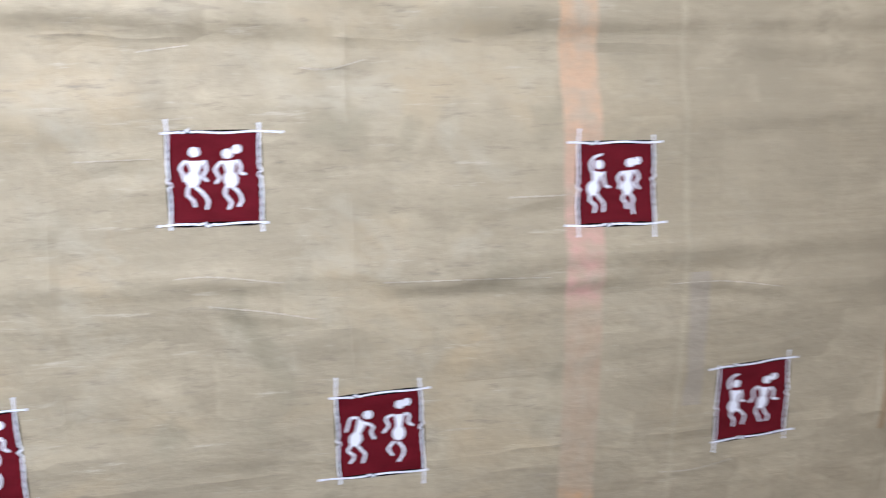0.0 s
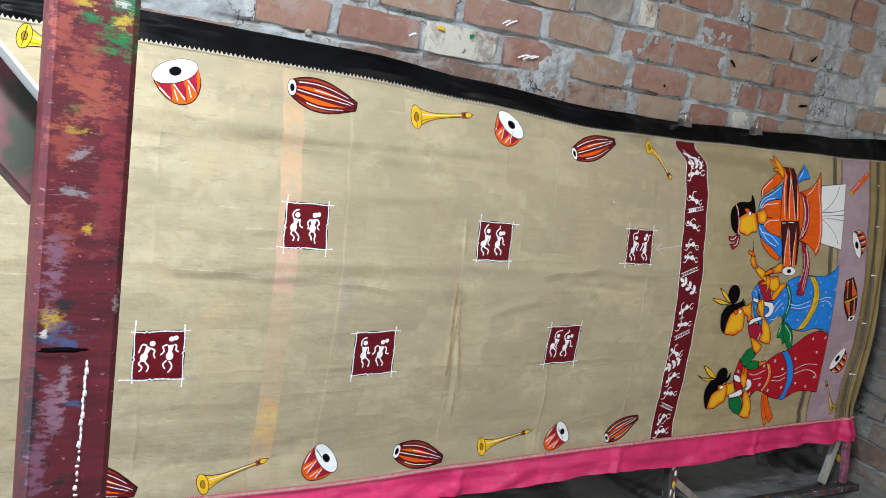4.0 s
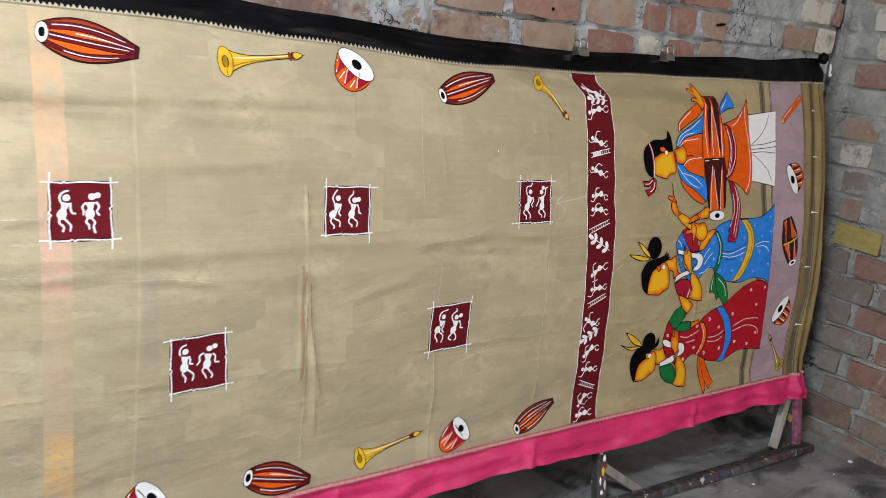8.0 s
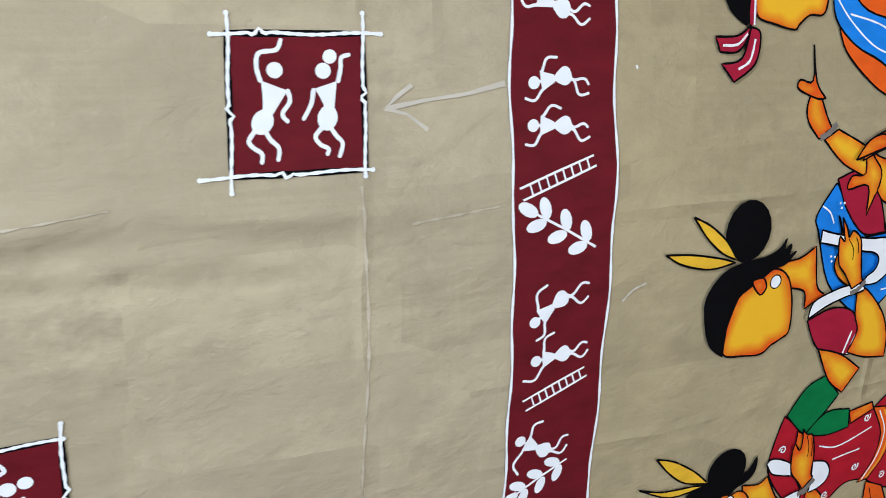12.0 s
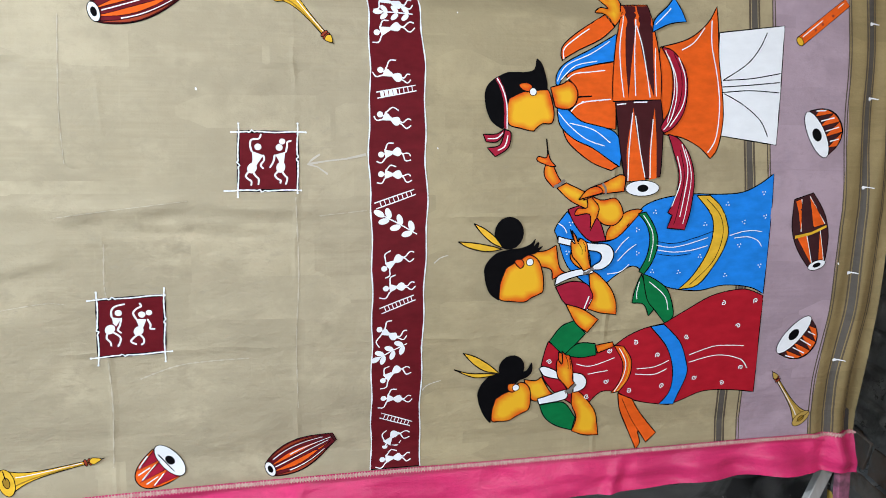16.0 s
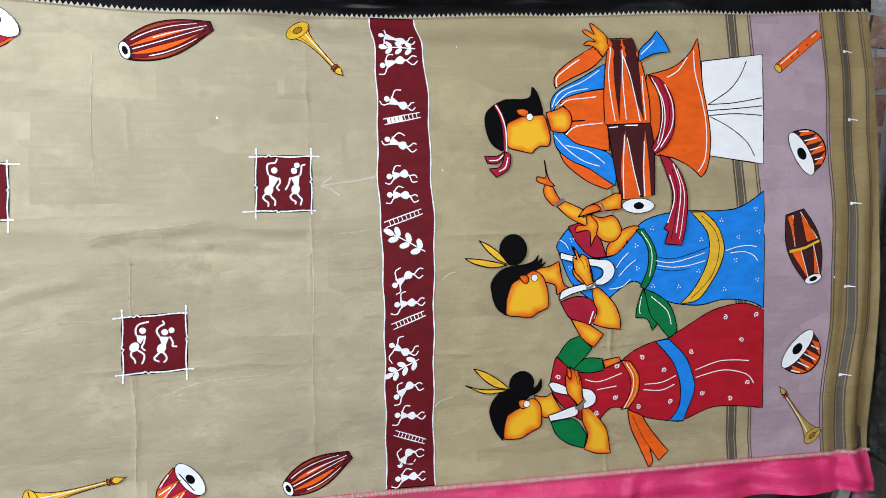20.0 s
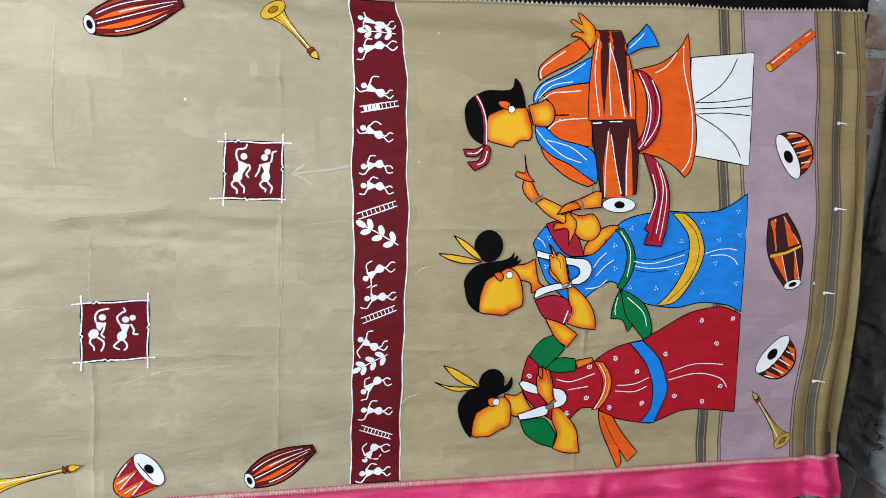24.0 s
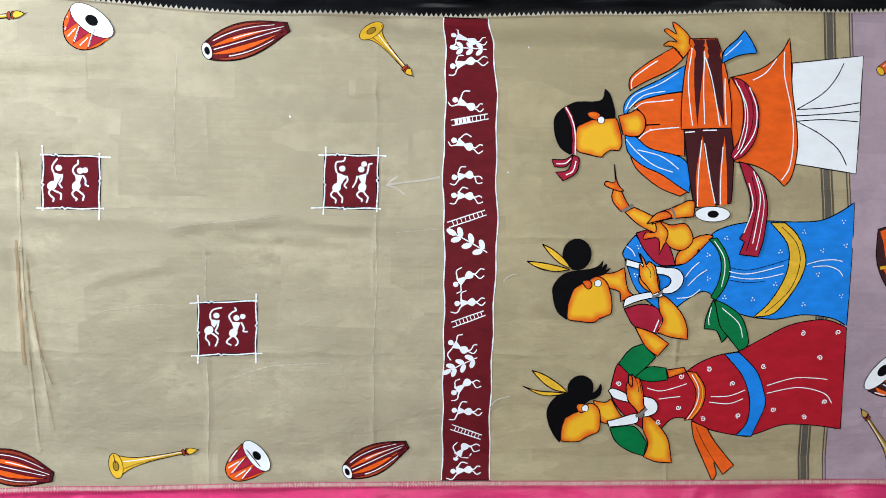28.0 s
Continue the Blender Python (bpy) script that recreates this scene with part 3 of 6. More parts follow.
def binder_clip(x, z, lean):
    """A spring clip: folded steel body and two wire levers."""
    k2 = 1.85
    clip = tagged(new("binder_clip"), "small dull steel spring clip on the black border", "clip", "clips on the top border")
    clip.matrix_basis = LEAN
    bm = bmesh.new()
    y = drape(x, z)
    prof = [(-0.010, 0.0), (-0.0085, 0.009), (-0.003, 0.013), (0.003, 0.013), (0.0085, 0.009), (0.010, 0.0)]
    rows = []
    for s in (-0.010, -0.009, 0.009, 0.010):
        inset = 0.001 if abs(s) == 0.010 else 0
        rows.append([bm.verts.new((x + (s + lean * b) * k2, y - 0.014 - a * 1.3, z + (b - 0.004 + inset) * k2)) for a, b in prof])
    for p, q in zip(rows, rows[1:]):
        for k in range(5):
            bm.faces.new((p[k], q[k], q[k + 1], p[k + 1]))
    bm.faces.new(rows[0])
    bm.faces.new(rows[-1][::-1])
    bmesh.ops.recalc_face_normals(bm, faces=bm.faces)
    part("clip_body", bm, STEEL, clip)
    for d in (-1, 1):
        wire = bpy.data.curves.new("lever", "CURVE")
        wire.dimensions, wire.bevel_depth, wire.bevel_resolution = "3D", 0.0021, 2
        sp = wire.splines.new("POLY")
        loop = [(-0.007, 0.006), (-0.007, 0.014), (-0.0048, 0.0175), (0, 0.0195), (0.0048, 0.0175), (0.007, 0.014), (0.007, 0.006)]
        sp.points.add(len(loop) - 1)
        for q, (a, b) in zip(sp.points, loop):
            q.co = (x + (a + lean * b) * k2, y - 0.014 + d * (0.008 + b * 0.15) - 0.004, z + b * k2, 1)
        wire.materials.append(STEEL)
        ob = new("lever", wire)
        ob.parent = clip
    return clip


from mathutils.geometry import delaunay_2d_cdt

# ---- the painted saree ----
def ridge(d, width):
    return math.exp(-((d / width) ** 2))


def smooth(s):
    s = max(0.0, min(1.0, s))
    return s * s * (3 - 2 * s)


# single folds: from and to, how proud, how wide
FOLDS = (
    ((0.313, 0.79, 0.312, 0.53), 0.0018, 0.0085), ((0.323, 0.75, 0.331, 0.63), 0.0014, 0.0075), ((0.331, 0.65, 0.358, 0.47), 0.0016, 0.0080), ((0.337, 0.62, 0.352, 0.40), 0.0016, 0.008),
    ((0.317, 0.94, 0.322, 0.85), 0.0022, 0.008), ((0.59, 0.805, 0.82, 0.834), 0.0026, 0.010), ((0.82, 0.834, 1.0, 0.815), 0.0020, 0.010), ((0.66, 0.800, 0.95, 0.787), 0.0022, 0.009),
    ((-0.435, 0.791, -0.11, 0.781), 0.0030, 0.010), ((-0.675, 0.808, -0.55, 0.798), 0.0024, 0.009), ((-0.64, 0.774, -0.51, 0.752), 0.0026, 0.009), ((-0.27, 0.887, -0.193, 0.890), 0.0024, 0.008),
    ((-0.52, 1.045, -0.448, 1.053), 0.0026, 0.008), ((-0.03, 0.773, 0.13, 0.755), 0.0022, 0.008), ((-0.405, 0.79, -0.215, 0.803), 0.0022, 0.009), ((-0.78, 0.941, -0.69, 0.943), 0.0022, 0.009),
    ((-0.02, 1.09, 0.30, 1.075), 0.0030, 0.014), ((0.05, 0.985, 0.30, 1.0), 0.0020, 0.012), ((0.42, 0.70, 0.60, 0.735), 0.0018, 0.012), ((-0.60, 1.135, -0.2, 1.12), 0.0035, 0.013),
)


def drape(x, z):
    """How far the cloth stands from its plane (y) at a place of it: its hang, soft folds and the creases of storage."""
    y = -0.02 + 0.04 * min(1.3, ((z - 0.85) / 0.45) ** 2)
    y += 0.012 * max(0.0, min(1.0, (x - 0.75) / 0.45)) + 0.014 * max(0.0, min(1.0, (x - 1.2) / 0.8))
    y -= 0.022 * math.exp(-((x + 0.1) / 0.4) ** 2 - ((z - 0.8) / 0.35) ** 2)
    y += 0.014 * math.exp(-((x - 0.75) / 0.2) ** 2 - ((z - 0.6) / 0.16) ** 2)
    left = 1 / (1 + math.exp((x - 0.45) / 0.12))
    sag = z - 0.012 * math.sin(3 * x)
    y -= left * 0.012 * smooth((sag - 1.085) / 0.030) * (1 - smooth((sag - 1.12) / 0.09))
    y -= left * 0.0085 * ridge(z - 1.205 - 0.01 * x, 0.024)
    y -= left * 0.0080 * ridge(z - 0.985 + 0.02 * x, 0.035)
    calm = 1 - 0.7 / (1 + math.exp((1.02 - x) / 0.04))
    y -= calm * (0.0030 + 0.0012 * left) * ridge(z - 0.812 - 0.012 * math.sin(2.3 * x + 0.6), 0.016)
    y -= calm * 0.0018 * ridge(z - 0.768 + 0.01 * math.sin(4 * x), 0.011) * (0.5 + 0.5 * math.sin(5 * x))
    y += 0.045 * smooth((z - 1.172) / 0.065) * smooth((x - 0.86) / 0.2) * smooth((1.85 - x) / 0.4)
    for (xa, za, xb, zb), height, width in FOLDS:
        if min(xa, xb) - 0.03 < x < max(xa, xb) + 0.03 and min(za, zb) - 0.05 < z < max(za, zb) + 0.05:
            dx, dz = xb - xa, zb - za
            size = math.hypot(dx, dz)
            along, off = ((x - xa) * dx + (z - za) * dz) / size, ((x - xa) * dz - (z - za) * dx) / size
            ends = smooth((along + 0.02) / 0.06) * smooth((size + 0.02 - along) / 0.06)
            y -= 1.25 * height * ends * (ridge(off + 0.003 * math.sin(along * 40 + xa * 9), width) - 0.6 * ridge(off - width * 1.9, width * 1.1))
    y += 0.003 * noise.noise(Vector((x * 2.6, z * 6.5, 1.7))) + 0.0012 * noise.noise(Vector((x * 6, z * 13, 8.1)))
    crumpled = 1 / (1 + math.exp((x - 0.15) / 0.15))
    y += crumpled * (0.0030 * noise.noise(Vector((x * 4, z * 20, 4.4))) + 0.0010 * noise.noise(Vector((x * 9, z * 42, 2.6))))
    fringe = max(0.0, min(1.0, (x - 2.13) / 0.08))
    y += fringe * 0.009 * math.sin(x * 95 + 2.2 * math.sin(z * 3.1)) * (0.4 + 0.6 * max(0, min(1, (1.0 - z) / 0.6)))
    return y


def on_cloth(x, z, lift=0.0):
    return Vector((x, drape(x, z) - lift, z))


def wave(x, keys):
    """A smooth line through (x, value) keys."""
    if x <= keys[0][0]:
        return keys[0][1]
    for (a, va), (b, vb) in zip(keys, keys[1:]):
        if x <= b:
            s = (x - a) / (b - a)
            s = s * s * (3 - 2 * s)
            return va + (vb - va) * s
    return keys[-1][1]


X0, X1 = -2.3, 2.262
TOP = [(-2.3, 1.27), (0.0, 1.266), (0.33, 1.252), (0.75, 1.232), (1.1, 1.246), (1.5, 1.262), (1.9, 1.271), (2.27, 1.288)]
RIM = [(-2.3, 1.335), (0.0, 1.332), (0.33, 1.313), (0.75, 1.295), (1.1, 1.305), (1.5, 1.324), (1.9, 1.343), (2.27, 1.373)]
LOW = [(-2.3, 0.25), (0.0, 0.258), (0.42, 0.272), (0.85, 0.282), (1.35, 0.284), (2.27, 0.29)]
HEM = [(-2.3, 0.165), (0.34, 0.183), (0.63, 0.185), (0.95, 0.198), (1.3, 0.18), (1.66, 0.192), (2.0, 0.204), (2.27, 0.197)]
SAREE = tagged(new("saree"), "khaki cotton saree painted with drums and maroon squares", "saree")
SAREE.matrix_basis = LEAN


def strip(lower, upper, x0, x1, step, rows, lift=0.0, sway=0.0, out=None):
    """Cloth between two lines, from x0 to x1; sway bends its ends; out pushes rows outwards."""
    bm = bmesh.new()
    cols = max(1, round((x1 - x0) / step))
    grid = []
    for i in range(cols + 1):
        s = i / cols
        column = []
        for k in range(rows + 1):
            x = x0 + (x1 - x0) * s
            a, b = wave(x, lower), wave(x, upper)
            z = a + (b - a) * k / rows
            x += sway * (math.sin(z * 11) * 0.6 + math.sin(z * 23 + 1) * 0.4)
            p = on_cloth(x, z, lift)
            if out:
                p.y -= out(x, k / rows)
            column.append(bm.verts.new(p))
        grid.append(column)
    for p, q in zip(grid, grid[1:]):
        for k in range(rows):
            bm.faces.new((p[k], q[k], q[k + 1], p[k + 1]))
    return bm


def border_puff(x, s):
    """The satin border rolls over the rail, with soft dents."""
    dent = 0.009 * noise.noise(Vector((x * 4, s * 1.5, 3.0))) + 0.005 * noise.noise(Vector((x * 13, s * 4, 6.0)))
    return 0.003 * math.sin(s * math.pi) + dent * min(1, s * 2.5) - 0.006 * s * s


def pink_puff(x, s):
    """The pink border hangs free, so it swings a little along its length."""
    swing = 0.024 * noise.noise(Vector((x * 3.1, 0.4, 5.0))) + 0.012 * noise.noise(Vector((x * 11, s * 3, 2.0)))
    swing += 0.014 * smooth((x - 1.7) / 0.4) * math.sin(x * 34 + 1.2 * s)
    for seam in (0.39, 0.98, 1.66, -0.4):
        swing += 0.011 * ridge(x - seam - 0.03 * s, 0.014)
    return (1 - s * s) * swing + 0.008 * (1 - s)


part("cloth", strip(LOW, TOP, X0, 1.19, 0.0058, 150), CLOTH, SAREE, smooth=True)
part("picture_panel", strip(LOW, TOP, 1.19, 1.962, 0.0058, 150), CLOTH_OLIVE, SAREE, "olive khaki panel behind the pictures", smooth=True)
part("lilac_panel", strip(LOW, TOP, 1.962, 2.142, 0.0085, 150), CLOTH_LILAC, SAREE, "lilac woven panel", smooth=True)
part("end_panel", strip(LOW, TOP, 2.142, X1, 0.006, 150), CLOTH_OCHRE, SAREE, "ochre woven end panel", smooth=True)
part("top_border", strip(TOP, RIM, X0, X1 + 0.012, 0.010, 14, out=border_puff), CLOTH_BLACK, SAREE, "black satin border", smooth=True)
part("bottom_border", strip(HEM, LOW, X0, X1, 0.010, 12, out=pink_puff), CLOTH_PINK, SAREE, "bright pink border", smooth=True)
for x, w, m in ((1.905, 0.004, CLOTH_LINE), (1.911, 0.013, CLOTH_STRIPE), (1.926, 0.004, CLOTH_LINE), (1.958, 0.0025, CLOTH_LINE), (1.964, 0.0022, CLOTH_LINE),
                (2.137, 0.0025, CLOTH_LINE), (2.143, 0.0025, CLOTH_LINE), (2.178, 0.0035, CLOTH_LINE), (2.184, 0.013, CLOTH_STRIPE), (2.199, 0.003, CLOTH_LINE),
                (2.234, 0.003, CLOTH_LINE), (2.240, 0.002, CLOTH_LINE)):
    part("woven_stripe", strip(LOW, TOP, x, x + w, w / 2, 150, 0.0005, 0.006), m, SAREE)


def comb(line, height, pitch, mat, name, lift, up):
    """The row of little woven triangles along a border."""
    bm = bmesh.new()
    x = X0
    while x < X1 - pitch:
        h = height * random.uniform(0.75, 1.15)
        z = wave(x + pitch / 2, line)
        pts = [(x, z - up * 0.002), (x + pitch * 0.95, z - up * 0.002), (x + pitch * random.uniform(0.4, 0.6), z + up * h)]
        bm.faces.new([bm.verts.new(on_cloth(a, b, lift)) for a, b in pts])
        x += pitch
    ob = part(name, bm, mat, SAREE)
    ob["kind"] = "stuff"


comb(TOP, 0.0060, 0.0100, THREAD, "temple_teeth", 0.0045, 1)
SEAM_LOW, SEAM_HIGH = [(x, z - 0.0045) for x, z in LOW], [(x, z + 0.0012) for x, z in LOW]
part("stitched_seam", strip(SEAM_LOW, SEAM_HIGH, X0, X1, 0.010, 2, 0.0105), THREAD_PINK, SAREE, "pale pink stitched seam", smooth=True)
comb(SEAM_LOW, 0.0032, 0.0058, THREAD_PINK, "stitch_teeth", 0.0115, -1)
comb(SEAM_HIGH, 0.0035, 0.0058, THREAD_PINK, "stitch_teeth", 0.0100, 1)

# pale and orange stains of the ground dye
def smear(x0, x1, z0, z1, mat, label, lift=0.0007, ragged=0.003, slant=0.0):
    """A stained stripe of the cloth with uneven edges; slant shifts its upper end."""
    bm = bmesh.new()
    rows = max(8, round((z1 - z0) / 0.007))
    grid = []
    for i in range(9):
        grid.append([])
        for k in range(rows + 1):
            z = z0 + (z1 - z0) * k / rows
            edge = ragged * (noise.noise(Vector((x0 * 30 + i, z * 14, 2.0))) + 0.6 * noise.noise(Vector((x0 * 30 + i, z * 55, 7.0))))
            grid[-1].append(bm.verts.new(on_cloth(x0 + (x1 - x0) * i / 8 + slant * k / rows + (edge if i in (0, 8) else 0), z, lift)))
    for p, q in zip(grid, grid[1:]):
        for k in range(rows):
            bm.faces.new((p[k], q[k], q[k + 1], p[k + 1]))
    part("dye_stain", bm, mat, SAREE, label, smooth=True)


smear(-0.199, -0.148, 0.268, 1.26, DYE_STRIPE, "faded orange stripe in the cloth", ragged=0.0014, slant=-0.004)
smear(-0.252, -0.228, 1.165, 1.26, PEACH_FAINT, "faint orange stain in the cloth", slant=-0.05)
smear(-0.0415, -0.0350, 0.30, 1.24, PALE_FOLD, "pale pressed fold in the cloth", ragged=0.0016, slant=0.008)
smear(-0.026, 0.002, 0.60, 0.785, GREY_FADE, "greyish faded strip of cloth", ragged=0.004)
smear(0.3065, 0.3125, 0.53, 0.78, CREASE_BROWN, "brown stain along a fold", lift=0.0008, ragged=0.0035, slant=-0.004)
smear(0.318, 0.324, 0.34, 0.95, PALE_FOLD, "pale pressed fold in the cloth", ragged=0.002, slant=-0.01)


# ---- drawing on the cloth ----
def points(text):
    """Outline points in millimetres from a text of x,z pairs; a star marks a sharp corner."""
    out = []
    for token in text.split():
        sharp = token.endswith("*")
        a, b = token.rstrip("*").split(",")
        out.append((float(a) / 1000, float(b) / 1000, sharp))
    return out


def curve(pts, closed=True, steps=4):
    """A smooth line through the points, broken at the sharp ones."""
    n = len(pts)
    out = []
    for i in range(n if closed else n - 1):
        b, c = pts[i], pts[(i + 1) % n]
        a = pts[i - 1] if (closed or i > 0) else b
        d = pts[(i + 2) % n] if (closed or i + 2 < n) else c
        tb = (0, 0) if b[2] else ((c[0] - a[0]) / 2, (c[1] - a[1]) / 2)
        tc = (0, 0) if c[2] else ((d[0] - b[0]) / 2, (d[1] - b[1]) / 2)
        if b[2]:
            tb = ((c[0] - b[0]) * 0.6, (c[1] - b[1]) * 0.6)
        if c[2]:
            tc = ((c[0] - b[0]) * 0.6, (c[1] - b[1]) * 0.6)
        for k in range(steps):
            s = k / steps
            h1, h2, h3, h4 = 2 * s**3 - 3 * s * s + 1, s**3 - 2 * s * s + s, -2 * s**3 + 3 * s * s, s**3 - s * s
            out.append((h1 * b[0] + h2 * tb[0] + h3 * c[0] + h4 * tc[0], h1 * b[1] + h2 * tb[1] + h3 * c[1] + h4 * tc[1]))
    if not closed:
        out.append(pts[-1][:2])
    return out


class Canvas:
    """Collects painted shapes, each a little above the last, as one mesh."""

    def __init__(self, base=0.0007, step=0.00002):
        self.verts, self.faces, self.mats, self.index, self.rim = [], [], [], [], []
        self.lift, self.step = base, step
        self.groups, self.kind = [], "stripe"

    def slot(self, mat):
        if mat not in self.mats:
            self.mats.append(mat)
        return self.mats.index(mat)

    def add(self, flat, faces, mat, rims=None):
        k, m = len(self.verts), self.slot(mat)
        self.groups.append([len(self.faces), len(self.faces) + len(faces), mat.name.replace("_paint", "") + "_" + self.kind])
        for i, (x, z) in enumerate(flat):
            self.verts.append(on_cloth(x, z, self.lift))
            self.rim.append(rims[i] if rims else 1.0)
        for f in faces:
            self.faces.append([k + j for j in f])
            self.index.append(m)
        self.lift += self.step

    def polygon(self, loop, mat, cell=0.011, edge=None, line=0.0014):
        clean = [p for i, p in enumerate(loop) if (Vector(p) - Vector(loop[i - 1])).length > 2e-4]
        lo = [min(p[k] for p in clean) for k in (0, 1)]
        hi = [max(p[k] for p in clean) for k in (0, 1)]
        inner = []
        for i in range(int((hi[0] - lo[0]) / cell) + 1):
            for k in range(int((hi[1] - lo[1]) / cell) + 1):
                inner.append(Vector((lo[0] + (i + 0.5) * cell, lo[1] + (k + 0.5) * cell)))
        flat = [Vector(p) for p in clean]
        n = len(flat)
        v, _, f, *_ = delaunay_2d_cdt(flat + inner, [(i, (i + 1) % n) for i in range(n)], [], 1, 1e-6)
        keep = []
        for face in f:
            c = sum((v[i] for i in face), Vector((0, 0))) / len(face)
            hit = False
            for i in range(n):
                a, b = flat[i], flat[i - 1]
                if (a.y > c.y) != (b.y > c.y) and c.x < (b.x - a.x) * (c.y - a.y) / (b.y - a.y) + a.x:
                    hit = not hit
            if hit:
                keep.append(list(face) if (v[face[1]] - v[face[0]]).cross(v[face[2]] - v[face[0]]) > 0 else list(face)[::-1])
        used = sorted({i for face in keep for i in face})
        place = {i: k for k, i in enumerate(used)}
        rims = None
        if mat is SKIN:
            arr = np.array([tuple(p) for p in flat])
            rims = [float(min(1.0, np.min(np.hypot(arr[:, 0] - v[i].x, arr[:, 1] - v[i].y)) / 0.017)) for i in used]
        self.add([tuple(v[i]) for i in used], [[place[i] for i in face] for face in keep], mat, rims)
        if edge is not None:
            self.stroke(clean + clean[:1], edge, line)
            last = self.groups.pop()
            self.groups[-1][1] = last[1]

    def stroke(self, path, mat, width, taper=0.0, wobble=0.12):
        flat, n = [], len(path)
        for i, p in enumerate(path):
            a, b = Vector(path[max(0, i - 1)]), Vector(path[min(n - 1, i + 1)])
            d = b - a
            if d.length < 1e-7:
                d = Vector((1, 0))
            d.normalize()
            w = width / 2 * (1 + wobble * math.sin(i * 1.7 + p[0] * 90)) * (1 - taper * i / max(1, n - 1))
            flat += [(p[0] - d.y * w, p[1] + d.x * w), (p[0] + d.y * w, p[1] - d.x * w)]
        self.kind = "line"
        self.add(flat, [(2 * i, 2 * i + 1, 2 * i + 3, 2 * i + 2) for i in range(n - 1)], mat)
        self.kind = "stripe"

    def oval(self, x, z, rx, rz, mat, turn=0.0, edge=None, steps=18):
        c, s = math.cos(turn), math.sin(turn)
        loop = []
        for i in range(steps):
            a = 2 * math.pi * i / steps
            u, v = rx * math.cos(a), rz * math.sin(a)
            loop.append((x + c * u - s * v, z + s * u + c * v))
        self.kind = "disc"
        self.polygon(loop, mat, 0.006, edge)
        self.kind = "stripe"

    def split(self, name, parent, label):
        """The first shape as the part, each later one as a part of it."""
        main = None
        for lo, hi, kind in self.groups:
            used = sorted({i for f in self.faces[lo:hi] for i in f})
            place = {i: k for k, i in enumerate(used)}
            me = bpy.data.meshes.new(name)
            me.from_pydata([tuple(self.verts[i]) for i in used], [], [[place[i] for i in f] for f in self.faces[lo:hi]])
            slots = sorted(set(self.index[lo:hi]))
            for m in slots:
                me.materials.append(self.mats[m])
            me.polygons.foreach_set("material_index", [slots.index(m) for m in self.index[lo:hi]])
            ob = new(name if main is None else kind, me)
            ob.parent = parent if main is None else main
            main = main or ob
        main["label"] = label
        return main

    def finish(self, name, parent, label=""):
        if name in ("painted_drum", "painted_trumpet", "painted_flute"):
            return self.split(name, parent, label)
        me = bpy.data.meshes.new(name)
        me.from_pydata([tuple(v) for v in self.verts], [], self.faces)
        for m in self.mats:
            me.materials.append(m)
        me.polygons.foreach_set("material_index", self.index)
        me.attributes.new("rim", "FLOAT", "POINT").data.foreach_set("value", self.rim)
        ob = new(name, me)
        ob.parent = parent
        if label:
            ob["label"] = label
        return ob


def art(name, label, items):
    """One painted picture of plain coloured shapes."""
    c = Canvas(0.0008, 0.00004)
    for kind, mat, size, text in items:
        p = points(text)
        if kind == "fill":
            c.polygon(curve(p), mat, 0.007, BLACK, 0.0022)
        elif kind == "bare":
            c.polygon(curve(p), mat, 0.007)
        elif kind == "line":
            c.stroke(curve(p, False, 6), mat, size / 1000)
        elif kind == "disc":
            c.oval(p[0][0], p[0][1], size / 1000, size / 1000, mat, 0, BLACK)
        elif kind == "oval":
            c.oval(p[0][0], p[0][1], size[0] / 1000, size[1] / 1000, mat, 0, BLACK)
        elif kind == "dots":
            for x, z, _ in p:
                for k in range(3):
                    c.oval(x + 0.0035 * math.cos(2.1 * k + x * 40), z + 0.0035 * math.sin(2.1 * k + x * 40), 0.0015, 0.0015, mat, steps=8)
        elif kind == "curl":
            for x, z, _ in p:
                c.stroke([(x + 0.001 * (1 + 0.45 * k) * math.cos(0.75 * k + x * 30), z + 0.001 * (1 + 0.45 * k) * math.sin(0.75 * k + x * 30)) for k in range(12)], mat, 0.0021)
    return c.finish(name, SAREE, label)


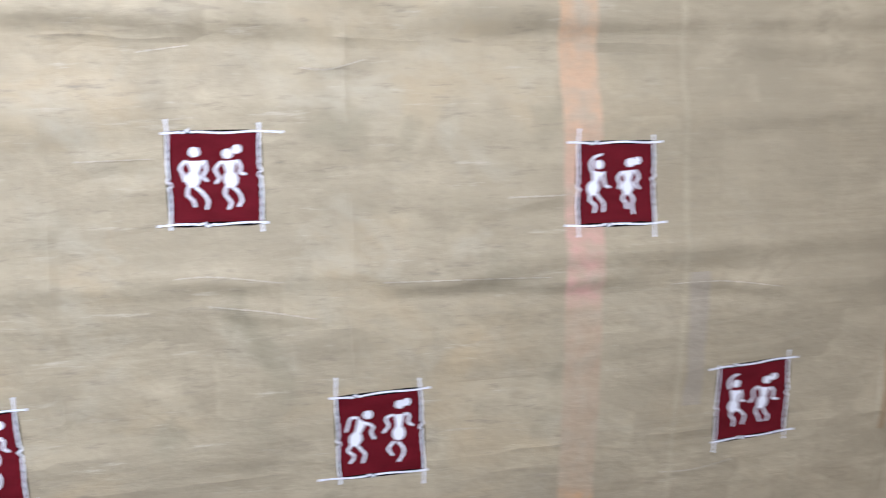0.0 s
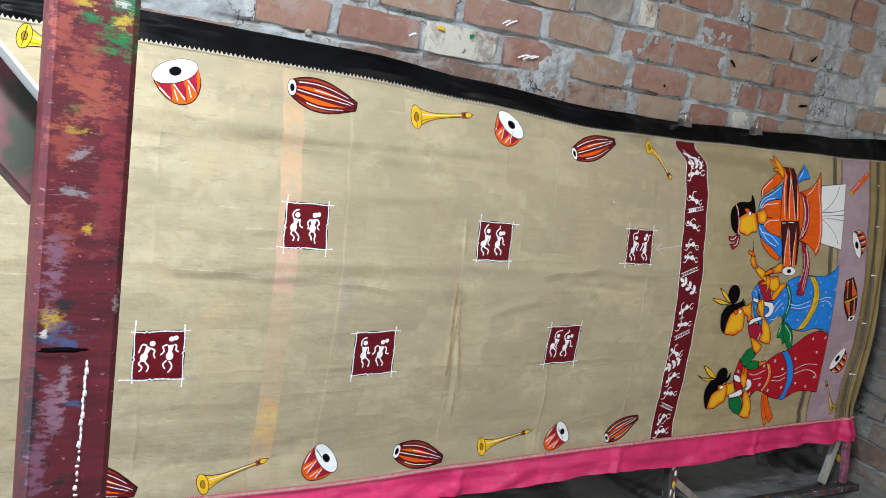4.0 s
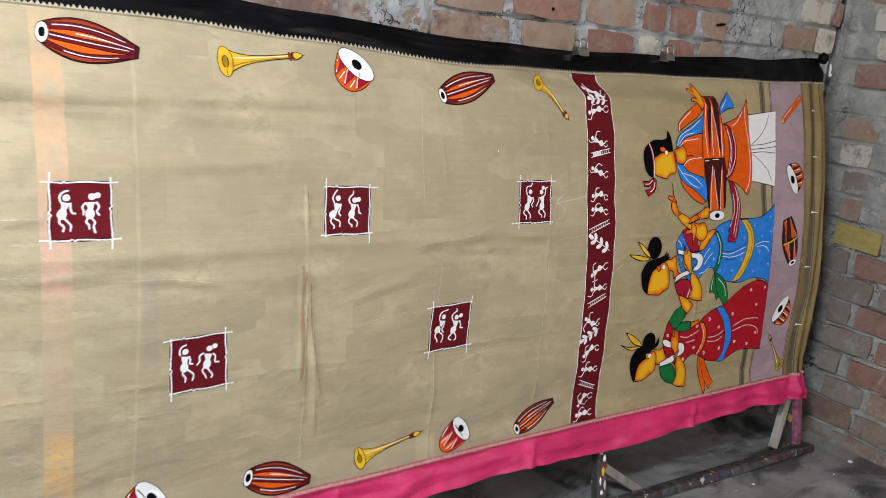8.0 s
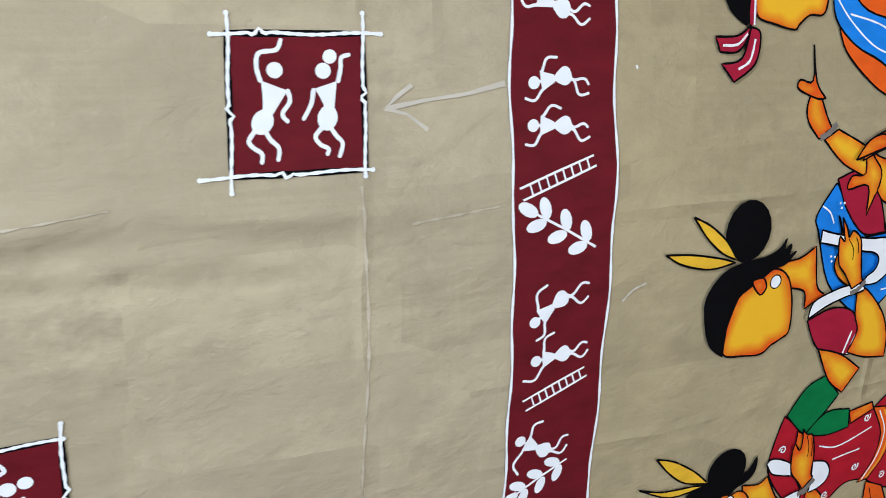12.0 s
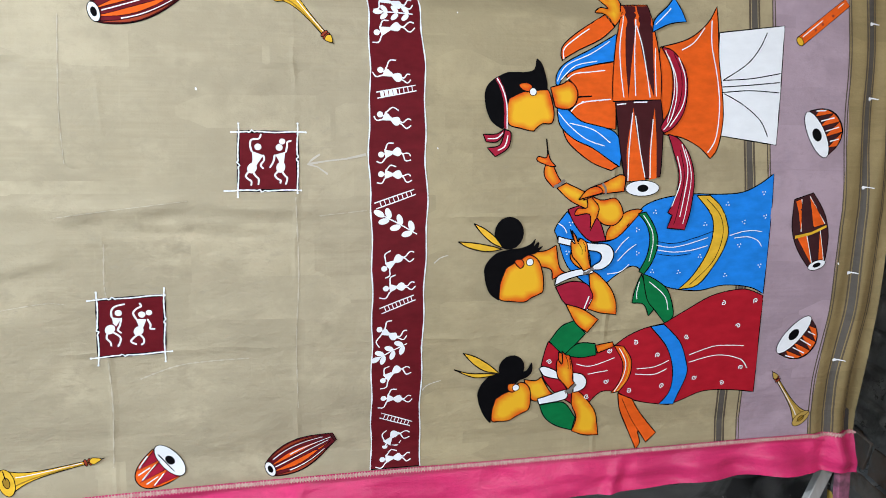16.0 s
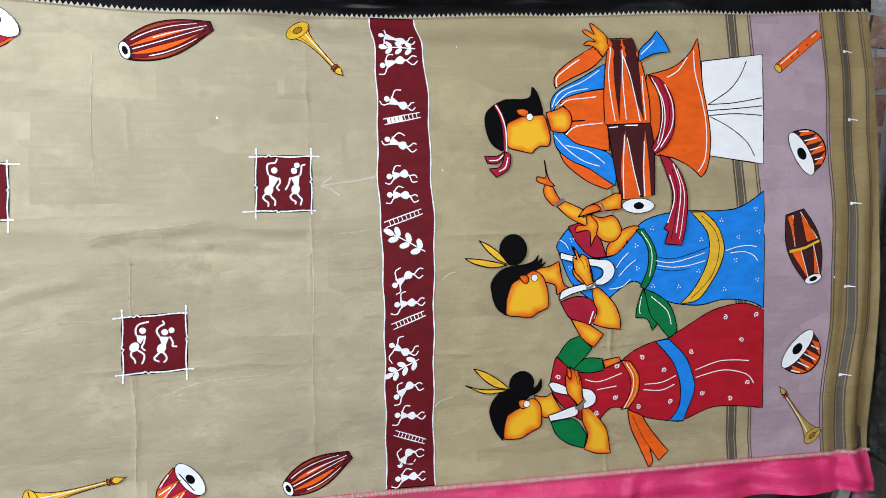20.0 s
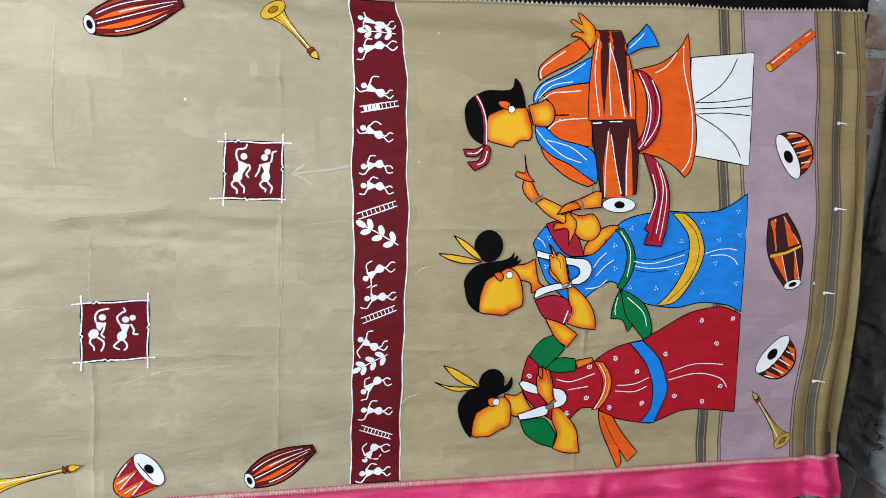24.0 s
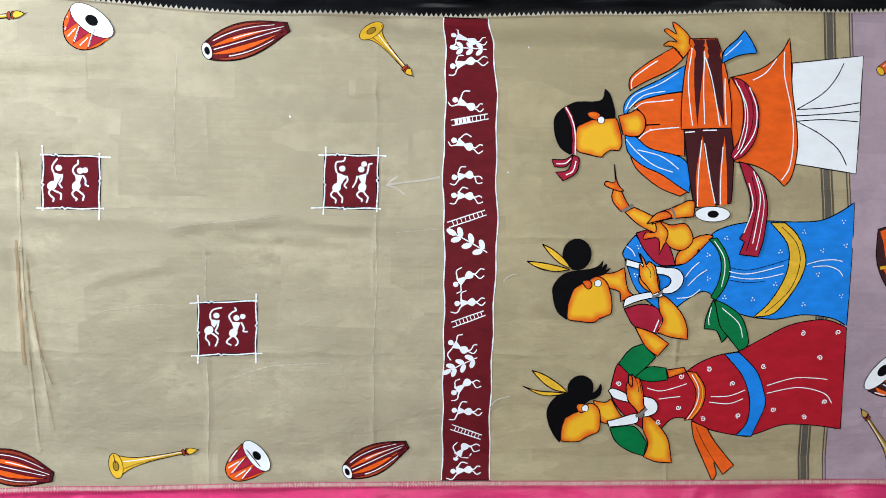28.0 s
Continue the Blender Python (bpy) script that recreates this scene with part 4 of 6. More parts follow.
# outlines on the cloth, in millimetres along it and up it
MAN = [
    ("fill", WHITE, 0, "1840,1163* 1988,1182* 1974,941* 1845,959* 1843,1027 1837,1088"),
    ("line", BLACK, 2.1, "1849,1069 1901,1101 1930,1133 1948,1167"),
    ("line", BLACK, 2.1, "1849,1069 1913,1074 1980,1086"),
    ("line", BLACK, 2.1, "1848,1056 1912,1061 1979,1068"),
    ("line", BLACK, 2.1, "1848,1045 1911,1050 1977,1047"),
    ("line", BLACK, 2.1, "1852,1043 1896,1021 1935,991 1954,958"),
    ("fill", ORANGE, 0, "1710,1130* 1771,1148 1813,1180 1834,1214* 1837,1174 1839,1112 1847,1051 1851,1003 1848,966 1839,930 1825,913* 1799,936 1761,954 1722,960* 1711,1002 1701,1062"),
    ("line", WHITE, 2.4, "1823,1186 1823,1137 1836,1076 1842,1015 1836,954 1819,925"),
    ("line", WHITE, 2.2, "1757,1126 1784,1142 1807,1171"),
    ("fill", ORANGE, 0, "1513,1069* 1539,1086 1617,1099* 1618,969* 1571,975 1534,984 1510,1001* 1529,1010 1538,1030 1534,1048"),
    ("line", WHITE, 2.2, "1515,1062 1532,1074 1563,1078 1594,1082"),
    ("line", WHITE, 2.2, "1523,1001 1538,1015 1560,1022 1606,1027"),
    ("line", BLACK, 3.0, "1538,1030 1567,1032"),
    ("fill", ORANGE, 0, "1506,1097* 1503,1112 1510,1130 1543,1157 1594,1188* 1613,1165* 1585,1141 1540,1119 1509,1101"),
    ("line", WHITE, 2.2, "1509,1101 1510,1121 1536,1143 1561,1160"),
    ("fill", ORANGE, 0, "1509,972* 1546,964 1594,931 1629,899* 1611,889* 1569,905 1526,937 1511,960"),
    ("fill", BLUE, 0, "1493,1053* 1495,1073 1514,1095 1565,1122 1617,1152* 1614,1100* 1576,1093 1532,1081 1507,1065 1499,1051"),
    ("fill", BLUE, 0, "1496,1008* 1517,1006 1546,984 1596,972 1620,960 1632,931 1629,896* 1606,910 1570,933 1533,949 1503,975"),
    ("line", WHITE, 1.9, "1496,1059 1514,1089 1565,1113 1604,1138"),
    ("line", WHITE, 1.9, "1503,1062 1533,1089 1577,1099"),
    ("line", WHITE, 1.9, "1498,1001 1522,975 1558,949 1595,937"),
    ("line", WHITE, 1.9, "1522,980 1571,968 1607,943"),
    ("fill", SKIN, 0, "1482,1047* 1506,1054 1519,1060 1534,1048 1537,1027 1527,1010 1510,1006 1492,1010*"),
    ("fill", SKIN, 0, "1396,1021* 1408,1029 1445,1044 1475,1044 1486,1018 1490,995 1485,979 1467,978 1454,969 1448,964 1422,969 1401,975 1397,989"),
    ("fill", BLACK, 0, "1386,968* 1365,983 1354,1012 1354,1040 1368,1058 1390,1070 1404,1073 1434,1074 1450,1080 1455,1100* 1465,1088 1474,1059 1475,1043* 1457,1041 1427,1038 1408,1029 1400,1026 1395,1000 1392,975"),
    ("fill", SKIN, 0, "1419,1051 1433,1055 1445,1049 1439,1038 1425,1042"),
    ("disc", WHITE, 7.3, "1447,1038"),
    ("line", CRIMSON, 7.3, "1375,1062 1386,1041 1393,1012 1394,968"),
    ("line", WHITE, 2.4, "1375,1062 1387,1041 1395,1012 1396,968"),
    ("fill", CRIMSON, 0, "1392,968* 1376,958 1349,957* 1355,943* 1376,943 1388,955"),
    ("fill", CRIMSON, 0, "1392,966* 1404,960 1399,932 1373,915* 1357,932* 1382,937"),
    ("line", WHITE, 2.4, "1358,949 1376,950 1388,960"),
    ("line", WHITE, 2.4, "1378,927 1392,935 1398,955"),
    ("fill", SKIN, 0, "1613,1166* 1595,1189 1575,1192 1589,1203 1604,1202 1584,1226 1592,1231 1607,1220 1601,1246 1621,1231 1632,1212 1629,1188"),
    ("fill", ORANGE, 0, "1631,1209* 1686,1211* 1693,1177 1705,1128 1712,1074 1712,1028* 1610,1023* 1610,1073 1617,1144"),
    ("bare", DARK_MAROON, 0, "1636,1208* 1661,1208* 1650,1109 1643,1030* 1636,1109"),
    ("bare", DARK_MAROON, 0, "1663,1208* 1686,1209* 1692,1164 1698,1031* 1683,1074 1665,1146"),
    ("line", WHITE, 2.2, "1632,1188 1624,1133 1626,1085 1633,1031"),
    ("line", WHITE, 2.2, "1657,1182 1655,1109 1658,1035"),
    ("line", WHITE, 2.2, "1658,1170 1673,1122 1689,1032"),
    ("line", WHITE, 2.2, "1699,1128 1699,1086 1702,1034"),
    ("fill", DARK_MAROON, 0, "1615,1023* 1712,1028* 1718,978 1718,919 1716,877* 1641,866* 1626,943"),
    ("bare", ORANGE, 0, "1654,1011* 1661,966 1684,870* 1647,868* 1642,931"),
    ("bare", ORANGE, 0, "1699,1012* 1705,942 1708,874* 1692,871* 1691,942"),
    ("line", WHITE, 2.4, "1618,1017 1638,1019"),
    ("line", WHITE, 2.4, "1654,1022 1683,1023"),
    ("line", WHITE, 2.2, "1652,1002 1647,931 1647,869"),
    ("line", WHITE, 2.2, "1658,996 1670,931 1683,876"),
    ("line", WHITE, 2.2, "1696,990 1693,931 1694,874"),
    ("oval", WHITE, (36.3, 15.7), "1679,854"),
    ("oval", BLACK, (10.9, 6.7), "1680,854"),
    ("fill", CRIMSON, 0, "1712,1130* 1737,1123 1761,1093 1769,1057 1763,1008 1742,976 1720,963* 1713,976 1731,1008 1737,1050 1733,1092"),
    ("line", WHITE, 2.2, "1727,1113 1743,1074 1745,1032 1734,990 1719,969"),
    ("line", WHITE, 2.2, "1749,1111 1764,1069 1760,1020 1732,976"),
    ("line", WHITE, 1.7, "1720,1124 1737,1085 1740,1040 1726,984"),
    ("line", BLACK, 1.4, "1738,1119 1755,1080 1753,1026 1727,974"),
    ("line", WHITE, 2.0, "1545,1021 1550,1021"),
    ("line", WHITE, 2.0, "1557,1022 1562,1022"),
    ("line", WHITE, 2.0, "1569,1023 1574,1023"),
    ("line", WHITE, 2.0, "1581,1024 1586,1024"),
    ("fill", CRIMSON, 0, "1729,961* 1754,951 1779,918 1791,870 1787,810 1777,769* 1738,773* 1747,799* 1737,805* 1752,835 1756,883 1741,930"),
    ("line", WHITE, 2.2, "1760,942 1775,894 1771,841 1764,796"),
    ("line", WHITE, 2.2, "1751,918 1761,871 1745,817"),
    ("line", WHITE, 1.6, "1768,932 1783,884 1780,830 1772,782"),
    ("line", BLACK, 1.4, "1757,930 1768,880 1762,826 1752,780"),
    ("fill", BLUE, 0, "1692,1158* 1697,1183 1727,1210 1742,1228* 1754,1208 1765,1181* 1728,1175"),
    ("line", WHITE, 1.9, "1698,1173 1725,1197 1734,1207"),
    ("fill", SKIN, 0, "1555,831* 1568,854 1595,865 1628,881* 1641,877 1640,848* 1611,845 1586,842"),
    ("fill", SKIN, 0, "1545,832* 1562,852 1583,858 1595,847 1574,840"),
    ("line", METAL, 4.8, "1593,864 1600,854 1601,843"),
]
BLUEFIG = [
    ("fill", BLUE, 0, "1674,806* 1693,822 1732,835 1791,842 1850,841 1904,845 1944,863 1973,883* 1975,628* 1940,644 1879,650 1826,640 1773,644 1733,656 1696,678* 1681,693 1662,694 1630,674 1611,660 1580,655* 1530,698 1505,757 1499,775 1518,803 1524,809* 1554,768 1579,746* 1617,749 1642,766"),
    ("fill", SKIN, 0, "1608,749* 1611,772 1642,803 1668,812 1684,810* 1655,777 1630,754"),
    ("fill", CRIMSON, 0, "1524,813* 1561,820 1592,790 1608,749* 1573,750 1542,780"),
    ("fill", SKIN, 0, "1500,855* 1519,865* 1555,849 1592,831 1624,834 1640,813 1640,795 1623,780 1598,784 1573,808 1530,829"),
    ("fill", SKIN, 0, "1481,911* 1489,902 1501,879 1509,867* 1492,856* 1476,874 1473,891"),
    ("fill", SKIN, 0, "1476,950* 1483,914 1497,897* 1485,897 1459,907 1461,916 1478,915"),
    ("line", METAL, 6.0, "1494,857 1506,862 1516,871"),
    ("fill", SKIN, 0, "1561,849 1577,832 1590,812 1573,770* 1570,803 1540,801 1545,815 1565,817"),
    ("fill", YELLOW, 0, "1800,839* 1830,839* 1857,815 1877,772 1874,736 1853,694 1819,652 1777,644* 1805,671 1831,713 1843,755 1837,797"),
    ("line", BLACK, 1.5, "1824,831 1857,797 1866,754 1848,700 1801,653"),
    ("fill", GREEN, 0, "1674,803* 1691,806* 1712,776 1722,740 1713,704 1696,678* 1685,684* 1700,717 1703,752 1693,782"),
    ("line", WHITE, 1.9, "1686,800 1706,770 1711,740 1706,705"),
    ("fill", GREEN, 0, "1691,679* 1707,644 1728,605* 1715,589* 1702,614 1676,618* 1679,645"),
    ("fill", GREEN, 0, "1694,679* 1720,668 1753,643 1770,599 1768,581 1753,572* 1728,601 1708,626"),
    ("line", WHITE, 1.9, "1688,663 1684,639 1686,626"),
    ("line", WHITE, 1.9, "1710,662 1747,631 1758,600"),
    ("line", WHITE, 1.9, "1719,738 1751,733 1784,738 1833,752"),
    ("line", WHITE, 1.9, "1722,728 1758,723 1797,726 1833,735"),
    ("line", BLACK, 1.2, "1719,746 1758,741 1804,752 1843,765"),
    ("line", BLACK, 1.2, "1722,720 1758,715 1797,719"),
    ("line", WHITE, 1.9, "1881,755 1910,763 1937,765 1955,762"),
    ("line", WHITE, 1.9, "1893,750 1924,752 1947,744 1958,731"),
    ("line", WHITE, 1.9, "1615,681 1643,685 1662,700"),
    ("line", WHITE, 1.9, "1636,707 1655,727 1674,741"),
    ("line", WHITE, 1.9, "1630,725 1642,742 1657,756"),
    ("line", WHITE, 1.9, "1505,786 1517,778 1524,766"),
    ("fill", SKIN, 0, "1450,730* 1481,732 1503,743* 1512,699 1527,686* 1499,673* 1495,693 1474,700 1456,706"),
    ("fill", CRIMSON, 0, "1507,658* 1542,668 1574,661 1590,637* 1581,607* 1543,615 1524,628"),
    ("line", WHITE, 2.7, "1580,636 1571,610"),
    ("line", WHITE, 2.7, "1588,633 1578,608"),
    ("fill", SKIN, 0, "1531,621* 1556,614 1576,605 1604,586* 1582,559* 1556,579"),
    ("fill", SKIN, 0, "1576,687* 1592,684 1624,653 1639,623 1642,595* 1606,600 1578,610* 1588,635 1580,655"),
    ("fill", SKIN, 0, "1530,774* 1544,750 1561,750 1573,726 1579,697* 1561,691* 1542,704 1533,721 1540,745"),
    ("line", METAL, 6.0, "1565,682 1577,686 1586,694"),
    ("fill", SKIN, 0, "1402,700* 1432,719 1450,724 1468,712 1479,682 1481,651 1471,643 1457,637 1444,629 1417,631 1391,637 1391,668"),
    ("fill", BLACK, 0, "1390,635* 1370,651 1360,681 1360,704 1378,726 1402,734 1432,738 1450,745 1459,756* 1456,741 1466,749 1465,737 1474,741* 1462,729 1444,724 1426,713 1402,699 1392,679 1390,656"),
    ("fill", SKIN, 0, "1418,713 1432,716 1438,705 1430,698"),
    ("disc", WHITE, 7.3, "1450,710"),
    ("oval", BLACK, (29.0, 31.5), "1405,768"),
    ("fill", YELLOW, 0, "1334,788* 1355,778 1378,760 1394,739* 1372,749 1351,767"),
    ("fill", YELLOW, 0, "1304,753* 1337,750 1372,743 1392,737* 1360,733 1325,741"),
    ("dots", WHITE, 2.0, "1710,806 1674,771 1823,780 1870,821 1951,844 1958,795 1910,784 1904,735 1817,713 1713,684 1772,681 1878,672 1956,691 1677,723 1530,786 1526,728"),
    ("fill", WHITE, 0, "1505,761* 1530,754 1579,745 1611,742 1625,725 1620,705 1602,692 1582,691* 1583,700 1596,708 1599,720 1589,728 1572,731 1530,741 1505,747*"),
    ("fill", WHITE, 0, "1504,661* 1509,680 1536,690 1561,694 1579,693* 1583,685 1555,680 1527,672"),
    ("fill", SKIN, 0, "1533,772* 1542,760 1547,749 1552,756 1562,750 1567,742 1571,720 1576,700 1581,697* 1563,689* 1549,707 1537,720 1533,739 1533,751 1541,745 1537,759"),
    ("line", BLACK, 1.2, "1547,747 1556,735 1557,723"),
    ("line", BLACK, 1.2, "1558,748 1563,739 1564,729"),
    ("line", METAL, 5.4, "1562,684 1573,687 1583,696"),
]
REDFIG = [
    ("fill", RED, 0, "1644,526* 1672,546 1710,562 1751,570* 1800,598 1853,627 1906,639 1940,638 1975,624* 1988,402* 1934,410 1865,412 1813,393 1786,384* 1732,393 1692,405 1658,426* 1665,463 1661,500"),
    ("fill", RED, 0, "1500,543* 1533,520 1577,505 1621,521 1647,528* 1667,506 1673,462 1662,423* 1626,425 1601,398 1596,373* 1563,401 1524,428 1491,473 1493,516"),
    ("fill", ORANGE, 0, "1644,528* 1666,525* 1687,493 1686,455 1667,423* 1649,420* 1666,450 1668,488"),
    ("line", WHITE, 1.9, "1657,521 1674,490 1672,456 1656,423"),
    ("line", YELLOW, 1.9, "1665,521 1682,489 1680,453 1663,424"),
    ("fill", BLUE, 0, "1723,565* 1753,569* 1793,530 1813,486 1819,454 1805,410 1797,385* 1763,387* 1784,418 1784,468 1764,519"),
    ("fill", ORANGE, 0, "1665,419* 1699,404* 1721,371 1766,319* 1743,299* 1723,326 1729,300 1720,285* 1697,334 1674,380"),
    ("line", BLACK, 1.2, "1676,406 1702,359 1730,319"),
    ("line", WHITE, 1.9, "1701,473 1740,475 1773,488"),
    ("line", WHITE, 1.9, "1699,461 1741,458 1770,469"),
    ("line", WHITE, 1.9, "1819,498 1872,514 1912,515 1947,512"),
    ("line", WHITE, 1.9, "1820,481 1886,494 1942,482 1962,460"),
    ("line", WHITE, 1.9, "1565,491 1597,485 1648,501"),
    ("line", WHITE, 1.9, "1592,467 1611,470 1636,473"),
    ("fill", SKIN, 0, "1603,530* 1640,536* 1644,526* 1609,513*"),
    ("fill", GREEN, 0, "1502,543* 1525,574 1552,585* 1579,557* 1564,540 1545,521 1536,512"),
    ("fill", GREEN, 0, "1536,512* 1564,536 1602,534* 1606,509* 1571,505"),
    ("fill", SKIN, 0, "1454,463* 1479,459 1491,467* 1511,435 1524,425* 1489,412* 1471,419"),
    ("fill", GREEN, 0, "1493,402* 1525,407 1550,402 1575,368* 1570,339* 1534,352 1507,373"),
    ("fill", SKIN, 0, "1561,435* 1581,425 1615,385 1626,352 1631,324* 1598,326 1570,337* 1577,368 1563,401"),
    ("fill", SKIN, 0, "1524,520* 1543,507 1557,482 1563,451 1561,438* 1549,435* 1532,465 1526,490"),
    ("line", METAL, 8.5, "1550,428 1561,432 1570,441"),
    ("fill", SKIN, 0, "1397,424* 1424,441 1448,457 1467,444 1472,413 1469,394 1454,386 1441,379 1429,372 1408,371 1392,374 1391,400"),
    ("fill", BLACK, 0, "1389,370* 1374,389 1361,421 1360,445 1374,468 1398,479 1435,477 1457,481 1468,499* 1469,481 1460,469 1442,461 1424,439 1406,432 1394,419 1390,394"),
    ("fill", SKIN, 0, "1420,453 1436,455 1436,438 1424,439"),
    ("disc", WHITE, 7.3, "1438,446"),
    ("oval", BLACK, (26.6, 27.8), "1426,489"),
    ("fill", YELLOW, 0, "1323,527* 1349,518 1380,498 1401,479* 1368,487 1344,504"),
    ("fill", YELLOW, 0, "1306,493* 1338,483 1380,480 1398,477* 1350,473"),
    ("curl", WHITE, 4.5, "1692,532 1745,502 1807,540 1883,611 1958,614 1925,559 1836,446 1763,432 1905,429 1946,463 1505,499 1634,517 1633,449 1594,417 1688,424"),
    ("fill", WHITE, 0, "1484,485* 1494,490 1522,478 1527,460* 1510,464 1495,470"),
    ("fill", WHITE, 0, "1558,473* 1579,468 1590,453 1587,438 1574,430 1563,428* 1561,449"),
    ("fill", WHITE, 0, "1486,418* 1505,423 1542,435 1551,428* 1548,414 1512,407 1491,405*"),
    ("fill", SKIN, 0, "1530,522* 1539,513 1548,510 1557,482 1559,457 1564,450* 1551,436* 1538,451 1526,465 1521,490 1523,503 1532,493 1533,507"),
    ("line", BLACK, 1.2, "1539,511 1545,497 1547,482"),
    ("line", BLACK, 1.2, "1547,507 1551,494 1553,481"),
    ("line", METAL, 6.7, "1545,429 1556,435 1567,447"),
]
art("painted_picture", "plain painted shapes of an orange coat and drum", MAN)
art("painted_picture", "plain painted shapes of a blue dress", BLUEFIG)
art("painted_picture", "plain painted shapes of a red dress", REDFIG)


# ---- instruments ----
def local(x, z, ux, uz):
    """A map from a motif's own axes (along, across) to the cloth."""
    return lambda a, b: (x + ux * a - uz * b, z + uz * a + ux * b)


def dhol(x0, z0, x1, z1, width, shade=0, label="painted barrel drum in orange and maroon"):
    """A long drum: white skin at its start, striped barrel that tapers to a point."""
    length = math.hypot(x1 - x0, z1 - z0)
    at = local(x0, z0, (x1 - x0) / length, (z1 - z0) / length)
    c = Canvas(0.0008, 0.00009)

    def side(s):
        return width / 2 * (0.43 + 0.60 * math.sin(math.pi * min(1, s * 1.01) ** 0.88) - 0.17 * s)

    outline = [at(length * s, side(s)) for s in np.linspace(0, 1, 14)] + [at(length * s, -side(s)) for s in np.linspace(1, 0, 14)]
    c.polygon(outline, (MAROON, RUST)[shade], 0.006, BLACK, 0.0018)
    for lo, hi, mat in ((-0.62, -0.2, ORANGE), (0.05, 0.42, ORANGE), (0.72, 0.96, RUST if not shade else MAROON), (-0.98, -0.74, RUST if not shade else MAROON)):
        lens = [at(length * s, side(s) * (lo + (hi - lo) * 0.5 + (lo - hi) * 0.5 * math.sin(math.pi * min(1, s * 1.0)) * (1.2 - s))) for s in np.linspace(0.02, 0.93, 10)]
        lens += [at(length * s, side(s) * (lo + (hi - lo) * 0.5 - (lo - hi) * 0.5 * math.sin(math.pi * min(1, s * 1.0)) * (1.2 - s))) for s in np.linspace(0.93, 0.02, 10)]
        c.polygon(lens, mat, 0.006, BLACK, 0.0009)
    for b, s0, s1 in ((0.62, 0.12, 0.85), (-0.05, 0.1, 0.9), (-0.7, 0.25, 0.8), (0.25, 0.35, 0.95)):
        c.stroke([at(length * s, side(s) * b) for s in np.linspace(s0, s1, 9)], WHITE, 0.0022, 0.5)
    cap = [at(length * 0.955, side(0.955)), at(length, side(1) * 0.7), at(length, -side(1) * 0.9), at(length * 0.97, -side(0.97))]
    c.polygon(cap[::-1], DARK_MAROON, 0.006, BLACK, 0.0012)
    turn = math.atan2(z1 - z0, x1 - x0)
    c.oval(*at(0.004, 0), width * 0.13, width * 0.235, WHITE, turn, BLACK)
    c.oval(*at(0.004, 0), width * 0.07, width * 0.12, BLACK, turn, None, 10)
    return c.finish("painted_drum", SAREE, label)


def tabla(xa, za, xb, zb, depth, side, dark=False, lacing=3):
    """A bowl drum: white skin between two rim points, the laced bowl hangs to one side of it."""
    length = math.hypot(xb - xa, zb - za)
    at = local((xa + xb) / 2, (za + zb) / 2, (xb - xa) / length, (zb - za) / length)
    r = length / 2
    c = Canvas(0.0008, 0.00009)
    deep = lambda u: side * depth * max(0.02, 1 - abs(u) ** 2.3) ** 0.55
    bowl = [at(r * u, deep(u)) for u in np.linspace(-1, 1, 22)]
    c.polygon(bowl, BLACK_BROWN if dark else ORANGE, 0.006, BLACK, 0.0021)
    for k in range(lacing):
        u0, u1 = -0.92 + 1.84 * k / lacing, -0.92 + 1.84 * (k + 1) / lacing
        um = (u0 + u1) / 2
        if dark:
            tri = [at(u0 * r * 0.92, deep(u0 * 0.92) * 0.96), at(um * r * 0.92, deep(um * 0.92) * 0.96), at(u1 * r * 0.92, deep(u1 * 0.92) * 0.96), at(um * r, side * depth * 0.2)]
        else:
            tri = [at(u0 * r, side * depth * 0.12), at(u1 * r, side * depth * 0.12), at(um * r * 0.93, deep(um * 0.93) * 0.95)]
        c.polygon(tri, ORANGE if dark else CRIMSON, 0.006, BLACK, 0.0012)
        c.stroke([at((u0 + 0.05) * r, side * depth * 0.34), at(um * r * 0.94 - 0.03 * r, deep(um * 0.93) * 0.86)], WHITE, 0.0026)
        if not dark and k:
            c.stroke([at(u0 * r, side * depth * 0.5), at((u0 - 0.05) * r, deep(u0) * 0.88)], WHITE, 0.0022)
    turn = math.atan2(zb - za, xb - xa)
    c.oval((xa + xb) / 2, (za + zb) / 2, r * 1.03, r * (0.38 if dark else 0.48), WHITE, turn, BLACK)
    c.oval((xa + xb) / 2, (za + zb) / 2, r * 0.28, r * 0.20, BLACK, turn, None, 14)
    return c.finish("painted_drum", SAREE, "painted bowl drum with a white skin")


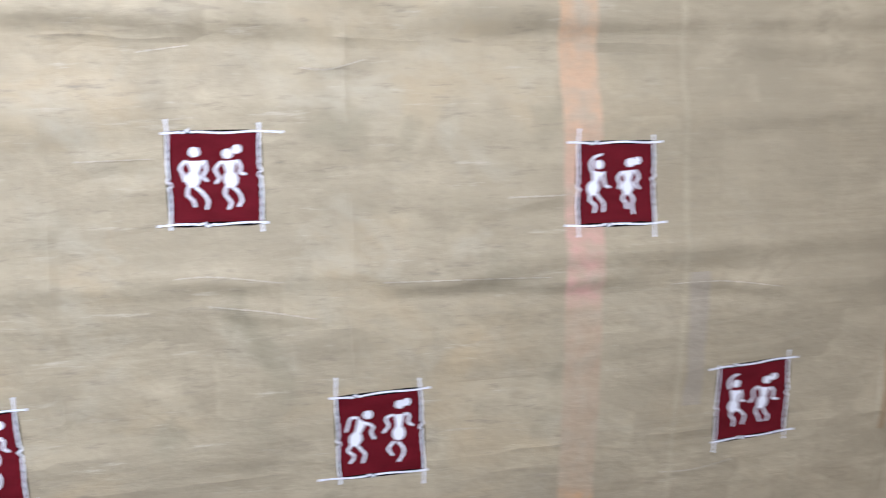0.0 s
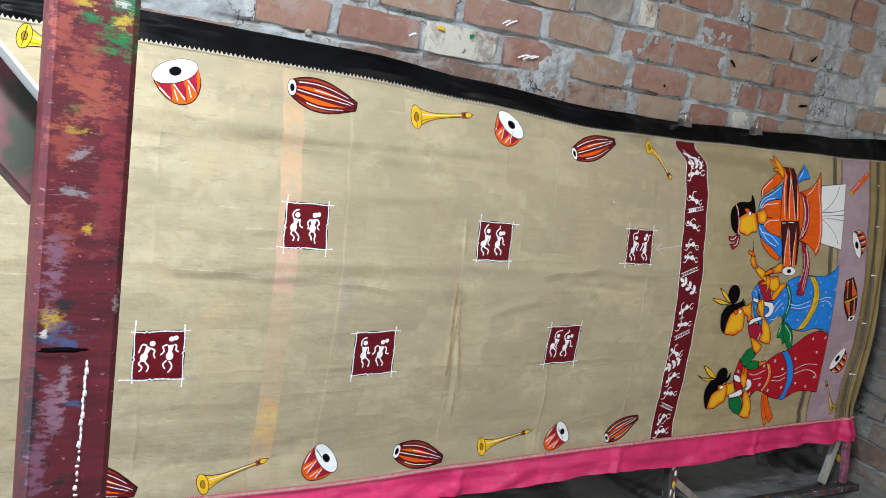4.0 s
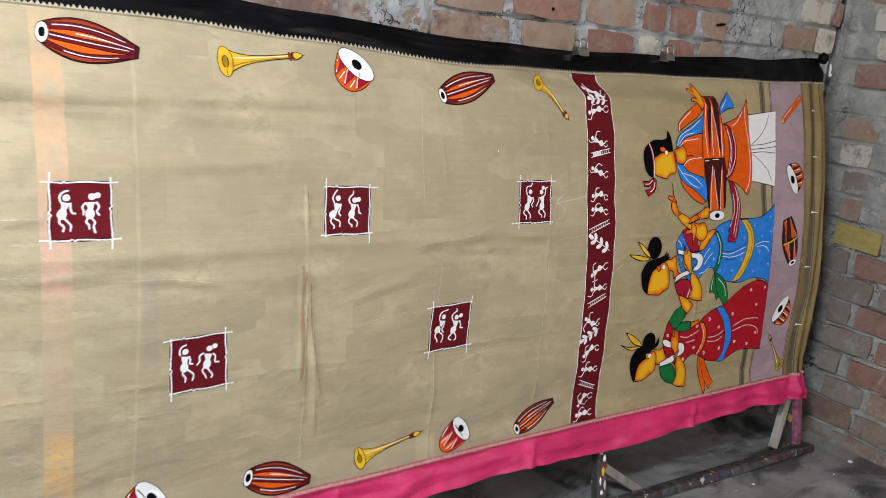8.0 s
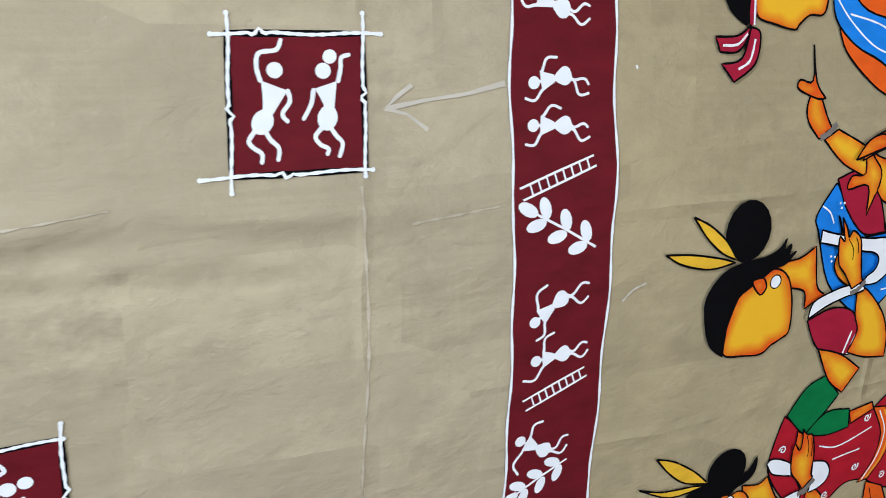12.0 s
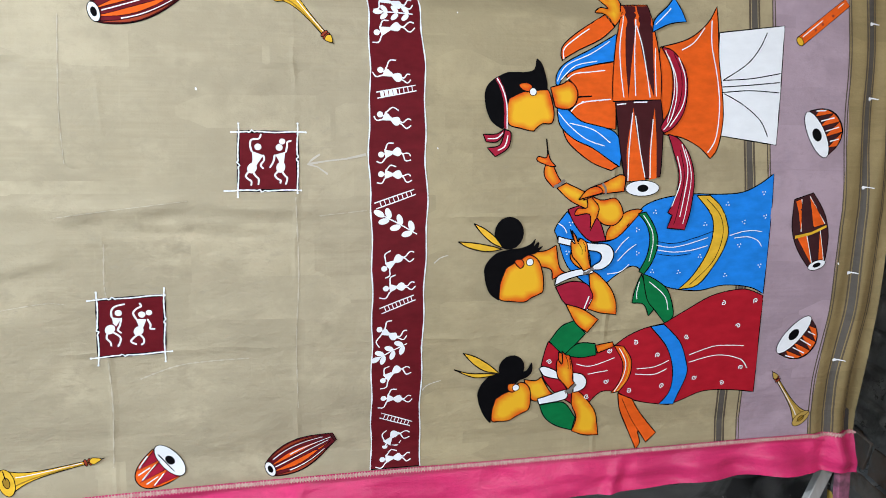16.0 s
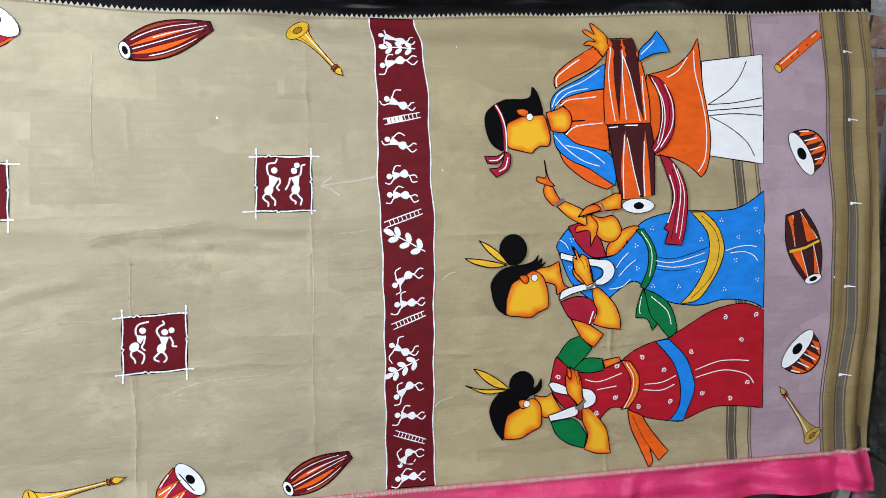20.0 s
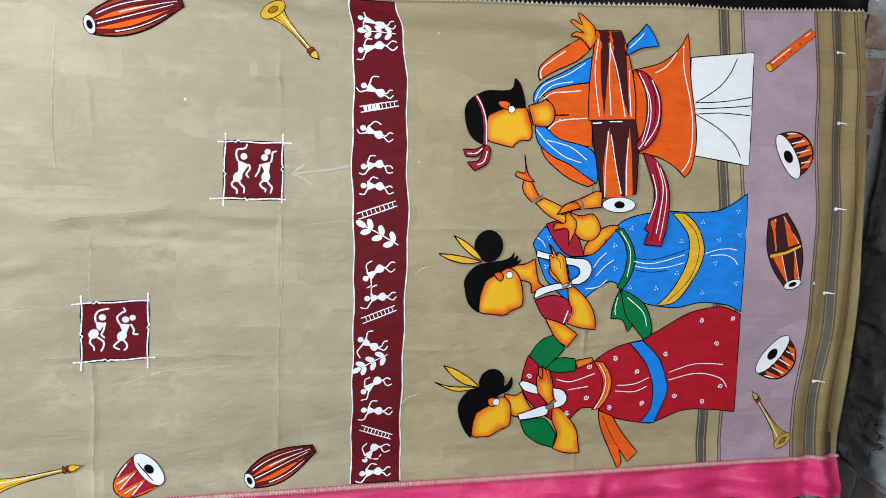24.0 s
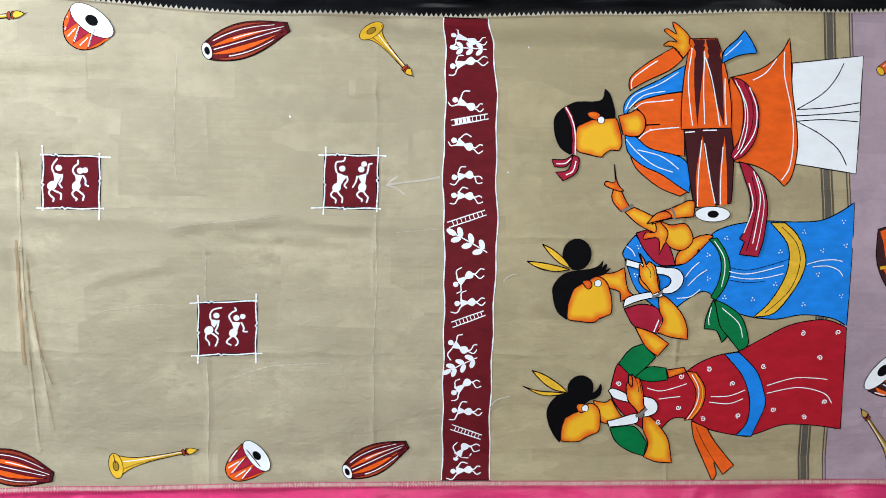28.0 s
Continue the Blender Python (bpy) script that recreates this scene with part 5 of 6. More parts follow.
def trumpet(x0, z0, x1, z1, bell, mat=None, shade=None):
    """A horn from its bell to the mouthpiece."""
    length = math.hypot(x1 - x0, z1 - z0)
    at = local(x0, z0, (x1 - x0) / length, (z1 - z0) / length)
    mat, shade = mat or YELLOW, shade or GOLD
    c = Canvas(0.0008, 0.00009)
    half = lambda s: bell / 2 * (0.135 + 0.865 * math.exp(-s * 5.8))
    body = [at(length * s, half(s)) for s in np.linspace(0, 0.86, 14)] + [at(length * s, -half(s)) for s in np.linspace(0.86, 0, 14)]
    c.polygon(body, mat, 0.006, BLACK, 0.0016)
    c.stroke([at(length * s, -half(s) * 0.55) for s in np.linspace(0.08, 0.8, 12)], shade, 0.0026, 0.3)
    c.stroke([at(length * s, half(s) * 0.35) for s in np.linspace(0.1, 0.8, 12)], WHITE, 0.0017, 0.3)
    turn = math.atan2(z1 - z0, x1 - x0)
    c.oval(x0, z0, bell * 0.27, bell * 0.52, mat, turn, BLACK)
    c.oval(x0, z0, bell * 0.11, bell * 0.2, shade, turn, BLACK, 12)
    for s in (0.83, 0.875):
        c.oval(*at(length * s, 0), bell * 0.06, bell * 0.15, RUST, turn, BLACK, 10)
    c.stroke([at(length * 0.99, 0), at(length * 1.04, bell * 0.02)], BLACK, 0.0022, 0.6)
    tip = [at(length * 0.87, 0), at(length * 0.9, bell * 0.13), at(length * 0.95, bell * 0.1), at(length, 0), at(length * 0.94, -bell * 0.1), at(length * 0.9, -bell * 0.12)]
    c.polygon(curve([(*p, False) for p in tip]), mat, 0.006, BLACK, 0.0014)
    return c.finish("painted_trumpet", SAREE, "painted yellow horn")


trumpet(-0.735, 1.237, -0.575, 1.2, 0.05)
tabla(-0.491, 1.193, -0.398, 1.232, 0.072, -1)
dhol(-0.186, 1.217, -0.018, 1.193, 0.082)
trumpet(0.148, 1.191, 0.316, 1.217, 0.058)
tabla(0.405, 1.236, 0.484, 1.180, 0.062, -1)
dhol(0.664, 1.153, 0.824, 1.206, 0.074)
trumpet(0.985, 1.207, 1.067, 1.117, 0.054)
dhol(-0.62, 0.338, -0.455, 0.284, 0.085)
trumpet(-0.306, 0.286, -0.153, 0.334, 0.05)
tabla(-0.028, 0.360, 0.027, 0.288, 0.070, -1)
dhol(0.198, 0.325, 0.347, 0.291, 0.080)
trumpet(0.474, 0.315, 0.640, 0.351, 0.052)
tabla(0.738, 0.370, 0.784, 0.309, 0.074, -1)
dhol(0.943, 0.303, 1.071, 0.364, 0.068)
tabla(2.043, 1.008, 2.091, 0.918, 0.062, 1, True, 4)
tabla(2.031, 0.493, 2.097, 0.572, 0.064, -1, True, 4)
trumpet(2.119, 0.329, 2.029, 0.446, 0.047, GOLD_PALE, GOLD)

# the two-headed drum and the flute on the lilac panel
c = Canvas(0.0008, 0.00009)
at = local(2.047, 0.836, 0.30, -0.954)
side = lambda s: 0.018 + 0.021 * math.sin(math.pi * s) + 0.005 * (1 - s)
c.polygon([at(0.158 * s, side(s)) for s in np.linspace(0, 1, 12)] + [at(0.158 * s, -side(s)) for s in np.linspace(1, 0, 12)], BLACK_BROWN, 0.006, BLACK, 0.0018)
for b0, b1 in ((-0.8, -0.25), (0.2, 0.85)):
    for s0, s1 in ((0.03, 0.46), (0.52, 0.97)):
        m0, m1 = (s0, s1) if b0 < 0 else (s1, s0)
        c.polygon([at(0.158 * m0, side(m0) * b0), at(0.158 * m0, side(m0) * b1), at(0.158 * m1, side(m1) * (b0 + b1) / 2)], ORANGE, 0.006, BLACK, 0.0009)
        c.stroke([at(0.158 * m0, side(m0) * b1), at(0.158 * m1, side(m1) * (b0 + b1) / 2)], WHITE, 0.0018)
c.stroke([at(0.079, -0.038), at(0.083, 0), at(0.079, 0.038)], YELLOW, 0.006)
c.oval(*at(0.155, 0), 0.010, 0.021, WHITE, math.atan2(-0.954, 0.30), BLACK)
c.oval(*at(0.155, 0), 0.005, 0.010, BLACK, math.atan2(-0.954, 0.30), None, 10)
c.finish("painted_drum", SAREE, "painted two-headed drum")
c = Canvas(0.0008, 0.00009)
at = local(2.023, 1.151, 0.80, 0.60)
c.polygon([at(0, 0.010), at(0.14, 0.009), at(0.14, -0.009), at(0, -0.010)], ORANGE, 0.006, BLACK, 0.0018)
c.stroke([at(0.012, 0.004), at(0.132, 0.004)], WHITE, 0.002)
for a in (0.045, 0.065, 0.095):
    c.oval(*at(a, -0.002), 0.003, 0.003, RUST, 0, None, 8)
c.oval(2.024, 1.152, 0.007, 0.010, YELLOW, math.atan2(0.6, 0.8), BLACK, 12)
c.finish("painted_flute", SAREE, "painted orange flute")


# ---- maroon squares and band with white marks ----
def mark(at, head, hip, arms, legs, size, parent, bun=None, name="white_mark"):
    """A plain white sign: a disc, two tapered blots and four wavy strokes."""
    c = Canvas(0.0011, 0.00001)
    h, p = Vector(at(*head)), Vector(at(*hip))
    d = (p - h).normalized()
    n = Vector((-d.y, d.x))
    neck, waist = h + d * size * 0.75, h + (p - h) * 0.68
    sh = size * 0.95
    torso = [neck + n * sh, neck - n * sh, waist - n * size * 0.34, waist + n * size * 0.34]
    c.polygon([tuple(q) for q in torso][::-1], WHITE, 0.02)
    hips = [waist + n * size * 0.22, p + n * size * 0.92, p + d * size * 0.70 + n * size * 0.55, p + d * size * 0.78 - n * size * 0.45, p - n * size * 0.86, waist - n * size * 0.22]
    c.polygon(curve([(q.x, q.y, False) for q in hips], True, 3), WHITE, 0.02)
    c.oval(h.x, h.y, size * 0.62, size * 0.60, WHITE, 0, None, 14)
    c.stroke([tuple(h), tuple(neck + d * size * 0.1)], WHITE, size * 0.3)
    if bun:
        b = Vector(at(*bun))
        c.oval(b.x, b.y, size * 0.52, size * 0.40, WHITE, 0.5, None, 12)
    for k, ends in enumerate((arms, legs)):
        for j, e in enumerate(ends):
            b = Vector(at(*e))
            lead = b - (neck if k == 0 else p)
            sgn = 1 if lead.dot(n) > 0 else -1
            if k:
                sgn = 1 if j == 0 else -1
                sgn *= 1 if (Vector(at(*legs[0])) - Vector(at(*legs[1]))).dot(n) > 0 else -1
            a = neck + d * size * 0.12 + n * sgn * sh * 0.82 if k == 0 else p + d * size * 0.55 + n * sgn * size * 0.33
            along = b - a
            across = Vector((-along.y, along.x)) * (1 if Vector((-along.y, along.x)).dot(n) * sgn > 0 else -1)
            path = []
            for q in range(15):
                s = q / 14
                o = a + along * s + across * ((0.26 if k == 0 else 0.16 * (1 if j else -0.4)) * math.sin(math.pi * s) ** 1.3 - 0.13 * math.sin(2 * math.pi * s) * (1 if k else 0.4))
                path.append((o.x, o.y))
            c.stroke(path, WHITE, size * 0.30, 0.15, 0.04)
            c.oval(path[-1][0], path[-1][1], size * 0.14, size * 0.14, WHITE, 0, None, 8)
    return c.finish(name, parent)


def frame_lines(corners, parent, over=0.012):
    """White brush lines that cross at the corners of a square, with a small kink in each."""
    c = Canvas(0.0011, 0.00001)
    for i in range(4):
        a, b = Vector(corners[i]), Vector(corners[(i + 1) % 4])
        d = (b - a).normalized()
        n = Vector((-d.y, d.x))
        length = (b - a).length
        path = []
        for k in range(49):
            s = -over * (0.8 + 0.5 * math.sin(i * 2.1 + a.x * 31)) + (length + over * (2 + 0.6 * math.sin(i * 1.3 + a.x * 17))) * k / 48
            u = s / length
            wob = 0.0008 * math.sin(u * 9 + i + a.x * 20) + 0.0030 * math.exp(-((u - (0.22, 0.45, 0.62, 0.45)[i]) / 0.055) ** 2) * math.sin(u * 62 + i)
            o = a + d * s + n * wob
            path.append((o.x, o.y))
        c.stroke(path, WHITE, 0.0026, 0.0, 0.22)
        for e in (path[0], path[-1]):
            c.oval(e[0], e[1], 0.0020, 0.0020, WHITE, 0, None, 8)
    return c.finish("white_outline", parent)


def square_sign(at, text, parent):
    """A plain white sign in a square, from thousandths of its sides: disc, second disc, shoulders and waist, blot, four bent strokes."""
    disc, second, trunk, blot, *limbs = text.split("|")
    read = lambda s: [at(float(q.split(",")[0]) / 1000, float(q.split(",")[1]) / 1000) for q in s.split()]
    c = Canvas(0.0011, 0.00001)
    (h,), (b,) = read(disc), read(blot)
    left_end, right_end, waist = [Vector(q) for q in read(trunk)]
    b = Vector(b)
    d = (b - waist).normalized() if (b - waist).length > 1e-4 else Vector((0, -1))
    n = Vector((-d.y, d.x))
    low = waist + d * 0.003
    c.polygon(curve([(*left_end, True), (*(left_end * 0.35 + low * 0.65 + n * (0.0018 if (left_end - low).dot(n) > 0 else -0.0018)), False), (*(low + n * (0.004 if (left_end - low).dot(n) > 0 else -0.004)), True),
                     (*(low - n * (0.004 if (left_end - low).dot(n) > 0 else -0.004)), True), (*right_end, True)], True, 3), WHITE, 0.02)
    c.oval(*(b + d * 0.0006), 0.0080, 0.0098, WHITE, math.atan2(d.y, d.x) + math.pi / 2, None, 18)
    c.oval(*h, 0.0062, 0.0060, WHITE, 0, None, 16)
    if second != "-":
        (k,) = read(second)
        c.oval(*k, 0.0056, 0.0053, WHITE, 0.4, None, 16)
    for limb in limbs:
        path = curve([(*q, False) for q in read(limb)], False, 6)
        c.stroke(path, WHITE, 0.0036, 0.12, 0.05)
        for e in (path[0], path[-1]):
            c.oval(*e, 0.0016, 0.0016, WHITE, 0, None, 8)
    return c.finish("white_mark", parent)


SQUARES = (
    # corners in millimetres, first sign, second sign
    ("-672,974 -571,974 -570,870 -671,870",
     "288,211|-|199,307 388,305 278,430|260,497|187,307 130,379 156,458 168,519|393,311 407,403 371,475 407,524|206,592 192,675 249,737 266,797|285,594 354,656 408,742 394,826",
     "646,235|752,186|579,314 739,304 660,433|670,507|573,320 506,405 543,497 508,551|756,311 784,380 777,441 829,461|620,591 600,676 661,763 635,834|679,593 748,656 780,742 744,808"),
    ("-183,955 -80,955 -81,852 -185,852",
     "268,265|-|181,335 321,363 224,462|197,541|181,345 158,256 205,176 294,145|331,363 333,452 355,520 406,540|161,618 154,696 224,763 207,840|230,618 281,676 332,744 325,831",
     "682,249|774,228|572,351 735,339 655,450|647,539|572,361 523,431 545,500 537,559|756,349 798,429 758,508 800,568|618,608 580,686 621,735 632,803|669,617 721,696 702,774 724,872"),
    ("359,945 466,944 464,843 357,843",
     "275,236|-|178,326 342,362 242,500|164,569|190,326 158,236 187,152 247,69|342,362 324,466 289,536 335,606|135,660 108,708 153,779 194,814 185,870|190,660 250,689 322,731 317,829",
     "655,279|743,266|559,349 700,370 620,482|591,566|559,349 525,279 554,202 612,153 616,84|712,377 752,455 754,539 802,568|555,657 521,719 554,783 603,812 588,847|611,650 665,693 724,750 707,841"),
    ("900,957 1003,957 1003,853 898,853",
     "329,254|-|229,325 419,399 279,533|233,612|223,325 198,225 222,134 344,113 379,47|419,399 433,474 376,563 412,617|178,671 128,744 154,793 217,842 216,905|248,681 284,745 342,808 335,891",
     "688,262|741,161|622,388 790,337 734,508|714,597|801,337 822,246 830,170 887,149|611,398 591,498 533,602|668,671 616,735 652,794 711,828 704,867|733,671 775,735 822,794 797,887"),
    ("-953,664 -850,669 -845,561 -950,558",
     "362,246|-|241,271 342,343 233,432|205,519|241,271 161,264 126,341 98,419|342,343 412,395 393,466 422,541|154,595 111,662 179,733 135,818|217,602 270,670 308,729 279,825",
     "742,162|826,142|671,283 795,286 723,407|719,507|654,282 578,320 599,413 539,480|812,278 852,318 840,391 889,432|656,611 595,678 602,724 633,773|714,626 768,705 756,787 704,855"),
    ("-492,653 -388,657 -383,547 -489,546",
     "362,246|-|241,271 342,343 233,432|205,519|241,271 161,264 126,341 98,419|342,343 412,395 393,466 422,541|154,595 111,662 179,733 135,818|217,602 270,670 308,729 279,825",
     "742,162|826,142|671,283 795,286 723,407|719,507|654,282 578,320 599,413 539,480|812,278 852,318 840,391 889,432|656,611 595,678 602,724 633,773|714,626 768,705 756,787 704,855"),
    ("26,650 136,655 141,546 30,541",
     "256,247|-|181,327 322,348 236,475|232,538|163,300 157,203 205,141 270,122|328,350 343,417 333,480 385,491|208,613 205,668 252,736 247,815|281,581 356,647 399,705 379,807",
     "696,253|795,222|595,340 745,362 663,469|645,539|582,329 512,372 514,462 463,524|766,366 805,424 792,513 862,536|580,599 562,670 599,736 629,809|660,634 704,702 743,761 719,814"),
    ("650,659 764,664 761,555 647,551",
     "311,253|-|210,317 350,353 266,436|183,526|210,317 207,214 264,136 401,107|350,353 328,470 296,545 341,601|142,599 127,677 181,751 192,809|237,591 326,671 329,753 297,829",
     "658,311|766,286|562,377 726,402 650,521|607,588|571,379 531,276 581,203 651,165 631,114|744,405 786,501 780,566 845,577|566,671 497,741 499,783 563,819|629,665 678,732 681,799 646,834"),
)
for corners, first, second in SQUARES:
    quad = [Vector(q[:2]) for q in points(corners)]
    at = lambda u, v, q=quad: tuple((q[0] * (1 - u) + q[1] * u) * (1 - v) + (q[3] * (1 - u) + q[2] * u) * v)
    c = Canvas(0.0008)
    edge = []
    for i in range(4):
        a, b = ((0, 0), (1, 0), (1, 1), (0, 1))[i], ((1, 0), (1, 1), (0, 1), (0, 0))[i]
        edge += [at(a[0] + (b[0] - a[0]) * k / 6, a[1] + (b[1] - a[1]) * k / 6) for k in range(6)]
    c.polygon(edge[::-1], MAROON, 0.01, BLACK, 0.0052)
    square = c.finish("painted_square", SAREE, "maroon square with two white signs")
    frame_lines([at(0, 0), at(1, 0), at(1, 1), at(0, 1)], square)
    square_sign(at, first, square)
    square_sign(at, second, square)

BAND_L = [(0.281, 1.144), (0.540, 1.141), (0.654, 1.140), (0.767, 1.138), (0.933, 1.132), (1.043, 1.135), (1.145, 1.134), (1.233, 1.131)]
BAND_R = [(0.280, 1.245), (0.417, 1.240), (0.651, 1.240), (0.820, 1.243), (0.932, 1.238), (1.079, 1.237), (1.182, 1.229), (1.239, 1.223)]
zs = np.linspace(0.286, 1.244, 90)
c = Canvas(0.0008)
left = [(wave(z, BAND_L) + 0.0012 * math.sin(z * 60), z) for z in zs]
right = [(wave(z, BAND_R) + 0.0012 * math.sin(z * 53 + 1), z) for z in zs]
c.polygon(left + right[::-1], MAROON, 0.012, BLACK, 0.002)
band = c.finish("painted_band", SAREE, "maroon band with a column of white signs")
for line in (left, right):
    c = Canvas(0.0011)
    c.stroke(line, WHITE, 0.0024, 0, 0.25)
    c.finish("white_outline", band)
mm = lambda a, b: (a / 1000, b / 1000)
SIGNS = (
    ((1150, 1204), (1188, 1190), ((1152, 1220), (1144, 1179)), ((1214, 1200), (1216, 1190))),
    ((1148, 1138), (1184, 1149), ((1169, 1160), (1141, 1120)), ((1216, 1157), (1218, 1148))),
    ((1154, 1071), (1186, 1058), ((1182, 1089), (1140, 1066)), ((1208, 1064), (1210, 1054))),
    ((1153, 991), (1183, 979), ((1187, 999), (1142, 987)), ((1210, 982), (1210, 971))),
    ((1155, 918), (1185, 923), ((1177, 939), (1147, 905)), ((1210, 916), (1210, 908))),
    ((1155, 882), (1186, 881), ((1182, 896), (1148, 866)), ((1210, 879), (1212, 870))),
    ((1162, 704), (1189, 723), ((1173, 738), (1165, 686)), ((1218, 735), (1218, 722))),
    ((1166, 665), (1195, 668), ((1183, 691), (1154, 647)), ((1220, 676), (1222, 668))),
    ((1155, 584), (1182, 569), ((1178, 601), (1155, 548)), ((1208, 580), (1208, 569))),
    ((1164, 478), (1191, 500), ((1175, 507), (1160, 461)), ((1216, 502), (1219, 492))),
    ((1166, 440), (1195, 437), ((1191, 458), (1156, 420)), ((1220, 442), (1223, 435))),
    ((1172, 333), (1190, 359), ((1174, 368), (1204, 343)), ((1221, 361), (1221, 351))),
    ((1167, 305), (1199, 308), ((1196, 322), (1154, 290)), ((1223, 315), (1224, 302))),
)
for head, hip, arms, legs in SIGNS:
    mark(mm, head, hip, arms, legs, 0.0092, band)
for (xa, za), (xb, zb), solid in (((1.150, 1.026), (1.220, 1.040), True), ((1.147, 0.824), (1.219, 0.849), False), ((1.159, 0.622), (1.222, 0.646), False), ((1.163, 0.402), (1.224, 0.380), False)):
    length = math.hypot(xb - xa, zb - za)
    at = local(xa, za, (xb - xa) / length, (zb - za) / length)
    c = Canvas(0.0011)
    for b in (0.0055, -0.0055):
        c.stroke([at(-0.003, b), at(length * 0.5, b), at(length, b * 0.9)], WHITE, 0.0020)
    for k in range(8):
        a = length * (0.1 + 0.8 * k / 7)
        c.stroke([at(a, 0.0055), at(a, -0.0055)], WHITE, 0.007 if solid and k < 4 else 0.0017)
    c.finish("white_ladder", band)
for (xa, za), (xb, zb), leaves, size in (((1.152, 1.175), (1.215, 1.173), 3, 0.011), ((1.153, 0.808), (1.224, 0.769), 3, 0.014), ((1.150, 0.523), (1.210, 0.553), 3, 0.0125)):
    length = math.hypot(xb - xa, zb - za)
    ux, uz = (xb - xa) / length, (zb - za) / length
    at = local(xa, za, ux, uz)
    c = Canvas(0.0011, 0.00001)
    c.stroke([at(0, 0), at(length * 0.5, 0.001), at(length, 0)], WHITE, 0.0022)
    c.finish("white_stem", band)
    spots = [(-0.002, 0.0, size * 0.8, math.atan2(uz, ux))]
    for k in range(leaves):
        a = length * (0.2 + 0.62 * k / (leaves - 1))
        spots += [(a - 0.003, sgn * size * 0.62, size * 0.76, math.atan2(uz, ux) - sgn * 0.75) for sgn in (1, -1)]
    for a, b, reach, turn in spots:
        c = Canvas(0.00112, 0.00001)
        c.oval(*at(a, b), reach, size * 0.42, WHITE, turn, None, 12)
        c.finish("white_leaf", band)

# chalk arrow, stray brush touches
c = Canvas(0.0008)
c.stroke([(1.127, 0.918), (1.091, 0.910), (1.056, 0.906), (1.021, 0.900)], CHALK, 0.0040, 0, 0.35)
c.stroke([(1.043, 0.918), (1.030, 0.909), (1.021, 0.900), (1.039, 0.895), (1.057, 0.882)], CHALK, 0.0040, 0.3, 0.35)
c.finish("chalk_arrow", SAREE, "faint chalk arrow")
for x, z in ((2.189, 1.193), (2.189, 1.039), (2.189, 0.853), (2.175, 0.668), (2.179, 0.466)):
    c = Canvas(0.0009)
    c.stroke([(x, z), (x + 0.009, z + 0.001), (x + 0.024, z - 0.001)], WHITE, 0.006, 0.75, 0.3)
    c.oval(x + 0.002, z, 0.004, 0.004, WHITE, 0, None, 8)
    c.finish("paint_tick", SAREE, "white paint tick")
for x, z, s in ((0.83, 1.03, 0.003), (2.146, 0.69, 0.003), (1.30, 1.18, 0.002), (1.262, 0.93, 0.002)):
    c = Canvas(0.0008)
    c.oval(x, z, s * 0.6, s, WHITE, 0.3, None, 8)
    c.finish("paint_speck", SAREE)


# thin pale lines along old creases
for text, width in (("716,505 777,526 830,533 911,537", 2.6), ("-433,793 -328,792 -223,789", 1.8), ("-635,775 -578,767 -513,753", 2.0), ("-671,809 -627,810 -551,799", 1.8), ("-52,771 24,771 113,758", 1.8), ("-274,890 -193,891", 2.2), ("-521,1047 -488,1045 -448,1056", 2.0),
                    ("590,807 670,818 810,835", 1.6), ("1041,806 1129,815", 2.0), ("-771,943 -688,945", 1.6), ("-700,1063 -645,1071", 1.8), ("460,640 560,655 600,652", 1.4), ("668,760 664,690 667,660", 2.2), ("662,545 666,450 660,330", 2.4), ("999,840 1003,700 998,560 1001,430", 2.2), ("-50,505 0,503 60,512", 2.0), ("610,1150 607,1000 612,900", 1.6)):
    c = Canvas(0.0006)
    c.stroke(curve(points(text), False, 14), CREASE, width / 1000, 0.3, 0.7)
    c.finish("worn_crease", SAREE, "thread worn pale along a crease")
for text, width in (("313,772 312,677 313,540", 2.6), ("325,742 330,640 344,560 360,490", 2.4), ("318,700 319,600 322,520", 1.6), ("335,640 348,483 356,392", 1.5), ("316,938 322,858", 1.8)):
    c = Canvas(0.0007)
    c.stroke(curve(points(text), False, 14), CREASE_BROWN, width / 1000, 0.5, 0.6)
    c.finish("stained_crease", SAREE, "brown stain along a crease")
# chalk scribbles beside the feathers
for text in ("1243,452 1252,462 1268,468 1280,471", "1258,712 1270,722 1285,727"):
    c = Canvas(0.0008)
    c.stroke(curve(points(text), False, 6), CHALK, 0.0025, 0.3, 0.35)
    c.finish("chalk_scribble", SAREE, "faint chalk scribble")


# small metal on the saree's top edge
for x, z, lean in ((1.163, 1.298, -0.2), (1.512, 1.314, -0.15)):
    binder_clip(x, z, lean)
bm = bmesh.new()
bmesh.ops.create_icosphere(bm, subdivisions=3, radius=1)
for v in bm.verts:
    d = v.co * (1 + 0.25 * noise.noise(v.co * 2.2))
    v.co = Vector((2.268, drape(2.25, 1.3) + 0.004, 1.372)) + Vector((d.x * 0.016, d.y * 0.018, d.z * 0.019))
part("knotted_corner", bm, CLOTH_BLACK, SAREE, "black cloth knotted at the corner", smooth=True)
wire = bpy.data.curves.new("tie_string", "CURVE")
wire.dimensions, wire.bevel_depth, wire.bevel_resolution = "3D", 0.0034, 2
sp = wire.splines.new("POLY")
loop = [(2.282, 1.352), (2.286, 1.340), (2.283, 1.326), (2.278, 1.316), (2.283, 1.312), (2.290, 1.318)]
sp.points.add(len(loop) - 1)
for q, (a, b) in zip(sp.points, loop):
    q.co = (a, drape(2.25, 1.3) - 0.014, b, 1)
wire.materials.append(STRING)
ob = new("tie_string", wire)
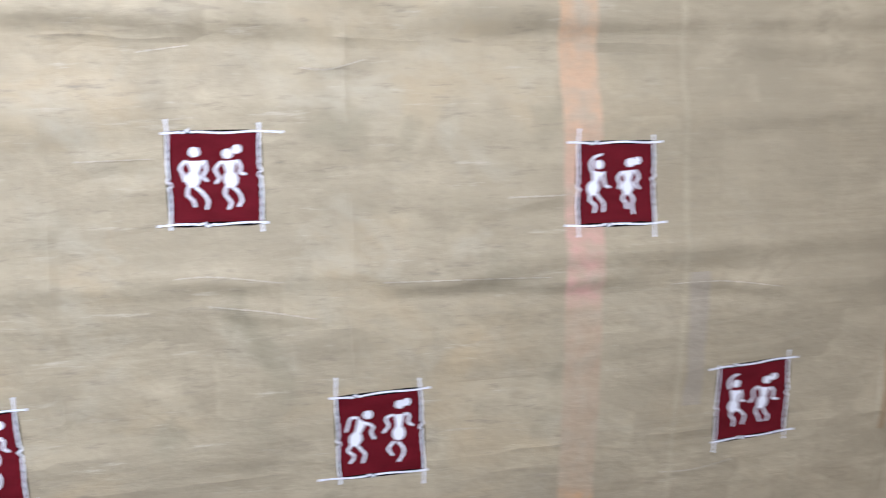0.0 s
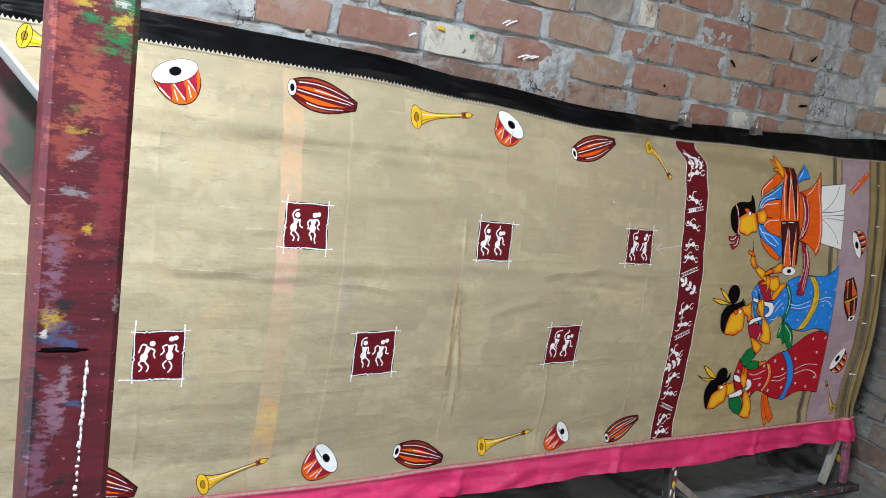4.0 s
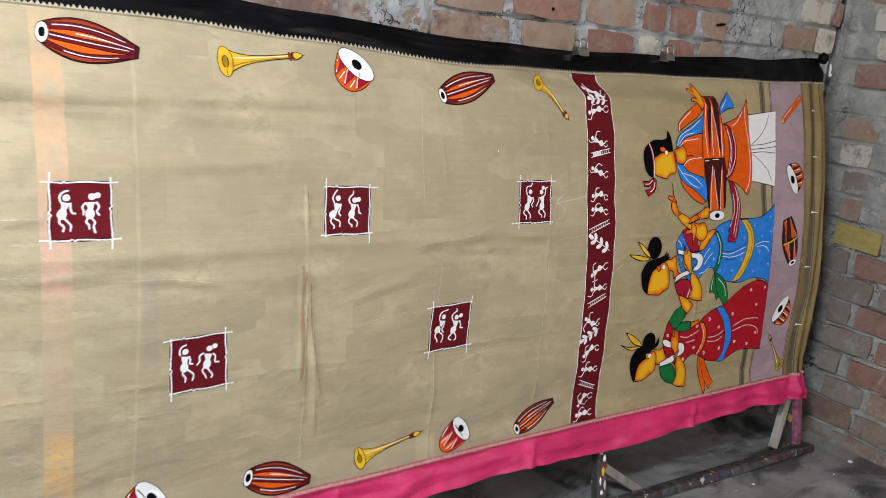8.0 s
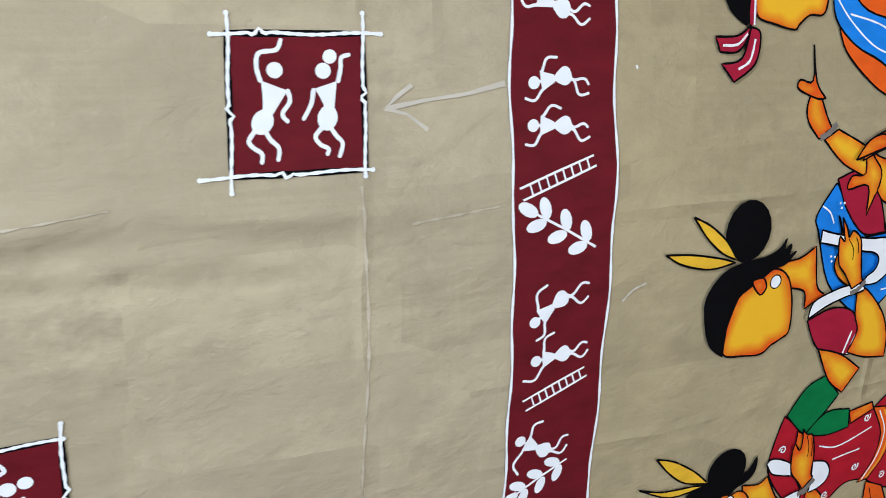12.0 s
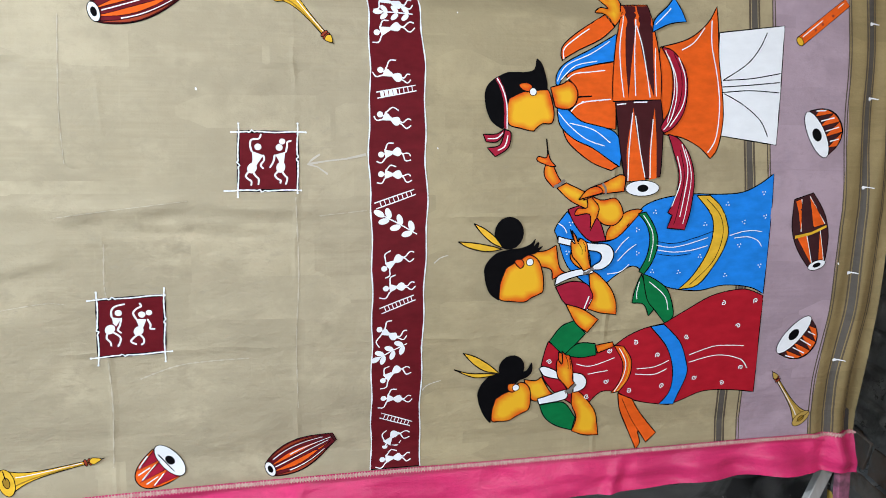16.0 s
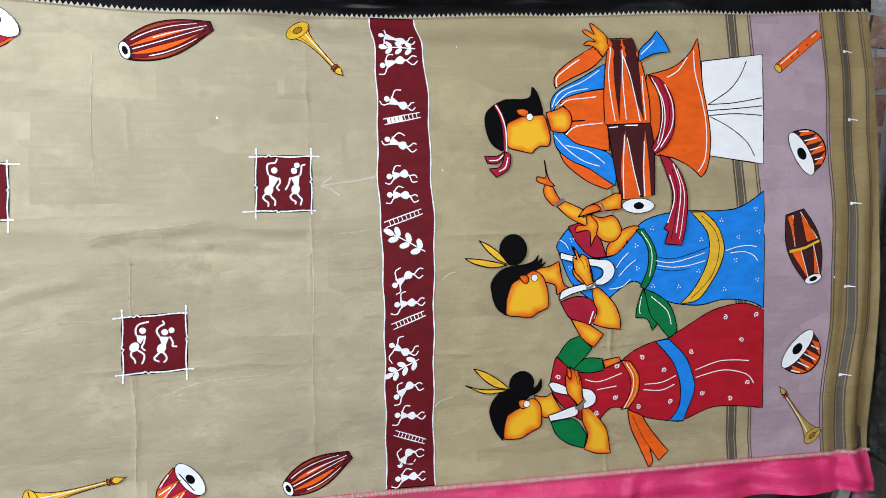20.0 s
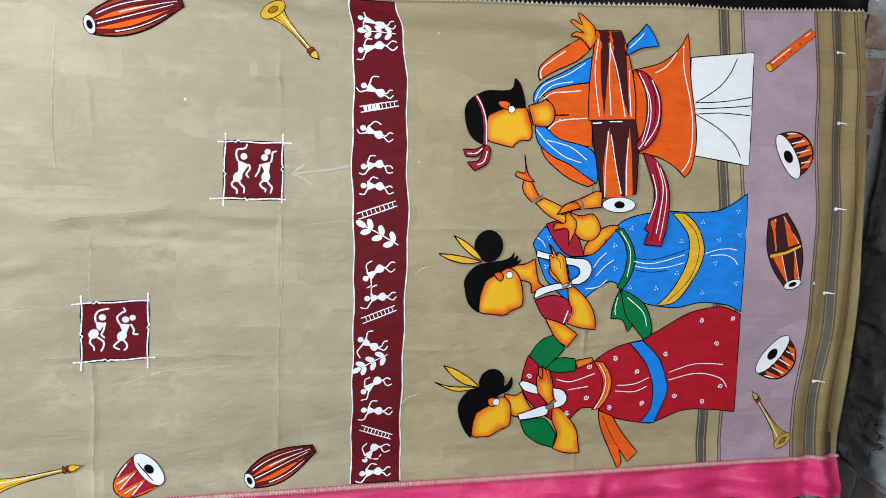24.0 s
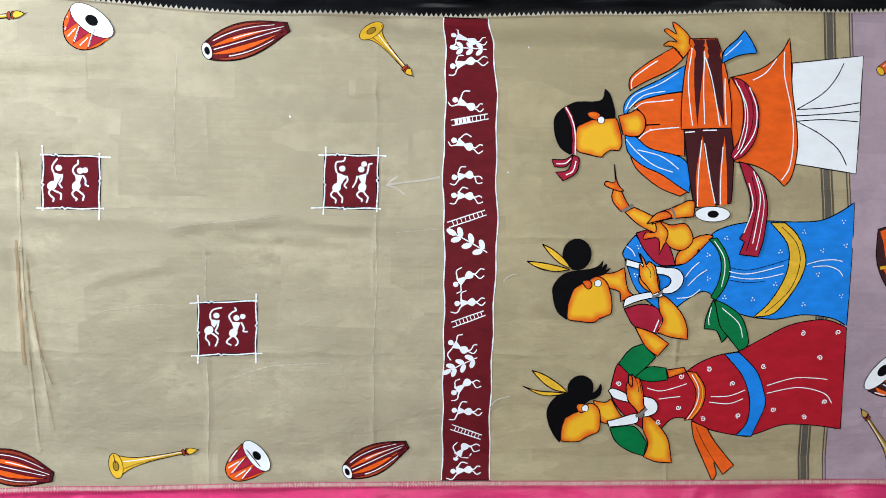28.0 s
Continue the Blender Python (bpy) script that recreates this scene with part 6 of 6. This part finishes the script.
ob.matrix_basis = LEAN
tagged(ob, "short white string tying the saree's corner", "string")

bm = bmesh.new()
bmesh.ops.create_cone(bm, cap_ends=True, segments=20, radius1=0.009, radius2=0.006, depth=0.008, matrix=Matrix.Translation((-0.105, BACK_Y - 0.006, 1.327)) @ Matrix.Rotation(radians(90), 4, "X"))
bmesh.ops.create_cone(bm, cap_ends=True, segments=12, radius1=0.003, radius2=0.003, depth=0.03, matrix=Matrix.Translation((-0.105, BACK_Y + 0.008, 1.327)) @ Matrix.Rotation(radians(90), 4, "X"))
tagged(obj("wall_screw", bm, WOOD_GREY), "round steel screw head in the brick wall", "screw")

# crumbs and paint drops on the floor
for k, (x, y, r) in enumerate(((2.348, -0.09, 0.008), (2.30, -0.26, 0.005), (2.20, -0.12, 0.004), (1.86, -0.05, 0.005), (0.86, 0.12, 0.010))):
    bm = bmesh.new()
    bmesh.ops.create_icosphere(bm, subdivisions=2, radius=r)
    for v in bm.verts:
        v.co = Vector((v.co.x * 1.3 * (1 + 0.5 * noise.noise(v.co * 190)), v.co.y, (v.co.z + r) * 0.45))
    chip = obj("plaster_chip", bm, WHITE)
    chip.location = (x, y, 0)
    tagged(chip, "small white chip of plaster on the floor", "chip", "chips on the floor")


# ---- brick walls ----
BRICK = material("old_red_brick", (0.36, 0.16, 0.11), 0.92)
n = Net(BRICK)
info = n.tree.nodes.new("ShaderNodeObjectInfo")
hue = n.tree.nodes.new("ShaderNodeValToRGB")
hue.color_ramp.interpolation = "CONSTANT"
for k, (pos, col) in enumerate(((0.0, (0.25, 0.145, 0.112)), (0.2, (0.20, 0.122, 0.10)), (0.4, (0.29, 0.20, 0.155)), (0.58, (0.175, 0.112, 0.095)), (0.74, (0.30, 0.25, 0.18)), (0.86, (0.26, 0.19, 0.155)))):
    e = hue.color_ramp.elements[k] if k < 2 else hue.color_ramp.elements.new(pos)
    e.position, e.color = pos, (*col, 1)
n.link(info.outputs["Random"], hue.inputs["Fac"])


def world_noise(net, scale, detail=4.0, rough=0.55, distort=0.0):
    g = net.tree.nodes.new("ShaderNodeNewGeometry")
    t = net.node("ShaderNodeTexNoise", Scale=scale, Detail=detail, Roughness=rough, Distortion=distort)
    net.link(g.outputs["Position"], t.inputs["Vector"])
    return t.outputs["Fac"]


grain = world_noise(n, 55, 5, 0.65)
cc = n.mix(n.ramp(grain, 0.45, 0.95), hue.outputs["Color"], (0.36, 0.22, 0.17))
cc = n.mix(n.ramp(world_noise(n, 24, 6, 0.68, 0.4), 0.46, 0.66), cc, (0.15, 0.092, 0.078))
cc = n.mix(n.ramp(world_noise(n, 13, 7, 0.75, 0.5), 0.50, 0.64), cc, (0.31, 0.305, 0.295))
cc = n.mix(n.ramp(world_noise(n, 33, 3, 0.6), 0.69, 0.73), cc, (0.09, 0.075, 0.07))
n.colour(cc)
n.bump(grain, 0.6, 0.004)
n.bump(world_noise(n, 160, 3), 0.4, 0.0015)
LIMEWASHED = BRICK.copy()
LIMEWASHED.name = "flaking_limewashed_brick"
n = Net(LIMEWASHED)
n.colour(n.mix(n.ramp(world_noise(n, 16, 6, 0.7, 0.4), 0.36, 0.50), n.bsdf.inputs["Base Color"].links[0].from_socket, (0.52, 0.49, 0.43)))


def toned(name, tone, share, chalky=0.0):
    """The same brick fired to another tone, with more or less mortar dust on it."""
    m = BRICK.copy()
    m.name = name
    net = Net(m)
    c = net.mix(share, net.bsdf.inputs["Base Color"].links[0].from_socket, tone)
    net.colour(net.mix(net.ramp(world_noise(net, 11, 6, 0.7, 0.5), 0.62 - chalky, 0.74 - chalky), c, (0.33, 0.325, 0.31)))
    return m


PALE_BRICK = paint("yellow_limewash", (0.42, 0.33, 0.12), 0.9, 0.2)


def side_toned(name):
    """The same brick, mixed browner and with greyer patches: for the side wall."""
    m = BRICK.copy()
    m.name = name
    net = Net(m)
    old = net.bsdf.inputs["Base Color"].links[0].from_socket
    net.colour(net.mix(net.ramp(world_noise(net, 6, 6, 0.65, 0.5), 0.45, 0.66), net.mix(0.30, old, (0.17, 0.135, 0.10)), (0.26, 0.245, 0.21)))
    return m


BRICK_SIDE = side_toned("sooty_brick")
TONES = {"r": toned("red_brick", (0.285, 0.128, 0.094), 0.52, 0.03), "t": toned("tan_brick", (0.35, 0.245, 0.172), 0.52, 0.04), "w": LIMEWASHED, "y": PALE_BRICK,
         "g": toned("dusty_grey_brick", (0.23, 0.20, 0.175), 0.65, 0.08)}


def brick_mesh(length, high, deep, seed, mat):
    """A worn brick about its centre, its face towards -y: crisp arrises, chipped outline, open at the back."""
    nx, nz = max(2, round(length / 0.05)), 2
    verts, faces = [], []
    for i in range(nx + 1):
        for k in range(nz + 1):
            u, w = 2 * i / nx - 1, 2 * k / nz - 1
            rim = i in (0, nx) or k in (0, nz)
            tip = i in (0, nx) and k in (0, nz)
            c = Vector((u * (length / 2 - (0.002 if tip else 0.0)), -deep / 2 + (0.0008 if tip else 0.0), w * (high / 2 - (0.002 if tip else 0.0))))
            q = c * 30 + Vector((seed, seed * 0.7, -seed))
            c += Vector((noise.noise(q), 0.3 * noise.noise(q + Vector((9, 2, 4))), noise.noise(q + Vector((3, 8, 1))))) * (0.0062 if rim else 0.004)
            verts.append(c)
    at = lambda i, k: i * (nz + 1) + k
    for i in range(nx):
        for k in range(nz):
            faces.append((at(i, k), at(i + 1, k), at(i + 1, k + 1), at(i, k + 1)))
    ring = [at(i, 0) for i in range(nx)] + [at(nx, k) for k in range(nz)] + [at(i, nz) for i in range(nx, 0, -1)] + [at(0, k) for k in range(nz, 0, -1)]
    base, count = len(verts), len(ring)
    for back in (False, True):
        for r in ring:
            verts.append(Vector((verts[r].x * 1.01, deep / 2, verts[r].z * 1.01)) if back else verts[r].copy())
    for m in range(count):
        o = (m + 1) % count
        faces.append((base + o, base + m, base + count + m, base + count + o))
    me = bpy.data.meshes.new("brick")
    me.from_pydata([tuple(v) for v in verts], [], faces)
    me.shade_smooth()
    me.materials.append(mat)
    return me


COURSE, PITCH, ROW_Z = 0.0925, 0.249, -0.035
# bricks that show above and beside the saree, course by course: from and to along the wall in millimetres, and their tone
NORTH_ROWS = {
    14: "1010 1190 t 1240 1420 r 1450 1545 w 1566 1690 r 1720 1830 t",
    15: "-244 -54 r -29 202 r 217 448 w 472 663 r 726 938 t 967 1193 r 1227 1417 t 1447 1545 r 1566 1679 r 1712 1824 t 2124 2298 t 2309 2425 w",
    16: "-186 -90 r -83 -42 w -35 40 r 67 296 t 325 578 r 611 842 t 895 1093 r 1111 1349 r 1360 1574 t 1602 1813 r 2212 2372 w 2384 2430 r",
    17: "437 669 t 684 898 g 933 1003 w 1015 1187 t 1210 1434 r 1449 1655 t 1670 1829 t 1949 2071 t 2212 2326 t 2337 2430 w",
}
NORTH_HIGH_ROWS = {
    18: "430 640 g 661 785 r 800 930 g 956 1073 r 1088 1316 r 1329 1590 t 1607 1796 t 1972 2099 r 2245 2430 r",
    19: "640 880 t 906 1155 t 1172 1425 t 1439 1647 t 1686 1914 t 1935 2070 r 2290 2402 w",
    20: "760 990 r 1015 1240 t 1260 1480 r 1510 1730 t 1752 1961 t 2020 2140 g 2262 2430 t",
}
EAST_ROWS = {
    2: "-120 36 g 56 265 t", 3: "-155 -74 g -38 187 r 210 430 g", 4: "-151 25 g 43 290 r 315 480 t", 5: "-169 -78 g -60 157 r 180 390 g", 6: "-210 -20 g 10 210 g 240 440 t", 7: "-230 -125 g -105 48 r 75 290 g",
    8: "-206 -27 y 17 182 r 200 400 t", 9: "-207 -126 t -35 176 t 200 400 r", 10: "-222 -106 g 91 204 t 225 430 r", 11: "-246 -130 w 2 128 t 150 360 t", 12: "-254 -57 t 5 123 w 150 370 r",
}
EAST_HIGH_ROWS = {
    13: "-20 139 r 165 370 t", 14: "-255 -121 r -7 96 w 125 340 t", 15: "-197 -101 w -25 88 r 110 330 t", 16: "-226 -110 w -95 -45 r -26 65 w 100 300 r", 17: "-259 -99 t 0 190 t", 18: "-209 -42 t 10 240 r", 19: "-270 -80 t 0 200 t",
    20: "-281 -36 t 0 220 t", 21: "-250 -30 r 0 200 t",
}


def brick_set(mat):
    return ([brick_mesh(0.237, 0.078, 0.07, 3.1 * k, mat) for k in range(6)], [brick_mesh(0.113, 0.078, 0.07, 40 + 3.1 * k, mat) for k in range(4)],
            [brick_mesh(0.064, 0.077, 0.07, 80 + 3.1 * k, mat) for k in range(3)])


def lay(wall, place, u0, u1, z0, z1, shift, keep, turn, mat, known):
    """Courses of bricks along a wall. place(u, z, out) gives a world place; keep(u, z) picks those laid one by one; known gives courses brick by brick."""
    full, half, bat = brick_set(mat)
    rest = []
    row = 0
    z = z0
    while z < z1:
        told = known.get(row, "").split()
        told = [(float(told[k]) / 1000, float(told[k + 1]) / 1000, told[k + 2]) for k in range(0, len(told), 3)]
        for a, b, tone in told:
            me = brick_mesh(b - a - 0.004, 0.080 * random.uniform(0.94, 1.02), 0.07, random.uniform(0, 90), TONES[tone])
            ob = new("brick", me)
            ob.parent = wall
            spin = Euler((random.uniform(-0.02, 0.02), random.uniform(-0.015, 0.015), random.uniform(-0.02, 0.02)))
            ob.matrix_basis = Matrix.Translation(place((a + b) / 2, z + COURSE / 2 + random.uniform(-0.003, 0.003), random.uniform(-0.001, 0.008))) @ turn @ spin.to_matrix().to_4x4()
        lo, hi = (told[0][0] - 0.03, told[-1][1] + 0.03) if told else (9, -9)
        if wall is wall_east and told:
            lo = u0 - 1
        if wall is wall_north and told:
            lo, hi = (u0 - 1 if row in (15, 16) else lo), u1 + 1
        u = u0 - PITCH + (PITCH / 2 if row % 2 else 0) + shift
        while u < u1 - 0.03:
            length, kind = (PITCH / 2, half) if random.random() < 0.16 else (PITCH, full)
            if u < u0 - 0.01:
                step = u + PITCH - u0
                if 0.06 < step < 0.11:
                    length, kind, u = 0.075, bat, u0
                elif 0.11 <= step < 0.2:
                    length, kind, u = PITCH / 2, half, u0
                elif step < 0.2:
                    u += PITCH
                    continue
            if u + length > u1 + 0.01:
                length, kind = (PITCH / 2, half) if u + PITCH / 2 <= u1 + 0.01 else (0.075, bat)
            mid = u + length / 2
            if u + length > lo and u < hi:
                u += length if u + length <= hi else hi - u + 0.001
                continue
            me = random.choice(kind)
            out = random.uniform(-0.004, 0.006)
            spin = Euler((random.uniform(-0.02, 0.02), random.uniform(-0.022, 0.022), random.uniform(-0.02, 0.02)))
            m = Matrix.Translation(place(mid, z + COURSE / 2 + random.uniform(-0.004, 0.004), out)) @ turn @ spin.to_matrix().to_4x4()
            if not -0.03 < m.translation.z < 2.56:
                u += length
                continue
            if keep(mid, z):
                ob = new("brick", me)
                ob.parent = wall
                ob.matrix_basis = m
            else:
                rest.append((me, m))
            u += length
        z += COURSE
        row += 1
    verts, faces = [], []
    for me, m in rest:
        k = len(verts)
        verts += [tuple(m @ v.co) for v in me.vertices]
        faces += [[k + i for i in p.vertices] for p in me.polygons]
    if verts:
        me = bpy.data.meshes.new("brickwork")
        me.from_pydata(verts, [], faces)
        me.materials.append(mat)
        ob = new("brickwork", me)
        ob.parent = wall
        ob["kind"] = "stuff"


def mortar_sheet(wall, place, u0, u1, z0, z1, step, mat, level=-0.0055, rise=0.0045):
    """Mortar pressed out of the joints: a rough sheet that swallows parts of the bricks."""
    bm = bmesh.new()
    nu, nz = int((u1 - u0) / step), int((z1 - z0) / rise)
    grid = []
    for i in range(nu + 1):
        grid.append([])
        for k in range(nz + 1):
            u, z = u0 + (u1 - u0) * i / nu, z0 + (z1 - z0) * k / nz
            p = place(u, z, 0)
            ragged = max(0.0, min(1.0, 0.55 + 1.6 * noise.noise(p * 7 + Vector((4, 4, 1)))))
            off = (z - ROW_Z) / COURSE
            joint = abs(off - round(off)) * COURSE + 0.004 * noise.noise(p * 23)
            corner = (u1 - u) if wall is wall_north else (u - u0)
            h = -0.020 * ragged * ridge(joint, 0.0042) - 0.03 * ragged * ridge(corner - 0.012, 0.010) + noise.noise(p * 4.2) * 0.010 + noise.noise(p * 15 + Vector((3, 1, 2))) * 0.009 + noise.noise(p * 48) * 0.0045 + noise.noise(p * 110) * 0.002
            grid[-1].append(bm.verts.new(place(u, z, level + h)))
    for p, q in zip(grid, grid[1:]):
        for k in range(nz):
            bm.faces.new((p[k], q[k], q[k + 1], p[k + 1]))
    bmesh.ops.recalc_face_normals(bm, faces=bm.faces)
    ob = part("mortar", bm, mat, wall, "grey mortar smeared over the joints", smooth=True)
    return ob


north = lambda u, z, out: Vector((u, BACK_Y - out, z - 0.012 + 0.013 * (u - 1.0)))
east = lambda u, z, out: Vector((RIGHT_X - out, -u, z))
SINK = Matrix.Translation((0, 0.035, 0))
lay(wall_north, north, -2.5, RIGHT_X, ROW_Z, 2.55, 0.23, lambda u, z: u > -1.0 and (1.2 < z < 1.95 or z < 0.35), SINK, BRICK, {**NORTH_ROWS, **NORTH_HIGH_ROWS})
lay(wall_east, east, -BACK_Y, 3.3, ROW_Z, 2.55, 0.06, lambda u, z: u < 0.9 and z < 2.0, Matrix.Rotation(radians(-90), 4, "Z") @ SINK, BRICK_SIDE, {**EAST_ROWS, **EAST_HIGH_ROWS})
mortar_sheet(wall_north, north, -0.7, RIGHT_X, 1.15, 2.0, 0.0095, MORTAR)
# the second sheet paints the shade below the hem onto the wall base
mortar_sheet(wall_north, north, -1.4, RIGHT_X, 0.0, 0.46, 0.02, BASE_SHADE, 0.014, 0.02)
mortar_sheet(wall_east, east, -BACK_Y, 0.8, 0.0, 2.05, 0.0095, SIDE_MORTAR, -0.0065)


def dab(wall, way, pts, width, mat, label=""):
    """A brush touch or scratch on a brick's face; way turns (along, up) into a place on the wall."""
    verts, faces = [], []
    line = curve([(a / 1000, b / 1000, False) for a, b in pts], False, 4)
    for k, (a, b) in enumerate(line):
        p, q = Vector(line[max(0, k - 1)]), Vector(line[min(len(line) - 1, k + 1)])
        d = (q - p).normalized()
        w = width / 2000 * (1 + 0.3 * math.sin(k * 2.3 + a * 70)) * (0.5 + 0.5 * math.sin(math.pi * (k + 0.6) / (len(line) + 0.2)))
        verts += [tuple(way(a - d.y * w, b + d.x * w)), tuple(way(a + d.y * w, b - d.x * w))]
        if k:
            faces.append((2 * k - 2, 2 * k - 1, 2 * k + 1, 2 * k))
    me = bpy.data.meshes.new("paint_dab")
    me.from_pydata(verts, [], faces)
    me.materials.append(mat)
    ob = new("paint_dab", me)
    ob.parent = wall
    if label:
        ob["label"] = label


on_north = lambda u, z: Vector((u, BACK_Y - 0.0105, z))
on_east = lambda u, z: Vector((RIGHT_X - 0.0105, -u, z))
for pts in (((445, 1449), (458, 1458), (470, 1463)), ((457, 1446), (474, 1458), (492, 1466)), ((517, 1368), (536, 1377), (556, 1381)), ((536, 1367), (556, 1377), (577, 1383)), ((560, 1373), (575, 1379), (589, 1383)), ((165, 1367), (176, 1374), (187, 1377))):
    dab(wall_north, on_north, pts, 5, WHITE, "white brush touch on a brick")
dab(wall_north, on_north, ((245, 1401), (256, 1404), (269, 1400)), 9, YELLOW, "yellow brush touch on a brick")
for pts in (((350, 1396), (362, 1402)), ((997, 1436), (1006, 1442))):
    dab(wall_north, on_north, pts, 12, GREEN, "green brush touch on a brick")
for pts in (((1359, 1498), (1374, 1491), (1390, 1479)), ((1759, 1556), (1774, 1568), (1786, 1581)), ((1762, 1398), (1784, 1403), (1806, 1406)), ((1092, 1378), (1097, 1370))):
    dab(wall_north, on_north, pts, 9, BLACK, "black mark on a brick")
for pts in (((-280, 1803), (-190, 1776), (-86, 1741)), ((-275, 1731), (-180, 1731), (-86, 1738)), ((-190, 1768), (-203, 1740))):
    dab(wall_east, on_east, pts, 10, CHALK, "pale brush line on a brick")
dab(wall_east, on_east, ((137, 516), (135, 480), (132, 443)), 7, CHALK, "pale brush line on a brick")
for pts, w in ((((249, 573), (251, 563)), 16), (((5, 945), (12, 920), (22, 888)), 8), (((-120, 1560), (-112, 1545)), 9)):
    dab(wall_east, on_east, pts, w, BLACK, "black hole in the mortar")
dab(wall_east, on_east, ((262, 480), (285, 474), (300, 482)), 22, PALE_BRICK, "dull yellow smear")
